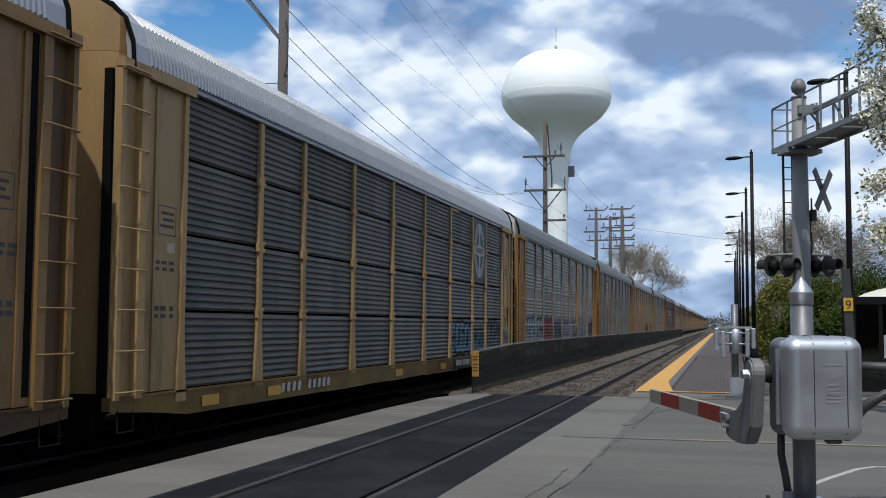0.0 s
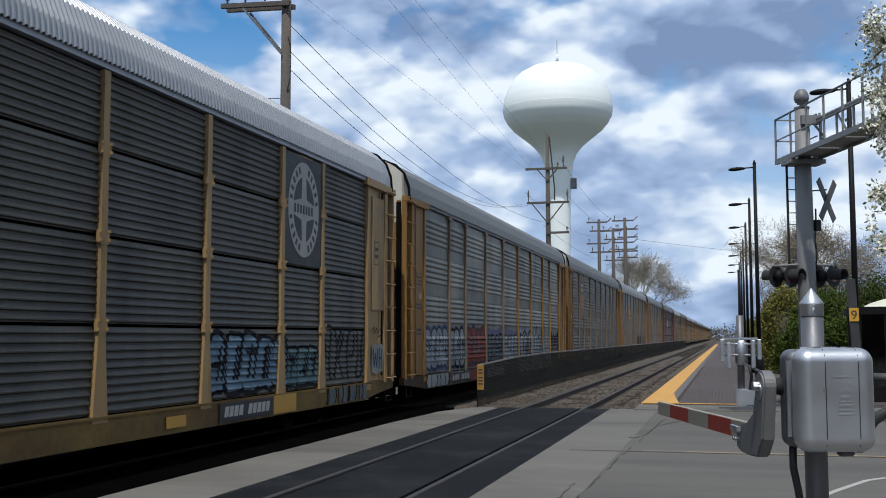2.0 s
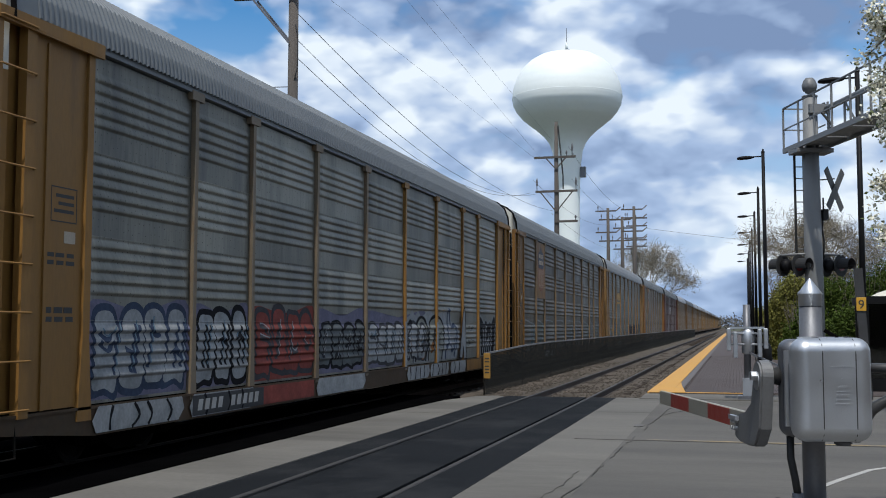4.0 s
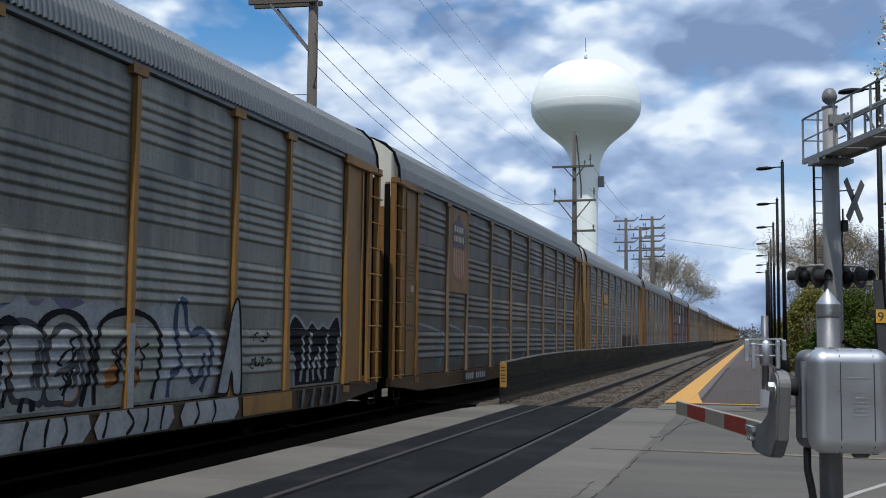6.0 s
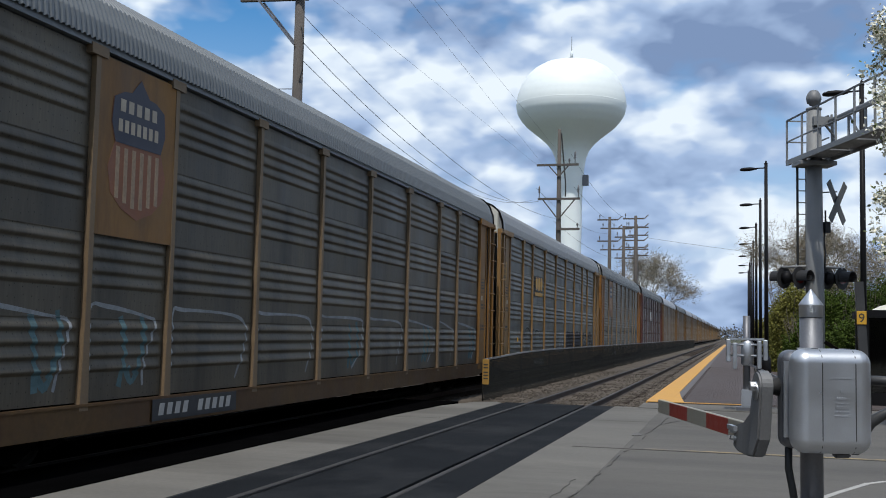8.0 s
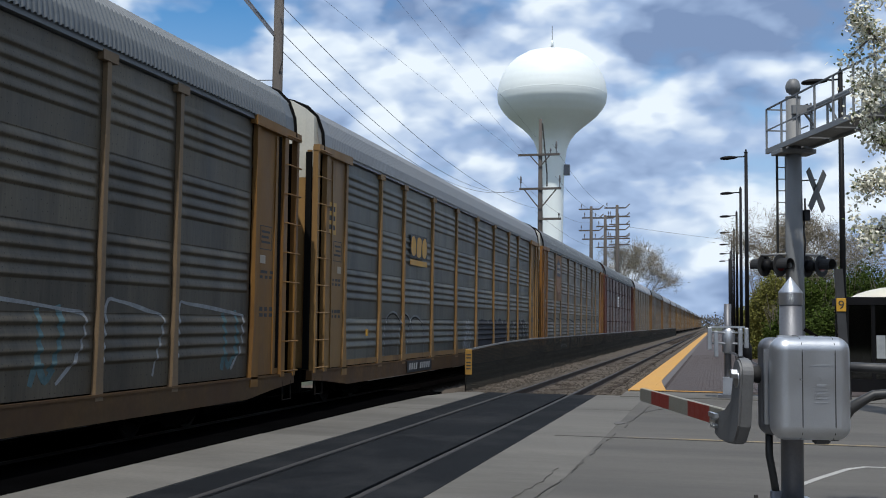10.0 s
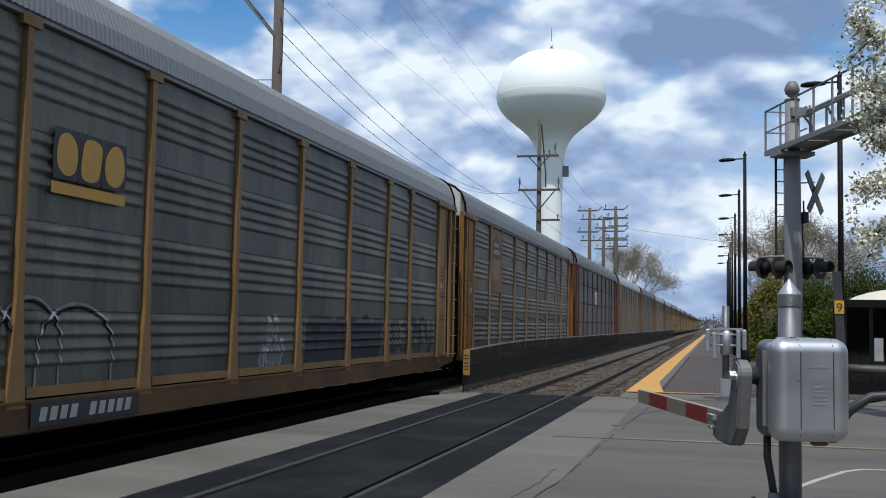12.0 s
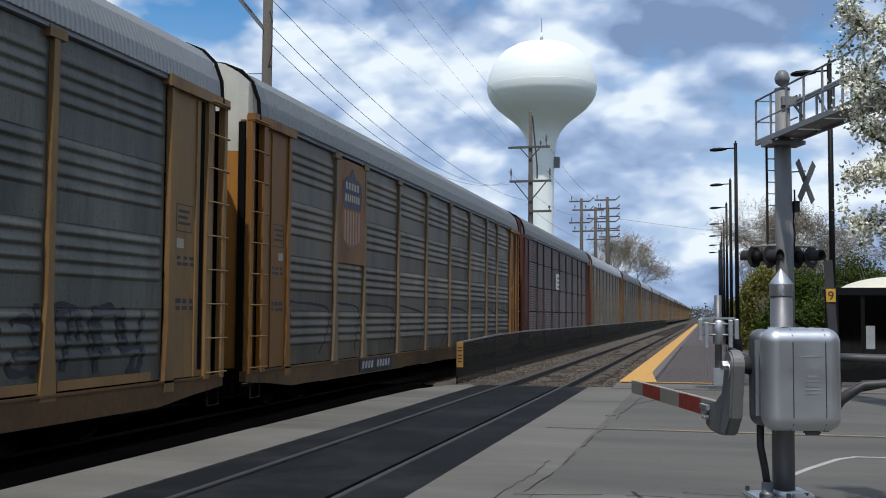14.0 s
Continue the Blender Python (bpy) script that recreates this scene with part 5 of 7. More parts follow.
    # brownish grey car with a shield
    for colours, faint in ((SHIELD, False), (None, None), (AMBER, True)):
        if colours is None:
            e = auto_rack("car carrier with grey ribbed sides and buff posts", BUFF, "wide", ROOF_LIGHT, True)
            for k, w in enumerate((0.46, 0.46, 0.5)):
                y0 = -6.62 + 0.52 * k
                plate(e, "emblem_edge", [(y0 - 0.05, 3.38), (y0 + w * 0.95, 3.38), (y0 + w + 0.03, 3.6), (y0 + w, 4.0), (y0 - 0.03, 4.0), (y0 - 0.07, 3.7)], 0.002, MARK_BLACK, "dark edge of the emblem block")
                plate(e, "emblem_letter", curved([[(y0 + 0.02, 3.55), (y0 + 0.22, 3.43), (y0 + 0.4, 3.52), (y0 + 0.42, 3.8), (y0 + 0.24, 3.95), (y0 + 0.05, 3.86)], [(y0 + 0.02, 3.45), (y0 + 0.34, 3.44), (y0 + 0.42, 3.62), (y0 + 0.43, 3.9), (y0 + 0.12, 3.94), (y0 + 0.03, 3.78)], [(y0 + 0.05, 3.48), (y0 + 0.3, 3.43), (y0 + 0.46, 3.6), (y0 + 0.4, 3.9), (y0 + 0.2, 3.95), (y0 + 0.02, 3.75)]][k], True), 0.004, MARK_GOLD, "gold emblem block", PANEL_X + 0.060)
            plate(e, "emblem_underline", rect(-6.7, -5.08, 3.20, 3.34), 0.004, MARK_GOLD, "gold emblem underline")
            hump = []
            for cy, r, top in ((-8.0, 0.75, 1.98), (-6.95, 0.6, 1.96), (-6.0, 0.8, 1.9)):
                hump.append([(cy - r, 0.85)] + [(cy + r * math.sin(radians(t)), top - 0.55 + 0.55 * math.cos(radians(t))) for t in range(-85, 95, 12)] + [(cy + r, 0.9)])
            strokes(e, "graffiti", hump, 0.035, SPRAY["white"], "thin pale outline of the humps", PANEL_X + 0.070, rnd=rnd)
            strokes(e, "graffiti", [[(y, z - 0.05) for y, z in h[1:-1]] for h in hump], 0.03, SPRAY["black"], "thin black inner line", PANEL_X + 0.068, rnd=rnd)
            strokes(e, "graffiti", scrawl(rnd, -0.5, 0.5, 0.85, 1.35, 4, 3) + scrawl(rnd, -0.25, 0.25, 1.25, 1.85, 2, 3), 0.045, SPRAY["white"], "white sprayed patch", rnd=rnd)
            sprayed_word(e, rnd, 1.7, 6.4, 0.95, 1.8, 6, "dark", "dark", "forms along the lower sheets")
            strokes(e, "graffiti", scrawl(rnd, 7.1, 11.2, 0.95, 1.9, 5, 2), 0.10, SPRAY["dark"], "dark sprayed scrawl", PANEL_X + 0.063, rnd=rnd)
            for y0, y1 in zip(POSTS, POSTS[1:]):
                plate(e, "lower_strip", rect(y0 + 0.0, y1 - 0.4, 0.81, 0.93), 0.01, BUFF["frame"], "plain buff strip under the ribs", PANEL_X + 0.046)
            number_bars(e, -6.95, -4.6)
            plate(e, "small_box", rect(-10.20, -10.10, 1.42, 1.57), 0.03, MARK_GOLD, "small yellow box")
            plate(e, "yellow_notice", rect(-12.72, -12.2, 3.5, 4.15), 0.004, MARK_GOLD, "yellow notice with black lines", 1.546)
            for k in range(3):
                plate(e, "notice_line", rect(-12.66, -12.27, 3.59 + 0.19 * k, 3.69 + 0.19 * k), 0.002, STENCIL, "", 1.551)
            stencils(e, -1, rnd), stencils(e, 1, rnd)
            out.append(e)
            continue
        d = auto_rack("car carrier with brown-grey ribbed sides and a shield emblem", colours, "wide", ROOF_GREY, True)
        plate(d, "emblem_panel", rect(-8.9, -7.05, 2.85, 5.08), 0.006, colours["frame"], "painted panel behind the shield", PANEL_X + 0.056)
        cy = -7.97
        shape = [(-0.62, 4.62), (-0.66, 4.30), (-0.56, 4.05), (-0.70, 3.72), (-0.62, 3.40), (-0.38, 3.22), (0.0, 3.10), (0.38, 3.22), (0.62, 3.40), (0.70, 3.72), (0.56, 4.05), (0.66, 4.30), (0.62, 4.62), (0.40, 4.72), (0.22, 4.74), (0.0, 4.95), (-0.22, 4.74), (-0.40, 4.72)]
        plate(d, "shield", [(cy + y, z) for y, z in shape], 0.004, MARK_RED, "faded red and white shield", PANEL_X + 0.063)
        plate(d, "shield_field", [(cy + y * 0.98, z) for y, z in shape if z >= 4.04], 0.003, MARK_BLUE, "navy upper field of the shield", PANEL_X + 0.068)
        for k in range(6):
            y0 = cy - 0.53 + 0.19 * k
            plate(d, "shield_stripe", rect(y0, y0 + 0.085, 3.34 - 0.12 * (1 - abs(k - 2.5) / 2.5), 4.0), 0.003, MARK_TAN, "", PANEL_X + 0.068)
        for k in range(5):
            y0 = cy - 0.47 + 0.19 * k
            plate(d, "shield_bar", rect(y0, y0 + 0.12, 4.46, 4.62), 0.003, MARK_PALE, "", PANEL_X + 0.072)
        for k in range(7):
            y0 = cy - 0.5 + 0.145 * k
            plate(d, "shield_bar", rect(y0, y0 + 0.09, 4.2, 4.36), 0.003, MARK_PALE, "", PANEL_X + 0.072)
        paths = []
        for y0, y1 in zip(POSTS, POSTS[1:]):
            paths.append([(y0 + 0.12, 0.95), (y0 + rnd.uniform(0.08, 0.2), 1.9), (y0 + 0.5, 1.97), (y1 - rnd.uniform(0.4, 0.8), rnd.uniform(1.8, 1.97)), (y1 - 0.3, 1.75), (y1 - rnd.uniform(0.35, 0.6), 1.3), (y1 - rnd.uniform(0.5, 0.9), 0.95)])
        strokes(d, "graffiti", paths, 0.05, SPRAY["white" if not faint else "dark"], "faint sprayed outlines", rnd=rnd)
        for k, (y0, y1) in enumerate(zip(POSTS, POSTS[1:])):
            if not faint and k in (0, 1, 4, 6, 8):
                a = y1 - rnd.uniform(0.9, 1.3)
                strokes(d, "graffiti", [[(a + rnd.uniform(-0.05, 0.05), 1.85), (a + rnd.uniform(0, 0.1), 1.4), (a + rnd.uniform(-0.05, 0.1), 0.95)], [(a + 0.45, 1.9), (a + 0.5, 1.5), (a + rnd.uniform(0.3, 0.5), 1.1)], [(a + 0.1, 1.2), (a + 0.25, 1.0), (a + 0.4, 1.15)]], 0.10, SPRAY["teal"], "faint teal sprayed bands", rnd=rnd)
        number_bars(d, -7.4, -4.9)
        if not faint:
            word = bpy.data.curves.new("word", "FONT")
            word.body, word.size, word.extrude, word.align_x = "CAR", 0.115, 0.002, "CENTER"
            holder = new("word_source", word)
            me = bpy.data.meshes.new_from_object(holder)
            bpy.data.objects.remove(holder)
            me.transform(Matrix.Translation((1.05, -13.411, 5.59)) @ Matrix.Rotation(radians(10), 4, "Z") @ Matrix.Rotation(radians(90), 4, "X"))
            part("stencil_word", me, STENCIL, d, "black stencilled word on the white door")
        stencils(d, -1, rnd), stencils(d, 1, rnd)
        out.append(d)
    g = auto_rack("dark oxide-red car carrier with a small pale plate", RED_CAR, "fine", ROOF_GREY)
    plate(g, "pale_plate", rect(-2.9, -1.6, 3.1, 3.9), 0.004, SIGN_WHITE, "small white plate with red bars")
    for k in range(3):
        plate(g, "plate_bar", rect(-2.3, -1.65, 3.2 + 0.22 * k, 3.3 + 0.22 * k), 0.003, MARK_RED, "", PANEL_X + 0.062)
    out.append(g)
    h = auto_rack("straw-coloured weathered car carrier", STRAW, "wide", ROOF_BRIGHT)
    out.append(h)
    # the rest of the train, far off, alike
    pick = (3, 7, 7, 4, 7, 7, 5, 7, 2, 7, 7, 3, 7, 7, 4, 7)
    for k in pick:
        out.append(copy_thing(out[k], Matrix.Identity(4)))
    return out


STRAW["post"] = surface("straw post", (0.15, 0.108, 0.066), 0.7, var=0.2, scale=1.6, fine=30, bump=0.05)
TRAIN = cars()
WHEEL_AT = {w.name: tuple(w.location) for c in TRAIN for w in c.children_recursive if w.name.startswith("wheel")}


def motions():
    """The train rolls towards the camera at an even speed, and the wheels of its nearest cars turn."""
    times = [0.5 * k for k in range(29)]
    turns = [k / 15 for k in range(211)]
    for i, car in enumerate(TRAIN):
        y0 = START + PITCH_CAR * (i - 1)
        walk(car, [(t, pose(TRAIN_X, y0 - SPEED * t, 0.0)) for t in times])
        if i < 6:
            for w in car.children_recursive:
                if w.name.startswith("wheel"):
                    walk(w, [(t, pose(*WHEEL_AT[w.name], math.degrees(SPEED * t / 0.355) % 360)) for t in turns])

platform()

# ---------------------------------------------------------------- railway fence between the tracks
def fence():
    f = thing("fence", "dark chain-link fence between the two tracks", "fence")
    x, y, k = -6.26, 27.4, 0
    top = lambda yy: 1.02 + 0.16 * min(1, max(0, (yy - 27.4) / 7))
    while y < 175:
        step = 5.2
        for s, (a, b) in enumerate(((y, y + step),)):
            bm = bm_new()
            v = [bm.verts.new(p) for p in ((x, a, -0.1), (x, b, -0.1), (x, b, top(b)), (x, a, top(a)))]
            bm.faces.new(v)
            part("mesh_panel", bm, FENCE_MESH, f, "dark chain-link mesh")
            bm = bm_new()
            beam(bm, (x, a, top(a)), (x, b, top(b)), 0.045, 0.045)
            part("top_rail", bm, FENCE_RAIL, f)
            bm = bm_new()
            tube(bm, [(x - 0.03, a, -0.2), (x - 0.03, a, top(a) + 0.02)], 0.022, 8)
            part("post", bm, FENCE_DARK, f)
        y += step
    bm = bm_new()
    box(bm, x - 0.03, x + 0.15, 27.335, 27.35, 0.38, 1.04)
    soften(bm, 0.008, 1)
    sign = tagged(part("marker_sign", bm, FENCE_YELLOW), "narrow yellow marker sign on the fence post", "sign")
    # the sign faces the road
    for z in (0.52, 0.60, 0.68, 0.80, 0.88):
        bm = bm_new()
        box(bm, x + 0.0, x + 0.12, 27.330, 27.335, z, z + 0.035)
        part("sign_bar", bm, STENCIL, sign)


# ---------------------------------------------------------------- the water tower and what stands by it
def water_tower():
    k = 165 / 1893
    t = thing("water_tower", "white painted spheroid water tower on a flared stem", "water tower", (-24.6, 164.2, -0.42))
    z = lambda py: 1.75 + (595.6 - py) * k + 0.42
    prof = [(19, 700), (20, 470), (21, 400), (21.5, 350), (23.5, 310), (27, 285), (33, 270), (42, 258), (54, 247), (68, 236), (80, 226), (90, 214), (96, 203), (98, 192), (97.6, 182), (95, 168), (89, 152), (80, 137), (67, 124), (50, 114), (30, 108.5), (10, 107), (0.2, 107)]
    fine = []
    for (r0, p0), (r1, p1) in zip(prof, prof[1:]):
        for s in range(3):
            u = s / 3
            fine.append(((r0 + (r1 - r0) * u) * k, z(p0 + (p1 - p0) * u)))
    fine.append((0.2 * k, z(107)))
    fine = [(1.9, 0.0) if i == 0 else p for i, p in enumerate(fine)]
    bm = bm_new()
    lathe(bm, fine, n=72)
    part("tank", bm, TANK, t)
    for py in (190,):
        bm = bm_new()
        lathe(bm, [(98.0 * k, z(py) - 0.04), (98.15 * k, z(py)), (98.0 * k, z(py) + 0.04)], n=72)
        part("weld_band", bm, TANK, t)
    bm = bm_new()
    lathe(bm, [(0.85, z(107) - 0.1), (0.9, z(105)), (0.9, z(103)), (0.6, z(102)), (0.3, z(102))], n=20)
    part("roof_hatch", bm, ALU_DULL, t, "grey hatch on the tank's top")
    bm = bm_new()
    tube(bm, [(0, 0, z(102)), (0, 0, z(89)), (0, 0, z(88))], [0.24, 0.2, 0.1], 10)
    part("vent_pipe", bm, TANK, t, "white vent pipe")
    bm = bm_new()
    tube(bm, [(0, 0, z(89)), (0, 0, z(62))], 0.045, 6)
    part("antenna", bm, ALU_DULL, t)
    for py in (318, 327):
        bm = bm_new()
        box(bm, 22 * k, 22 * k + 0.9, -0.5, 0.5, z(py) - 0.5, z(py) + 0.3)
        part("antenna_box", bm, ALU_DULL, t, "grey antenna box on the stem")


def insulator(parent, p, h=0.28):
    bm = bm_new()
    lathe(bm, [(0.03, 0), (0.03, h * 0.4), (0.08, h * 0.45), (0.05, h * 0.6), (0.085, h * 0.65), (0.05, h * 0.8), (0.06, h * 0.85), (0.02, h)], p, 10)
    part("insulator", bm, INSULATOR, parent)


def wire(a, b, sag, r=0.012, label="thin black overhead wire"):
    bm = bm_new()
    a, b = Vector(a), Vector(b)
    tube(bm, [a.lerp(b, s / 16) - Vector((0, 0, sag * 4 * (s / 16) * (1 - s / 16))) for s in range(17)], r, 5)
    tagged(part("overhead_wire", bm, WIRE), label, "wire", "overhead wires")


def utility_poles():
    p = thing("utility_pole", "weathered wooden utility pole with a one-sided crossarm", "utility pole", (-12.8, 29.75, -0.42), group="utility poles")
    bm = bm_new()
    tube(bm, [(0, 0, 0), (0.02, 0, 6), (0.03, 0, 12.75)], [0.19, 0.165, 0.145], 14)
    part("pole", bm, WOOD, p)
    bm = bm_new()
    beam(bm, (0.22, -0.2, 12.30), (-2.05, -0.2, 12.38), 0.12, 0.14)
    beam(bm, (0.22, 0.2, 12.30), (-2.05, 0.2, 12.38), 0.12, 0.14)
    part("crossarm", bm, WOOD, p, "double timber crossarm")
    for s in (-0.26, 0.26):
        bm = bm_new()
        beam(bm, (-0.05, s * 0.7, 10.75), (-1.3, s, 12.25), 0.05, 0.06)
        part("brace", bm, ALU_DULL, p)
    for x in (-1.85, -1.25, -0.6, -0.2):
        insulator(p, (x, -0.2, 12.44))
    bm = bm_new()
    tube(bm, [(0.12, -0.12, 9.6), (0.24, -0.15, 10.0), (0.24, -0.15, 11.0), (0.14, -0.12, 11.3)], 0.018, 6)
    part("cable_loop", bm, RUBBER, p)
    q = thing("utility_pole", "tall wooden utility pole with three crossarms before the water tower", "utility pole", (-11.85, 74, -0.42), group="utility poles")
    bm = bm_new()
    tube(bm, [(0, 0, 0), (0, 0, 9), (0, 0, 16.5)], [0.22, 0.18, 0.12], 12)
    part("pole", bm, WOOD, q)
    for z, a, b in ((13.95, -1.55, 1.4), (11.55, -1.45, 1.5), (9.42, -0.1, 1.5)):
        bm = bm_new()
        beam(bm, (a, -0.2, z), (b, -0.2, z), 0.13, 0.15)
        part("crossarm", bm, WOOD, q)
    for a, z, zz in ((-1.1, 11.5, 10.1), (1.15, 11.5, 10.1), (-0.7, 13.9, 13.1), (0.7, 13.9, 13.1)):
        bm = bm_new()
        beam(bm, (a, -0.2, z), (0, -0.2, zz), 0.06, 0.08)
        part("brace", bm, WOOD, q)
    for x, z, h in ((-1.35, 11.6, 0.9), (1.4, 11.6, 0.9), (1.15, 14.0, 0.9), (0.75, 14.0, 0.4), (1.35, 9.5, 0.35)):
        insulator(q, (x, -0.2, z), h)
    bm = bm_new()
    tube(bm, [(0.15, -0.1, 16.2), (0.3, -0.1, 14.6), (0.5, -0.2, 12.6), (0.5, -0.2, 11.7)], 0.05, 6)
    part("riser_cable", bm, RUBBER, q)
    # a bank of poles with many short arms further on
    for x, y, h, arms in ((-14.6, 130, 16.4, 4), (-13.2, 133, 15.6, 4), (-12.0, 137, 16.2, 4), (-11.3, 128, 16.3, 4)):
        r = thing("utility_pole", "tall distant pole with several short crossarms", "utility pole", (x, y, -0.42), group="utility poles")
        bm = bm_new()
        tube(bm, [(0, 0, 0), (0, 0, h)], [0.3, 0.17], 8)
        part("pole", bm, WOOD, r)
        for k in range(arms):
            z = h - 0.35 - 1.05 * k - (0.5 if k > 1 else 0)
            bm = bm_new()
            beam(bm, (-1.5 + 0.4 * (k % 2), 0, z), (1.5 - 0.5 * ((k + 1) % 2), 0, z), 0.14, 0.16)
            part("crossarm", bm, WOOD, r)
            insulator(r, (-1.2 + 0.4 * (k % 2), 0, z + 0.08), 0.6)
            bm = bm_new()
            beam(bm, (1.0, 0, z), (1.5, 0, z + 0.45), 0.12, 0.12)
            part("cutout", bm, INSULATOR, r)
    # wires along the line
    for z1, x2, z2, sag in ((11.27, -12.0, 9.75, 1.2), (10.45, -13.3, 11.0, 1.6), (9.89, -13.7, 11.1, 1.6)):
        wire((-12.65, 29.75, z1), (x2, 74, z2), sag, 0.011)
    for x1, z1, x2, z2 in ((-15.66, 14.56, -13.28, 13.47), (-10.03, 14.51, -12.67, 13.2), (-9.6, 13.87, -11.2, 13.6)):
        wire((x1, -6, z1), (x2, 74, z2), 0.0, 0.005, "thin grey overhead wire")
    for x2, z2, x3, z3 in ((-13.5, 12.0, -14.6, 14.0), (-10.8, 12.0, -11.3, 14.4), (-11.0, 14.3, -12.0, 15.6), (-12.2, 9.6, -12.0, 11.0)):
        wire((x2, 74, z2), (x3, 130, z3), 1.0, 0.012)
    wire((-10.0, 130, 13.4), (60, 190, 13.0), 1.5, 0.018)
    wire((-12.7, 29.75, 9.0), (-40, 20, 9.6), 0.5, 0.015)
    s = thing("utility_pole", "far wooden utility pole beyond the station shrubs", "utility pole", (18.6, 92, -0.42), group="utility poles")
    bm = bm_new()
    tube(bm, [(0, 0, 0), (0, 0, 11.6)], [0.2, 0.14], 8)
    part("pole", bm, WOOD, s)
    for z, a, b in ((11.2, -2.2, 0.4), (9.2, -1.2, 1.0)):
        bm = bm_new()
        beam(bm, (a, 0, z), (b, 0, z), 0.14, 0.15)
        part("crossarm", bm, WOOD, s)


# ---------------------------------------------------------------- crossing gate nearest the road's edge
def near_gate():
    g = thing("crossing_gate", "silver crossing gate with its striped arm lowered across the road", "crossing gate", (0.53, 7.25, -0.02), 14.5)
    bm = bm_new()
    tube(bm, [(0, 0, 0.6), (0, 0, 1.93)], 0.0705, 28)
    part("mast", bm, ALU_DULL, g, "round galvanised steel mast")
    bm = bm_new()
    lathe(bm, [(0.074, 1.90), (0.074, 1.972), (0.077, 1.973), (0.077, 1.98), (0.004, 2.078), (0.002, 2.08)], n=36)
    for f in bm.faces:
        f.smooth = abs(f.normal.z) < 0.05
    part("mast_cap", bm, ALU, g, "pointed bright cap")
    # split junction base
    bm = bm_new()
    box(bm, -0.20, 0.13, -0.16, 0.16, 0.0, 0.60)
    soften(bm, 0.035, 3)
    base = part("junction_base", bm, ALU, g, "cast aluminium junction base")
    bm = bm_new()
    box(bm, -0.22, 0.0, -0.175, 0.175, 0.60, 0.635)
    box(bm, 0.02, 0.15, -0.15, 0.15, 0.56, 0.66)
    soften(bm, 0.01, 2)
    part("base_lid", bm, ALU, base)
    bm = bm_new()
    tube(bm, [(0, 0, 0.60), (0, 0, 0.665), (0, 0, 0.67)], [0.10, 0.10, 0.085], 24)
    part("collar", bm, ALU, base)
    for x, y in ((-0.19, -0.15), (-0.02, -0.15), (-0.19, 0.15), (0.10, -0.13)):
        bm = bm_new()
        tube(bm, [(x, y, 0.63), (x, y, 0.665)], 0.014, 6)
        part("bolt", bm, STEEL, base)
    # mechanism: rear housing, seam, front cover
    x0, x1, z0, z1 = -0.22, 0.26, 1.065, 1.705
    bm = bm_new()
    rounded(bm, x0, x1, -0.155, 0.045, z0 + 0.01, z1 - 0.015, 0.07, 5)
    housing = weighted(part("housing", bm, ALU_DULL, g, "grey cast rear housing"))
    bm = bm_new()
    box(bm, x0 - 0.006, x1 + 0.006, -0.175, -0.155, z0, z1)
    bmesh.ops.bevel(bm, geom=[e for e in bm.edges if abs(e.verts[0].co.y - e.verts[1].co.y) > 0.01], offset=0.085, segments=7, affect="EDGES")
    part("flange", bm, ALU, housing)
    bm = bm_new()
    rounded(bm, x0, x1, -0.375, -0.176, z0 + 0.004, z1 - 0.004, 0.088, 7)
    cover = weighted(part("cover", bm, ALU, g, "rounded silver front cover"))
    for x in (-0.055, 0.145):
        bm = bm_new()
        r = 0.0035
        tube(bm, [(x, -0.18, z1 - 0.001), (x, -0.283, z1 - 0.003), (x, -0.33, z1 - 0.016), (x, -0.362, z1 - 0.048), (x, -0.375, z1 - 0.098), (x, -0.375, z0 + 0.098), (x, -0.362, z0 + 0.048), (x, -0.33, z0 + 0.016), (x, -0.283, z0 + 0.003)], r, 6)
        part("seam", bm, BAR_DARK, cover)
    for z, a, b, h in ((1.525, -0.01, 0.115, 0.004), (1.44, 0.05, 0.075, 0.02), (1.40, 0.03, 0.085, 0.012), (1.375, 0.02, 0.10, 0.004), (1.345, 0.02, 0.10, 0.016), (1.325, 0.015, 0.105, 0.004), (1.30, 0.015, 0.10, 0.005)):
        bm = bm_new()
        box(bm, a, b, -0.379, -0.372, z, z + h)
        part("cast_mark", bm, ALU, cover, "raised cast mark")
    bm = bm_new()
    beam(bm, (0.045, -0.13, 1.745), (0.11, -0.17, 1.695), 0.03, 0.022)
    part("padlock_hasp", bm, UNDER, housing, "dark hasp and padlock")
    bm = bm_new()
    box(bm, 0.07, 0.17, -0.22, -0.16, 1.035, 1.066)
    soften(bm, 0.01)
    part("latch", bm, ALU_DULL, housing)
    # the arm's shaft and bracket
    bm = bm_new()
    tube(bm, [(-0.38, -0.03, 1.455), (0.27, -0.03, 1.455)], 0.028, 14)
    part("shaft", bm, STEEL, g)
    bm = bm_new()
    tube(bm, [(-0.285, -0.03, 1.455), (-0.215, -0.03, 1.455)], [0.045, 0.06], 16)
    part("bearing", bm, BLACK_MATT, g, "black bearing boss")
    bm = bm_new()
    out = [(-0.03 + 0.10 * math.cos(radians(a)), 1.455 + 0.10 * math.sin(radians(a))) for a in range(180, -30, -15)]
    out += [(0.13, 1.28), (0.30, 1.20), (0.52, 1.165), (0.54, 1.02), (0.46, 0.995), (0.22, 0.99), (0.06, 1.0), (-0.06, 1.12)]
    prism(bm, out, -0.36, -0.275)
    soften(bm, 0.012, 2)
    bracket = part("bracket", bm, CAST_DARK, g, "cast grey arm bracket")
    bm = bm_new()
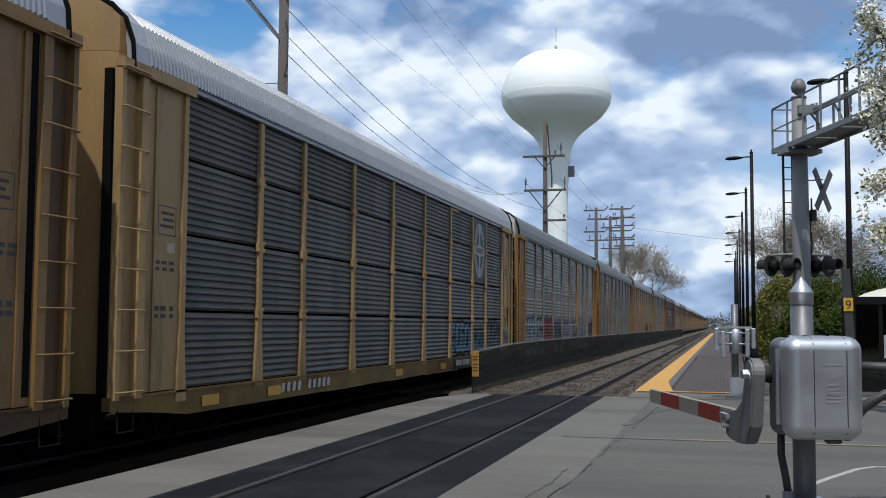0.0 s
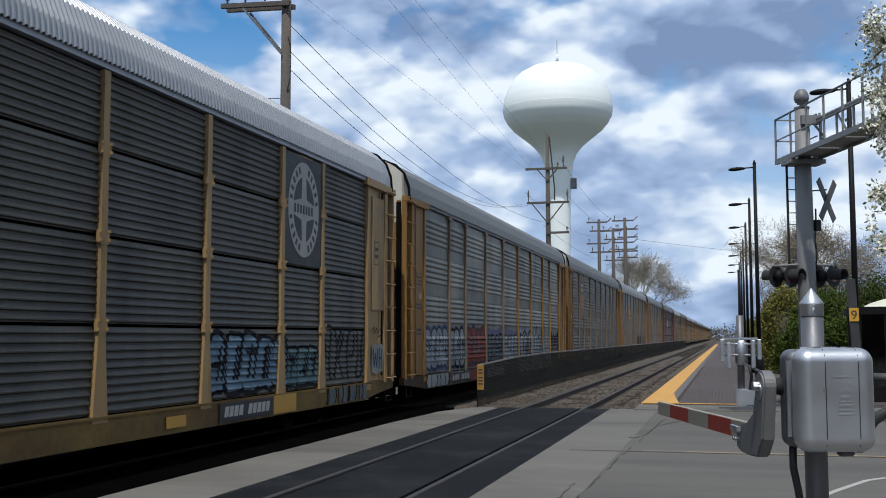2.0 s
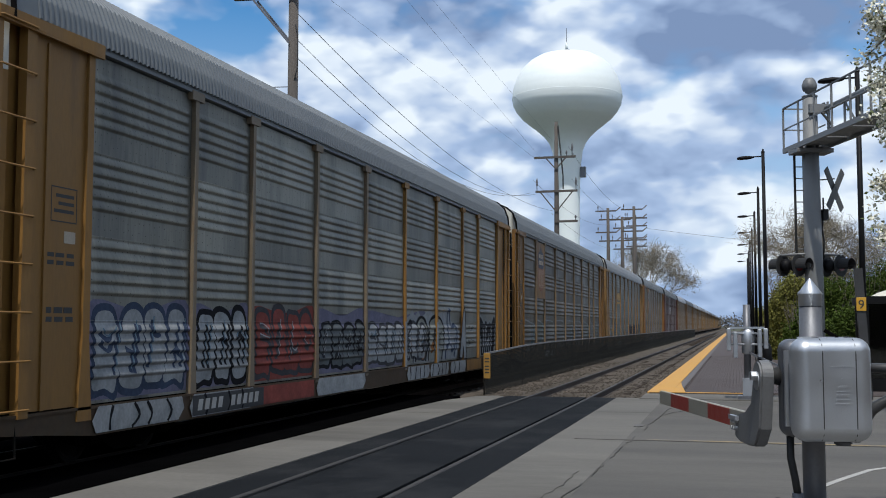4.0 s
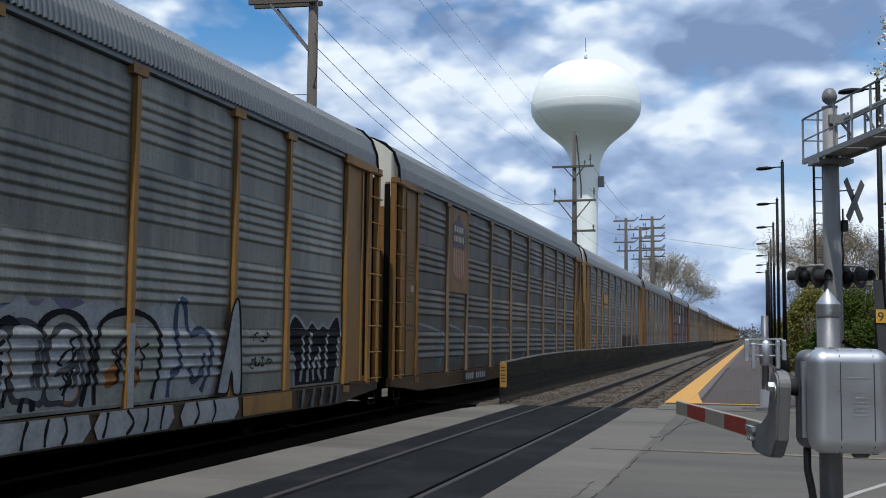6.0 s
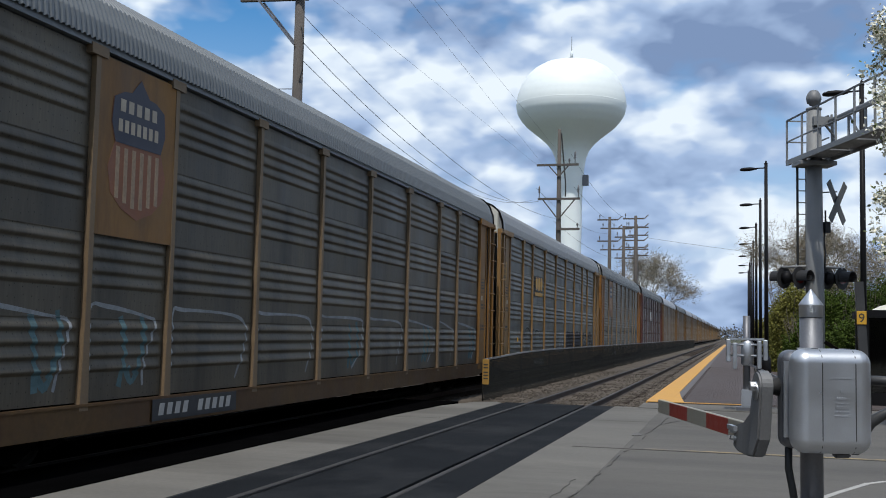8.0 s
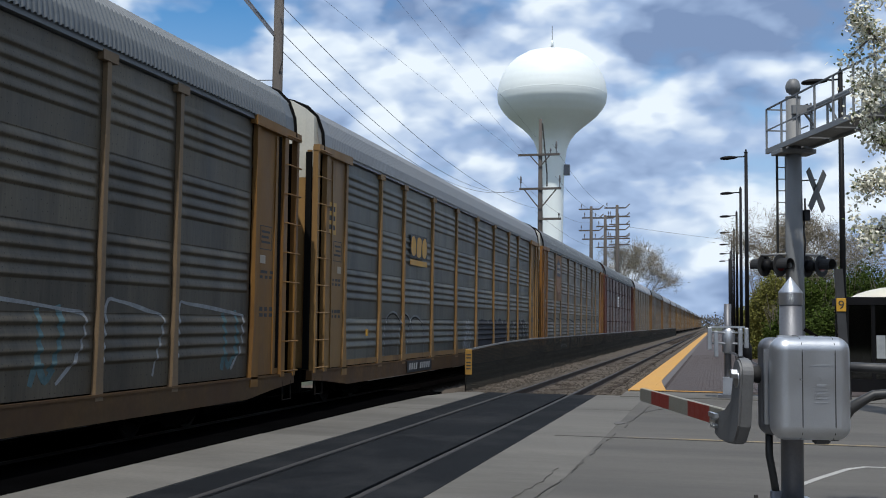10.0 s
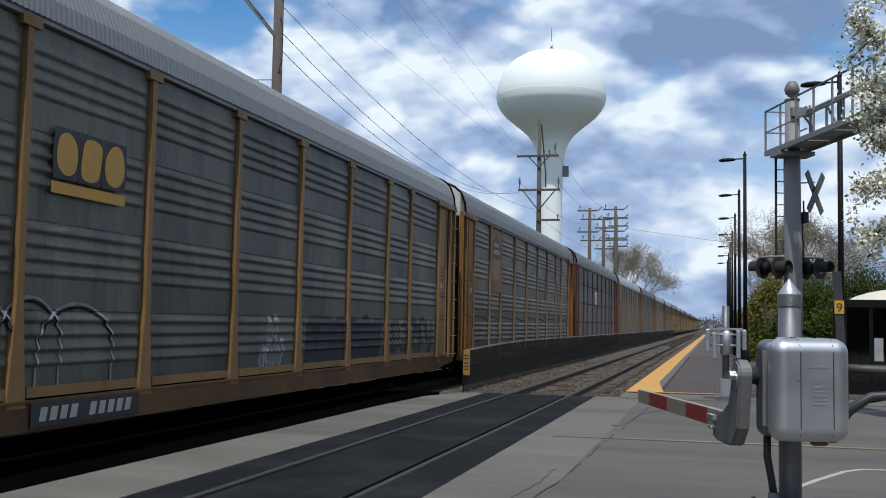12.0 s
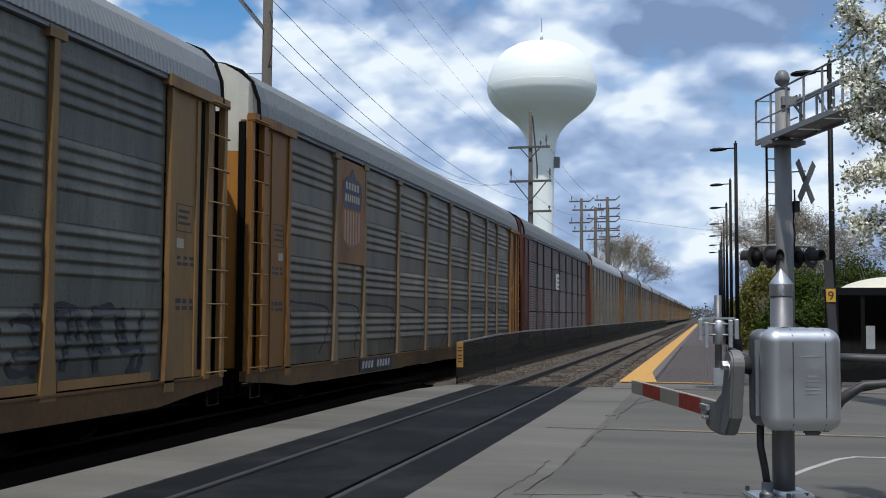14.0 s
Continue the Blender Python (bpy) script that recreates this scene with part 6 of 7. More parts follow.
    tube(bm, [(-0.40, -0.03, 1.455), (-0.36, -0.03, 1.455)], 0.032, 6)
    part("shaft_nut", bm, ALU, bracket)
    bm = bm_new()
    tube(bm, [(-0.366, -0.03, 1.425), (-0.359, -0.03, 1.425)], 0.06, 20)
    part("washer", bm, ALU, bracket)
    for y, z in ((0.46, 1.13), (0.52, 1.13), (0.46, 1.08), (0.52, 1.08)):
        bm = bm_new()
        tube(bm, [(-0.39, y, z), (-0.36, y, z)], 0.016, 6)
        part("bolt", bm, ALU, bracket)
    bm = bm_new()
    box(bm, -0.392, -0.365, 0.40, 0.58, 1.135, 1.165)
    part("clamp", bm, ALU, bracket)
    bm = bm_new()
    lift = lambda y: 1.135 - 0.04 * (y - 0.4) / 3.0
    beam(bm, (-0.315, 0.38, lift(0.38)), (-0.315, 3.40, lift(3.40)), 0.03, 0.125)
    soften(bm, 0.006, 1)
    arm = part("gate_arm", bm, WHITE_SHEET, g, "gate arm with red and white stripes")
    for a, b, m in ((3.40, 2.86, WHITE_SHEET), (2.86, 2.12, RED), (2.12, 1.44, WHITE_SHEET), (1.44, 0.77, RED), (0.77, 0.42, WHITE_SHEET)):
        bm = bm_new()
        beam(bm, (-0.3325, b, lift(b)), (-0.3325, a, lift(a)), 0.004, 0.115)
        part("stripe", bm, m, arm)
    # dark arms of the counterweight side
    bm = bm_new()
    tube(bm, [(0.30, 0.10, 1.505), (0.55, 0.02, 1.50), (2.2, -0.30, 1.455)], [0.03, 0.033, 0.036], 12)
    weight = part("counterweight_arm", bm, BAR_DARK, g, "dark counterweight arm")
    bm = bm_new()
    prism(bm, [(0.06, 1.03), (0.02, 1.30), (-0.02, 1.34), (-0.06, 1.34), (-0.06, 1.30), (-0.01, 1.24), (0.03, 1.03)], 0.27, 0.31)
    tube(bm, [(0.29, 0.05, 1.10), (0.38, 0.02, 1.24), (0.52, -0.02, 1.335), (1.0, -0.12, 1.375), (2.2, -0.32, 1.36)], [0.04, 0.04, 0.028, 0.024, 0.024], 10)
    part("lower_arm", bm, BAR_DARK, weight)
    bm = bm_new()
    tube(bm, [(0.5, 0.0, 1.30), (0.95, -0.10, 1.40), (2.2, -0.30, 1.385)], 0.014, 8)
    part("tie_rod", bm, STEEL, weight)
    bm = bm_new()
    tube(bm, [(-0.165, -0.06, 1.08), (-0.17, -0.075, 0.95), (-0.15, -0.09, 0.82), (-0.135, -0.09, 0.72)], 0.024, 12)
    hose = part("cable_hose", bm, RUBBER, g, "black cable hose")
    bm = bm_new()
    tube(bm, [(-0.135, -0.09, 0.635), (-0.135, -0.09, 0.66), (-0.135, -0.09, 0.665), (-0.135, -0.09, 0.73)], [0.048, 0.048, 0.036, 0.036], 8)
    part("hose_fitting", bm, ALU_DULL, hose)
    setting("gate_foundation", slab(0.22, 0.86, 6.95, 7.55, -0.4, -0.015), CONCRETE, "small concrete foundation under the gate", "foundation")


# ---------------------------------------------------------------- the second gate, at the platform's end
def far_gate():
    g = thing("crossing_gate", "galvanised crossing gate at the end of the platform", "crossing gate", (0.33, 26.75, 0.005))
    bm = bm_new()
    tube(bm, [(0, 0, 0.45), (0, 0, 2.25)], 0.085, 16)
    part("mast", bm, ALU_DULL, g)
    bm = bm_new()
    box(bm, -0.12, 0.12, -0.12, 0.12, 0.08, 0.5)
    box(bm, 0.10, 0.34, -0.14, 0.14, 0.12, 0.46)
    soften(bm, 0.02)
    part("junction_base", bm, ALU, g)
    bm = bm_new()
    box(bm, -0.24, 0.44, -0.24, 0.24, 0.0, 0.08)
    part("base_plate", bm, ALU_DULL, g)
    bm = bm_new()
    tube(bm, [(0.02, 0, 1.06), (0.02, 0, 1.10), (0.02, 0, 1.60), (0.02, 0, 1.66)], [0.10, 0.15, 0.15, 0.11], 16)
    part("mechanism_box", bm, ALU, g, "galvanised mechanism box")
    for x, z0, z1 in ((-0.42, 1.15, 1.68), (-0.27, 0.98, 1.60), (0.29, 1.0, 1.66), (0.43, 1.2, 1.68)):
        bm = bm_new()
        box(bm, x - 0.05, x + 0.05, -0.30, 0.14, z0, z1)
        soften(bm, 0.015, 1)
        part("side_plate", bm, ALU, g)
    for z in (1.30, 1.56):
        bm = bm_new()
        tube(bm, [(-0.46, -0.10, z), (0.46, -0.10, z)], 0.025, 8)
        part("cross_bolt", bm, ALU, g)
    bm = bm_new()
    box(bm, -0.42, 0.40, -0.1, 0.1, 1.67, 1.72)
    part("top_plate", bm, ALU, g)
    bm = bm_new()
    beam(bm, (0.05, -0.15, 1.10), (0.75, -0.4, 0.78), 0.05, 0.05)
    part("push_rod", bm, ALU_DULL, g)
    bm = bm_new()
    tube(bm, [(0.19, -0.05, 1.05), (0.24, -0.08, 0.8), (0.20, -0.05, 0.48)], 0.035, 8)
    part("cable_hose", bm, RUBBER, g)


# ---------------------------------------------------------------- cantilever over the road
def cantilever():
    c = thing("signal_cantilever", "galvanised signal cantilever with a walkway over the road", "signal mast", (1.87, 26.46, 0.0), 198.9)
    bm = bm_new()
    tube(bm, [(0, 0, 0), (0, 0, 3), (0, 0, 7.15)], [0.225, 0.21, 0.165], 24)
    part("mast", bm, GALV, c, "tapered galvanised mast")
    bm = bm_new()
    tube(bm, [(0, 0, 7.15), (0, 0, 7.19)], 0.18, 20)
    part("mast_cap", bm, GALV, c)
    bell = bm_new()
    lathe(bell, [(0.05, 7.19), (0.05, 7.24), (0.10, 7.26), (0.11, 7.29), (0.15, 7.31), (0.175, 7.39), (0.175, 7.45), (0.14, 7.55), (0.09, 7.61), (0.01, 7.62)], n=20)
    part("bell", bell, CAST_DARK, c, "round grey crossing bell")
    L = 7.6
    for x in (-0.36, 0.36):
        bm = bm_new()
        beam(bm, (x, -0.75, 5.98), (x, L, 5.98), 0.07, 0.12)
        part("walkway_beam", bm, GALV, c)
        bm = bm_new()
        beam(bm, (x, -0.75, 7.02), (x, 0.0 if x < 0 else L, 7.02), 0.035, 0.035)
        part("handrail", bm, BAR_DARK, c, "thin handrail")
        bm = bm_new()
        beam(bm, (x, -0.75, 6.50), (x, 0.0 if x < 0 else L, 6.50), 0.028, 0.028)
        part("mid_rail", bm, GALV, c)
        for k in range(10):
            y = -0.75 + 0.92 * k
            if x < 0 and k > 1:
                break
            bm = bm_new()
            beam(bm, (x, y, 5.98), (x, y, 7.02), 0.04, 0.04, (1, 0, 0))
            part("rail_post", bm, GALV, c)
    for z in (6.50, 7.02):
        bm = bm_new()
        beam(bm, (-0.36, -0.75, z), (0.36, -0.75, z), 0.03, 0.03)
        part("end_rail", bm, GALV, c)
    bm = bm_new()
    tube(bm, [(-0.30, 0.1, 6.84), (-0.30, L, 6.84)], 0.065, 12)
    part("main_tube", bm, GALV, c, "round upper chord")
    for k in range(9):
        y = 0.35 + 0.85 * k
        bm = bm_new()
        beam(bm, (-0.30, y, 5.98), (-0.30, y, 6.84), 0.04, 0.045, (1, 0, 0))
        part("truss_post", bm, GALV, c)
        if k % 2:
            bm = bm_new()
            beam(bm, (-0.30, y, 6.82), (-0.30, y + 0.8, 6.0), 0.035, 0.035, (1, 0, 0))
            part("truss_diagonal", bm, GALV, c)
    bm = bm_new()
    y = -0.7
    while y < L:
        box(bm, -0.32, 0.32, y, y + 0.096, 5.99, 6.02)
        y += 0.11 if (y % 1.3) < 1.05 else 0.24
    tagged(part("grating", bm, GALV, c, "open steel grating"), kind="stuff")
    bm = bm_new()
    box(bm, -0.44, 0.44, -0.28, 0.28, 5.80, 5.90)
    soften(bm, 0.01, 1)
    part("clamp_plate", bm, GALV, c)
    bm = bm_new()
    box(bm, -0.38, 0.10, 0.12, 0.24, 6.74, 6.95)
    part("chord_bracket", bm, GALV, c)
    bm = bm_new()
    tube(bm, [(-0.2, 0.2, 6.75), (-0.3, 0.5, 6.4), (-0.32, 0.35, 6.05)], 0.03, 6)
    part("cable", bm, RUBBER, c)
    # ladder up the side away from the road
    for x in (0.32, 0.10):
        bm = bm_new()
        beam(bm, (x, -0.22, 2.9), (x, -0.22, 6.0), 0.03, 0.05, (1, 0, 0))
        part("ladder_stile", bm, BLACK_MATT if x > 0.3 else GALV, c)
    for k in range(11):
        bm = bm_new()
        tube(bm, [(0.32, -0.22, 3.0 + 0.28 * k), (0.10, -0.22, 3.0 + 0.28 * k)], 0.014, 6)
        part("ladder_rung", bm, GALV, c)
    bm = bm_new()
    box(bm, -0.32, -0.20, 0.0, 0.16, 4.22, 4.48)
    part("control_box", bm, BLACK_MATT, c)
    bm = bm_new()
    tube(bm, [(-0.23, 0.08, 4.75), (-0.23, 0.08, 4.4), (-0.19, 0.08, 4.0), (-0.24, 0.06, 3.7), (-0.2, 0.06, 3.3)], 0.022, 8)
    part("conduit", bm, RUBBER, c)
    # crossbuck, side on to the platform
    x, y, z = 1.87 + 0.52, 26.62, 4.96
    cb = thing("crossbuck", "white crossbuck sign seen from its side", "sign", (x, y, z), -33)
    for s in (-1, 1):
        bm = bm_new()
        beam(bm, (0.02 * s, -0.36, -0.46 * s), (0.02 * s, 0.36, 0.46 * s), 0.19, 0.02, (1, 0, 0))
        part("blade", bm, surface_sign, cb)
    bm = bm_new()
    beam(bm, (0, 0, 0.25), (-0.42, -0.1, 0.25), 0.03, 0.03)
    part("bracket", bm, GALV, cb)
    # flashing lights in two pairs
    for xg, yg, way in ((1.18, 26.35, -1), (1.52, 26.30, 1), (2.16, 26.62, -1), (2.48, 26.66, 1)):
        f = thing("flasher", "black round crossing flasher with a hood", "signal lamp", (xg, yg, 3.16), -40, group="crossing flashers")
        bm = bm_new()
        tube(bm, [(0, 0, 0), (0.015 * way, 0, 0)], 0.26, 28)
        part("background", bm, BLACK_MATT, f)
        bm = bm_new()
        tube(bm, [(-0.02 * way, 0, 0), (-0.14 * way, 0, 0), (-0.2 * way, 0, 0)], [0.15, 0.14, 0.06], 16)
        part("lamp_body", bm, BLACK, f)
        bm = bm_new()
        tube(bm, [(0.018 * way, 0, 0), (0.03 * way, 0, 0)], 0.14, 20)
        part("lens", bm, LENS, f)
        bm = bm_new()
        n = 14
        for k in range(n):
            a, b = [radians(-30 + 240 * j / n) for j in (k, k + 1)]
            v = [bm.verts.new((d * way, 0.165 * math.cos(t), 0.165 * math.sin(t))) for t in (a, b) for d in (0.016, 0.30)]
            w = [bm.verts.new((d * way, 0.155 * math.cos(t), 0.155 * math.sin(t))) for t in (a, b) for d in (0.016, 0.30)]
            bm.faces.new((v[0], v[1], v[3], v[2])), bm.faces.new((w[0], w[2], w[3], w[1])), bm.faces.new((v[1], w[1], w[3], v[3]))
        bmesh.ops.remove_doubles(bm, verts=bm.verts, dist=1e-4)
        part("hood", bm, BLACK_MATT, f)
    bm = bm_new()
    tube(bm, [(1.1, 26.32, 3.40), (1.87, 26.46, 3.44), (2.5, 26.66, 3.40)], 0.03, 8)
    tagged(part("flasher_crossarm", bm, GALV), "grey pipe crossarm carrying the flashers", "crossarm")


# ---------------------------------------------------------------- platform lamps, signs and shelter
def lamp_post(at, h=8.2, base=True):
    l = thing("street_lamp", "tall black platform lamp post with a single arm", "street lamp", at, group="platform lamps")
    bm = bm_new()
    tube(bm, [(0, 0, 0), (0, 0, h)], [0.085, 0.06], 14)
    part("pole", bm, BLACK, l)
    bm = bm_new()
    tube(bm, [(0, 0, 0), (0, 0, 0.9), (0, 0, 0.95), (0, 0, 1.05)], [0.17, 0.16, 0.13, 0.09], 14)
    part("pole_base", bm, BLACK, l)
    bm = bm_new()
    lathe(bm, [(0.065, h), (0.075, h + 0.03), (0.03, h + 0.06), (0.04, h + 0.10), (0.005, h + 0.15)], n=10)
    part("cap", bm, BLACK, l)
    bm = bm_new()
    tube(bm, [(0, 0, h - 0.14), (-0.35, 0, h - 0.15)], 0.025, 8)
    part("arm", bm, BLACK, l)
    bm = bm_new()
    secs = [(-0.32, 0.04, 0.03), (-0.42, 0.10, 0.06), (-0.6, 0.14, 0.085), (-0.8, 0.15, 0.08), (-0.92, 0.11, 0.05), (-0.95, 0.05, 0.02)]
    rings = [[bm.verts.new((x, w * math.cos(2 * math.pi * k / 12), h - 0.17 - (x + 0.32) * -0.05 + hh * (math.sin(2 * math.pi * k / 12) * (1.0 if math.sin(2 * math.pi * k / 12) > 0 else 0.75)))) for k in range(12)] for x, w, hh in secs]
    for a, b in zip(rings, rings[1:]):
        for k in range(12):
            bm.faces.new((a[k], a[(k + 1) % 12], b[(k + 1) % 12], b[k])).smooth = True
    bm.faces.new(rings[0]), bm.faces.new(rings[-1])
    part("lamp_head", bm, BLACK, l, "flat black lamp head")
    return l


def lamps():
    first = lamp_post((1.19, 41.6, 0.04))
    for k in range(1, 7):
        copy_thing(first, pose(1.21 + 0.02 * k, 41.6 + 11.3 * k, 0.04))
    copy_thing(first, pose(3.18, 28.7, 0.0))


def platform_sign():
    s = thing("marker_post", "dark leaning post with a small yellow number plate", "sign post", (3.06, 27.3, 0.0))
    bm = bm_new()
    beam(bm, (0.02, 0, 0), (-0.14, 0, 3.12), 0.20, 0.12, (0, 1, 0))
    part("post", bm, BAR_DARK, s)
    bm = bm_new()
    box(bm, -0.20, 0.02, -0.085, -0.07, 2.10, 2.42)
    soften(bm, 0.01, 1)
    p = part("number_plate", bm, SIGN_YELLOW, s, "small yellow plate")
    t = bpy.data.curves.new("numeral", "FONT")
    t.body, t.size, t.extrude, t.align_x = "9", 0.30, 0.002, "CENTER"
    o = new("numeral_source", t)
    me = bpy.data.meshes.new_from_object(o)
    bpy.data.objects.remove(o)
    me.transform(Matrix.Translation((-0.09, -0.089, 2.155)) @ Matrix.Rotation(radians(90), 4, "X"))
    part("numeral", me, STENCIL, p)


def shelter():
    s = thing("shelter", "dark-framed platform shelter with a milky domed roof", "shelter", (5.0, 31.2, 0.02))
    for x in (-1.6, -0.95, -0.3, 0.6, 1.6):
        for y in (-1.2, 1.2):
            bm = bm_new()
            box(bm, x - 0.045, x + 0.045, y - 0.045, y + 0.045, 0.0, 2.3)
            part("post", bm, BLACK, s)
    for y in (-1.2, 1.2):
        bm = bm_new()
        box(bm, -1.7, 1.7, y - 0.08, y + 0.08, 2.30, 2.50)
        part("roof_beam", bm, BLACK, s)
        bm = bm_new()
        box(bm, -1.6, 1.6, y - 0.05, y + 0.05, 0.0, 0.35)
        part("kick_panel", bm, BLACK, s)
        for x0, x1 in ((-1.55, -1.0), (-0.9, -0.35), (-0.25, 0.55), (0.65, 1.55)):
            bm = bm_new()
            box(bm, x0, x1, y - 0.006, y + 0.006, 0.36, 2.29)
            part("pane", bm, GLASS_DARK, s, "dark tinted pane")
    for x in (-1.68, 1.68):
        bm = bm_new()
        box(bm, x - 0.06, x + 0.06, -1.12, 1.12, 2.30, 2.50)
        part("roof_beam", bm, BLACK, s)
    bm = bm_new()
    n = 10
    rows = [[bm.verts.new((-1.45 + 2.9 * i / n, -1.15 + 2.3 * j / n, 2.47 + 0.36 * (math.sin(math.pi * i / n) ** 0.7) * (math.sin(math.pi * j / n) ** 0.7))) for i in range(n + 1)] for j in range(n + 1)]
    for j in range(n):
        for i in range(n):
            bm.faces.new((rows[j][i], rows[j][i + 1], rows[j + 1][i + 1], rows[j + 1][i])).smooth = True
    part("dome", bm, SHELTER_ROOF, s, "milky plastic roof dome")
    bm = bm_new()
    box(bm, -0.88, -0.66, -1.225, -1.215, 0.9, 1.5)
    part("notice", bm, POSTER, s, "pale notice")


# ---------------------------------------------------------------- plants
def leaf_quad(bm, c, r, rnd):
    n = Vector((rnd.gauss(0, 1), rnd.gauss(0, 1), rnd.gauss(0, 1) + 0.4)).normalized()
    u = n.orthogonal().normalized()
    w = n.cross(u)
    a = rnd.uniform(0, 6.28)
    u, w = u * math.cos(a) + w * math.sin(a), w * math.cos(a) - u * math.sin(a)
    bm.faces.new([bm.verts.new(c + u * p * r + w * q * r * 0.6) for p, q in ((-1, 0), (0, -1), (1, 0), (0, 1))])


def limbs(bm, rnd, base, way, length, radius, depth, tips, spread=0.55, droop=0.0, rmin=0.0):
    """A limb that forks; the tips are gathered."""
    p, d = Vector(base), Vector(way).normalized()
    pts = [p.copy()]
    for _ in range(3):
        d = (d + Vector((rnd.uniform(-1, 1), rnd.uniform(-1, 1), rnd.uniform(-0.6, 0.8))) * 0.16 + Vector((0, 0, -droop))).normalized()
        p = p + d * length / 3
        pts.append(p.copy())
    tube(bm, pts, [max(rmin, radius * (1 - 0.13 * i)) for i in range(4)], 4 if depth < 3 else 8, False)
    if depth == 0:
        tips.append((p, d))
        return
    tips.append((pts[2], d))
    for _ in range(rnd.choice((2, 3, 3))):
        nd = (d + Vector((rnd.uniform(-1, 1), rnd.uniform(-1, 1), rnd.uniform(-0.35, 0.75))) * spread * 1.5).normalized()
        limbs(bm, rnd, p if rnd.random() < 0.7 else pts[2], nd, length * rnd.uniform(0.6, 0.82), radius * 0.6, depth - 1, tips, spread, droop, rmin)


def tree(at, height, seed, label, leaf, density, leaf_r, depth=5, droop=0.0, twig=TWIG, spread=0.5, scatter=0.5, rmin=0.0):
    rnd = random.Random(seed)
    t = thing("tree", label, "tree", at)
    bm = bm_new()
    tips = []
    trunk = height * 0.28
    tube(bm, [(0, 0, 0), (0.05 * height * rnd.uniform(-1, 1) * 0.3, 0, trunk * 0.6), (0, 0, trunk)], [height * 0.028, height * 0.022, height * 0.018], 9)
    for k in range(4):
        a = k * 1.57 + rnd.uniform(-0.5, 0.5)
        limbs(bm, rnd, (0, 0, trunk * rnd.uniform(0.75, 1.0)), (math.cos(a) * 0.6, math.sin(a) * 0.6, 1.0), height * 0.24, height * 0.011, depth, tips, spread, droop, rmin)
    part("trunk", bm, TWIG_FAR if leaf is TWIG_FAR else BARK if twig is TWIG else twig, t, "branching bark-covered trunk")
    bm = bm_new()
    for p, d in tips:
        for _ in range(density if leaf in (TWIG, TWIG_FAR) else 0):
            # fine hanging twigs
            a = p + Vector((rnd.gauss(0, scatter), rnd.gauss(0, scatter), rnd.gauss(0, scatter * 0.8)))
            w = (d * 0.7 + Vector((rnd.gauss(0, 0.5), rnd.gauss(0, 0.5), rnd.gauss(0, 0.5) - droop * 5))).normalized() * leaf_r * rnd.uniform(4, 9)
            s = w.cross(Vector((rnd.gauss(0, 1), rnd.gauss(0, 1), rnd.gauss(0, 1)))).normalized() * leaf_r * 0.22
            bm.faces.new([bm.verts.new(v) for v in (a - s, a + s, a + w)])
        for _ in range(0 if leaf in (TWIG, TWIG_FAR) else density):
            c = p + Vector((rnd.gauss(0, scatter), rnd.gauss(0, scatter), rnd.gauss(0, scatter) - droop * rnd.uniform(0, 2)))
            leaf_quad(bm, c, leaf_r * rnd.uniform(0.6, 1.3), rnd)
    part("crown", bm, leaf, t, "loose crown of small leaves and buds")
    return t


def shrub(at, size, height, seed, leaf, label, n=3400, r=0.07):
    rnd = random.Random(seed)
    t = thing("shrub", label, "shrub", at, group="station shrubs")
    bm = bm_new()
    tips = []
    for k in range(16):
        x, y = rnd.uniform(-size, size) * 0.8, rnd.uniform(-size, size) * 0.6
        h = height * rnd.uniform(0.65, 1.1)
        top = Vector((x * 1.25 + rnd.uniform(-0.3, 0.3), y * 1.2, h))
        tube(bm, [(x * 0.5, y * 0.5, 0), (x * 0.9, y * 0.9, h * 0.5), top], [0.05, 0.035, 0.008], 5, False)
        for _ in range(3):
            s = rnd.uniform(0.4, 0.9)
            q = Vector((x * (0.5 + 0.7 * s), y * (0.5 + 0.7 * s), h * s))
            tube(bm, [q, q + Vector((rnd.uniform(-0.5, 0.5), rnd.uniform(-0.4, 0.4), rnd.uniform(0.3, 0.9)))], [0.018, 0.005], 4, False)
    part("stem", bm, TWIG, t, "many thin upright stems")
    bm = bm_new()
    for _ in range(n):
        x, y = rnd.uniform(-1, 1), rnd.uniform(-1, 1)
        z = height * (1 - rnd.random() ** 1.3 * 0.98) * (1.0 - 0.35 * abs(x) ** 2) * rnd.uniform(0.8, 1.0)
        z += 0.25 * math.sin(x * 9 + seed) * z / height
        c = Vector((x * size, y * size * 0.7, max(0.05, z)))
        for _ in range(5):
            leaf_quad(bm, c + Vector((rnd.gauss(0, 0.14), rnd.gauss(0, 0.14), rnd.gauss(0, 0.14))), r * rnd.uniform(0.5, 1.2), rnd)
    for _ in range(420):
        # larger dark clumps inside
        x, y = rnd.uniform(-0.85, 0.85), rnd.uniform(-0.8, 0.8)
        leaf_quad(bm, Vector((x * size, y * size * 0.6, height * rnd.uniform(0.06, 0.82) * (1 - 0.3 * x * x))), 0.22 * rnd.uniform(0.7, 1.2), rnd)
    tagged(part("foliage", bm, leaf, t, "small spring leaves"), kind="stuff")


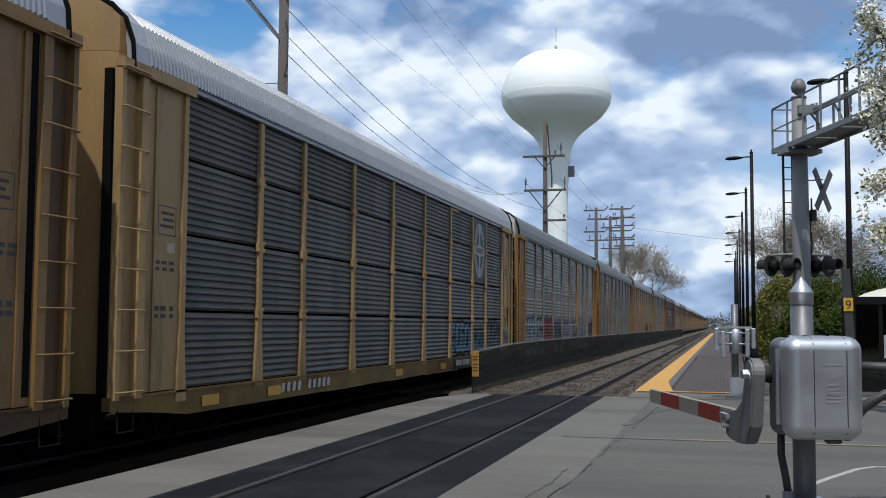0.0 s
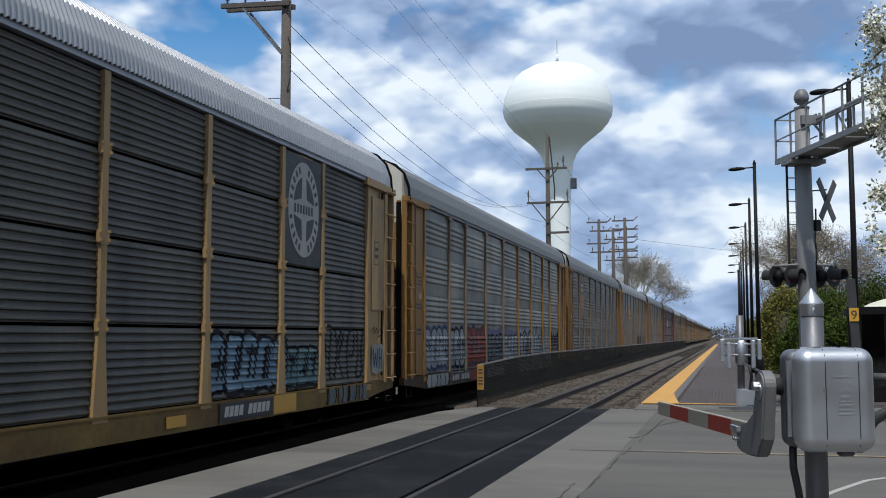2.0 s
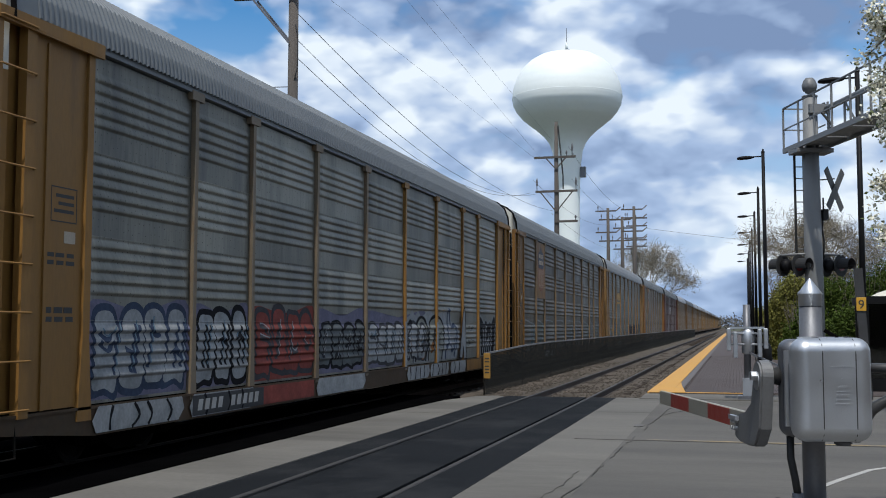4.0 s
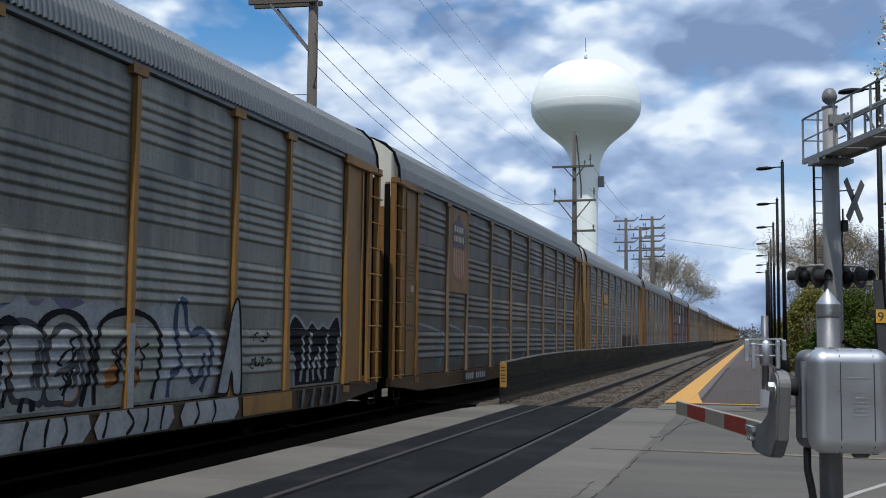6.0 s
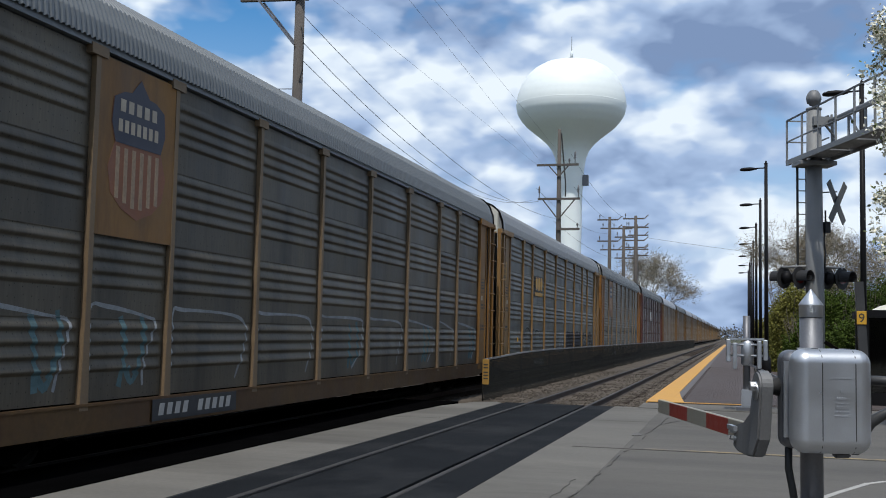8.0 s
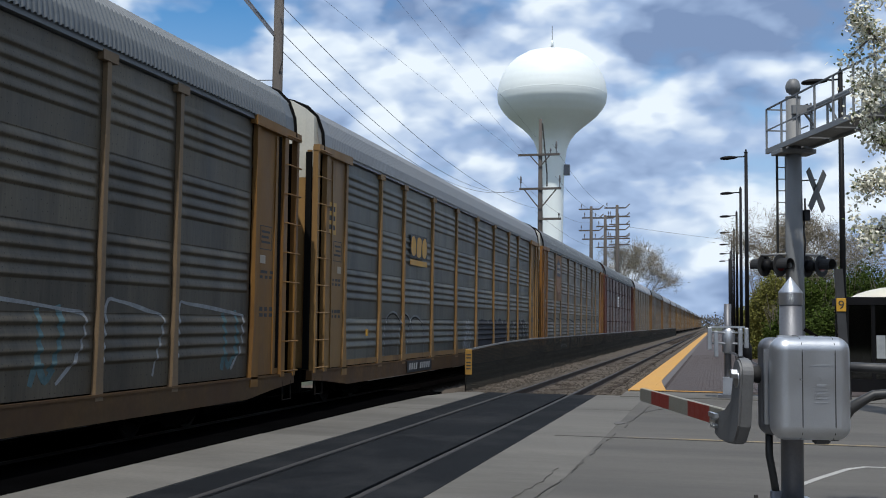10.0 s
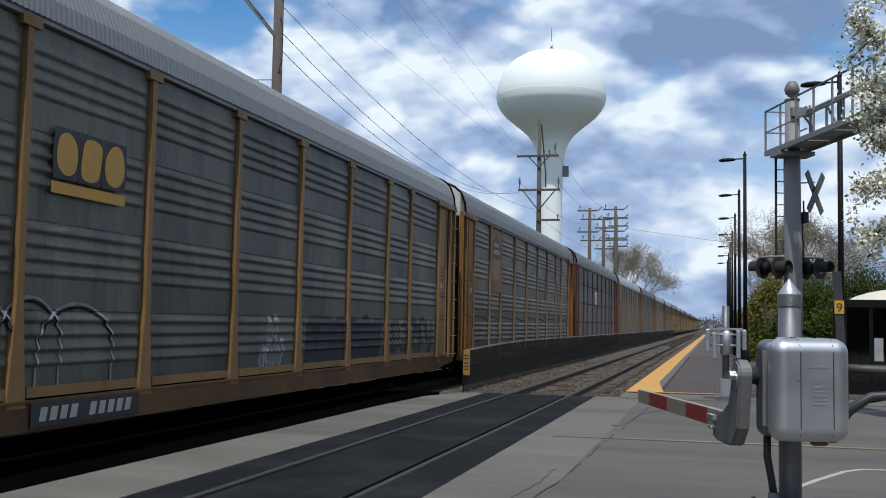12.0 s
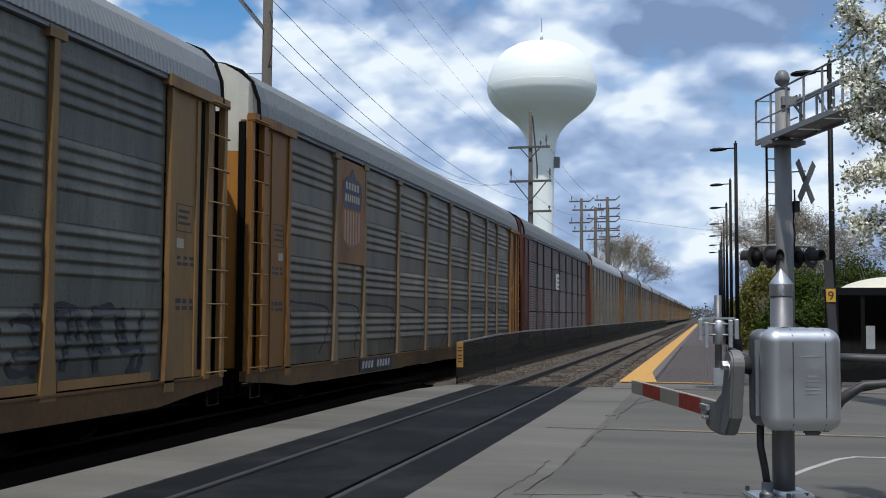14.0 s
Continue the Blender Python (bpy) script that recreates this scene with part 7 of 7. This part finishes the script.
def blossom_tree():
    rnd = random.Random(5)
    t = thing("blossom_tree", "pear tree in cream-white blossom with fresh leaves", "tree", (3.3, 9.3, -0.1))
    bm = bm_new()
    tips = []
    tube(bm, [(0, 0, 0), (0.05, 0.02, 1.0), (0, 0, 2.0)], [0.14, 0.12, 0.10], 10)
    ends = []
    for k in range(4):
        a = 2 * math.pi * k / 9 - 1.0
        ends.append(((0, 0, 1.9), (1.9 * math.cos(a), 1.9 * math.sin(a), 3.0 + 1.6 * rnd.random())))
    for z1, x1, y1 in ((4.15, -2.02, -0.35), (3.75, -1.93, -0.2), (3.35, -1.98, -0.1), (3.0, -1.95, -0.4), (2.62, -2.0, -0.25), (4.5, -1.7, 0.1), (2.35, -1.75, -0.3)):
        ends.append(((0, 0, rnd.uniform(1.7, 2.2)), (x1, y1, z1)))
    for a, b in ends:
        a, b = Vector(a), Vector(b)
        mid = a.lerp(b, 0.5) + Vector((0, 0, 0.25))
        pts = []
        for s in range(9):
            u = s / 8
            pts.append(a * (1 - u) ** 2 + mid * 2 * u * (1 - u) + b * u * u)
        tube(bm, pts, [0.05 * (1 - u / 8 * 0.85) for u in range(9)], 6, False)
        for s in range(3, 9):
            for _ in range(7 if pts[s].x < -1.2 else 2):
                d = Vector((rnd.uniform(-0.5, 0.5), rnd.uniform(-0.5, 0.5), rnd.uniform(-0.35, 0.5))) * 0.55
                if pts[s].x < -1.5:
                    d.x = max(d.x, -0.08 - 0.14 * rnd.random())
                tube(bm, [pts[s], pts[s] + d], [0.01, 0.003], 4, False)
                for u in (0.35, 0.6, 0.8, 1.0):
                    tips.append(pts[s] + d * u + Vector((rnd.gauss(0, 0.03), rnd.gauss(0, 0.03), rnd.gauss(0, 0.03))))
    part("trunk", bm, BARK, t, "slender branching trunk")
    petals, leaves = bm_new(), bm_new()
    for c in tips:
        for _ in range(30):
            leaf_quad(petals, c + Vector((rnd.gauss(0, 0.042), rnd.gauss(0, 0.042), rnd.gauss(0, 0.042))), rnd.uniform(0.013, 0.025), rnd)
        for _ in range(6):
            leaf_quad(leaves, c + Vector((rnd.gauss(0, 0.055), rnd.gauss(0, 0.055), rnd.gauss(0, 0.05))), rnd.uniform(0.010, 0.024), rnd)
    part("blossom", petals, BLOSSOM, t, "clusters of cream-white blossom")
    part("foliage", leaves, LEAF_FRESH, t, "fresh green leaves")
    return t


def plants():
    tree((4.4, 63, -0.42), 9.6, 3, "bare willow-like tree with fine budding twigs", TWIG, 34, 0.05, 5, 0.07, spread=0.56, scatter=0.26, rmin=0.010)
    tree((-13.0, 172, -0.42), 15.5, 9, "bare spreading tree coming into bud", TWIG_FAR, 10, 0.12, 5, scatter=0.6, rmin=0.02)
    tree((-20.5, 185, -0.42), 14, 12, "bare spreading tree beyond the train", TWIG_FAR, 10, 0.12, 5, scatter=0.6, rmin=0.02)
    for k, (x, y, s, h, leaf) in enumerate(((2.9, 57, 1.1, 4.6, LEAF_YELLOW), (4.6, 56, 1.5, 4.3, LEAF), (6.6, 57, 1.6, 4.7, LEAF_DARK), (8.6, 55, 1.7, 4.2, LEAF), (10.8, 56, 1.8, 4.9, LEAF_DARK), (3.6, 70, 1.6, 4.8, LEAF_YELLOW),
                                            (5.6, 50, 1.5, 3.1, LEAF_DARK), (8.0, 49, 1.6, 3.2, LEAF_DARK), (10.5, 48, 1.7, 3.4, LEAF), (3.4, 52, 1.1, 2.6, LEAF), (13.4, 54, 2, 5, LEAF), (5.2, 62, 1.7, 5.0, LEAF_DARK), (8.2, 63, 1.8, 5.4, LEAF))):
        shrub((x, y, -0.42), s, h + 0.4, 40 + k, leaf, "dense upright spring shrub beside the platform")
    for k, (x, y) in enumerate(((5.0, 105), (4.0, 130), (5.5, 160), (4.2, 200), (6.0, 245))):
        shrub((x, y, -0.42), 2.4, 4.6 + 0.3 * k, 70 + k, LEAF_YELLOW, "yellow-green shrub far along the platform", 900, 0.12)
    # distant woods: a ragged belt of bare crowns
    rnd = random.Random(77)
    bm = bm_new()
    for k in range(260):
        x, y = rnd.choice((rnd.uniform(-260, -40), rnd.uniform(-60, 240))), rnd.uniform(480, 700)
        h = rnd.uniform(4, 9)
        for _ in range(70):
            c = Vector((x + rnd.gauss(0, 4), y + rnd.gauss(0, 3), -0.4 + h * rnd.random() ** 0.7))
            leaf_quad(bm, c, rnd.uniform(0.3, 0.75), rnd)
    tagged(part("far_woods", bm, FAR_TREES), "ragged belt of bare distant woods", "woods", kind="stuff")


LEAF_FRESH = surface("fresh pear leaves", (0.11, 0.14, 0.04), 0.6, var=0.3, scale=5, bump=0)
surface_sign = surface("sign back", (0.075, 0.075, 0.072), 0.6, var=0.1, scale=5)
fence()
water_tower()
utility_poles()
near_gate()
far_gate()
cantilever()
lamps()
platform_sign()
shelter()
plants()
blossom_tree()


motions()
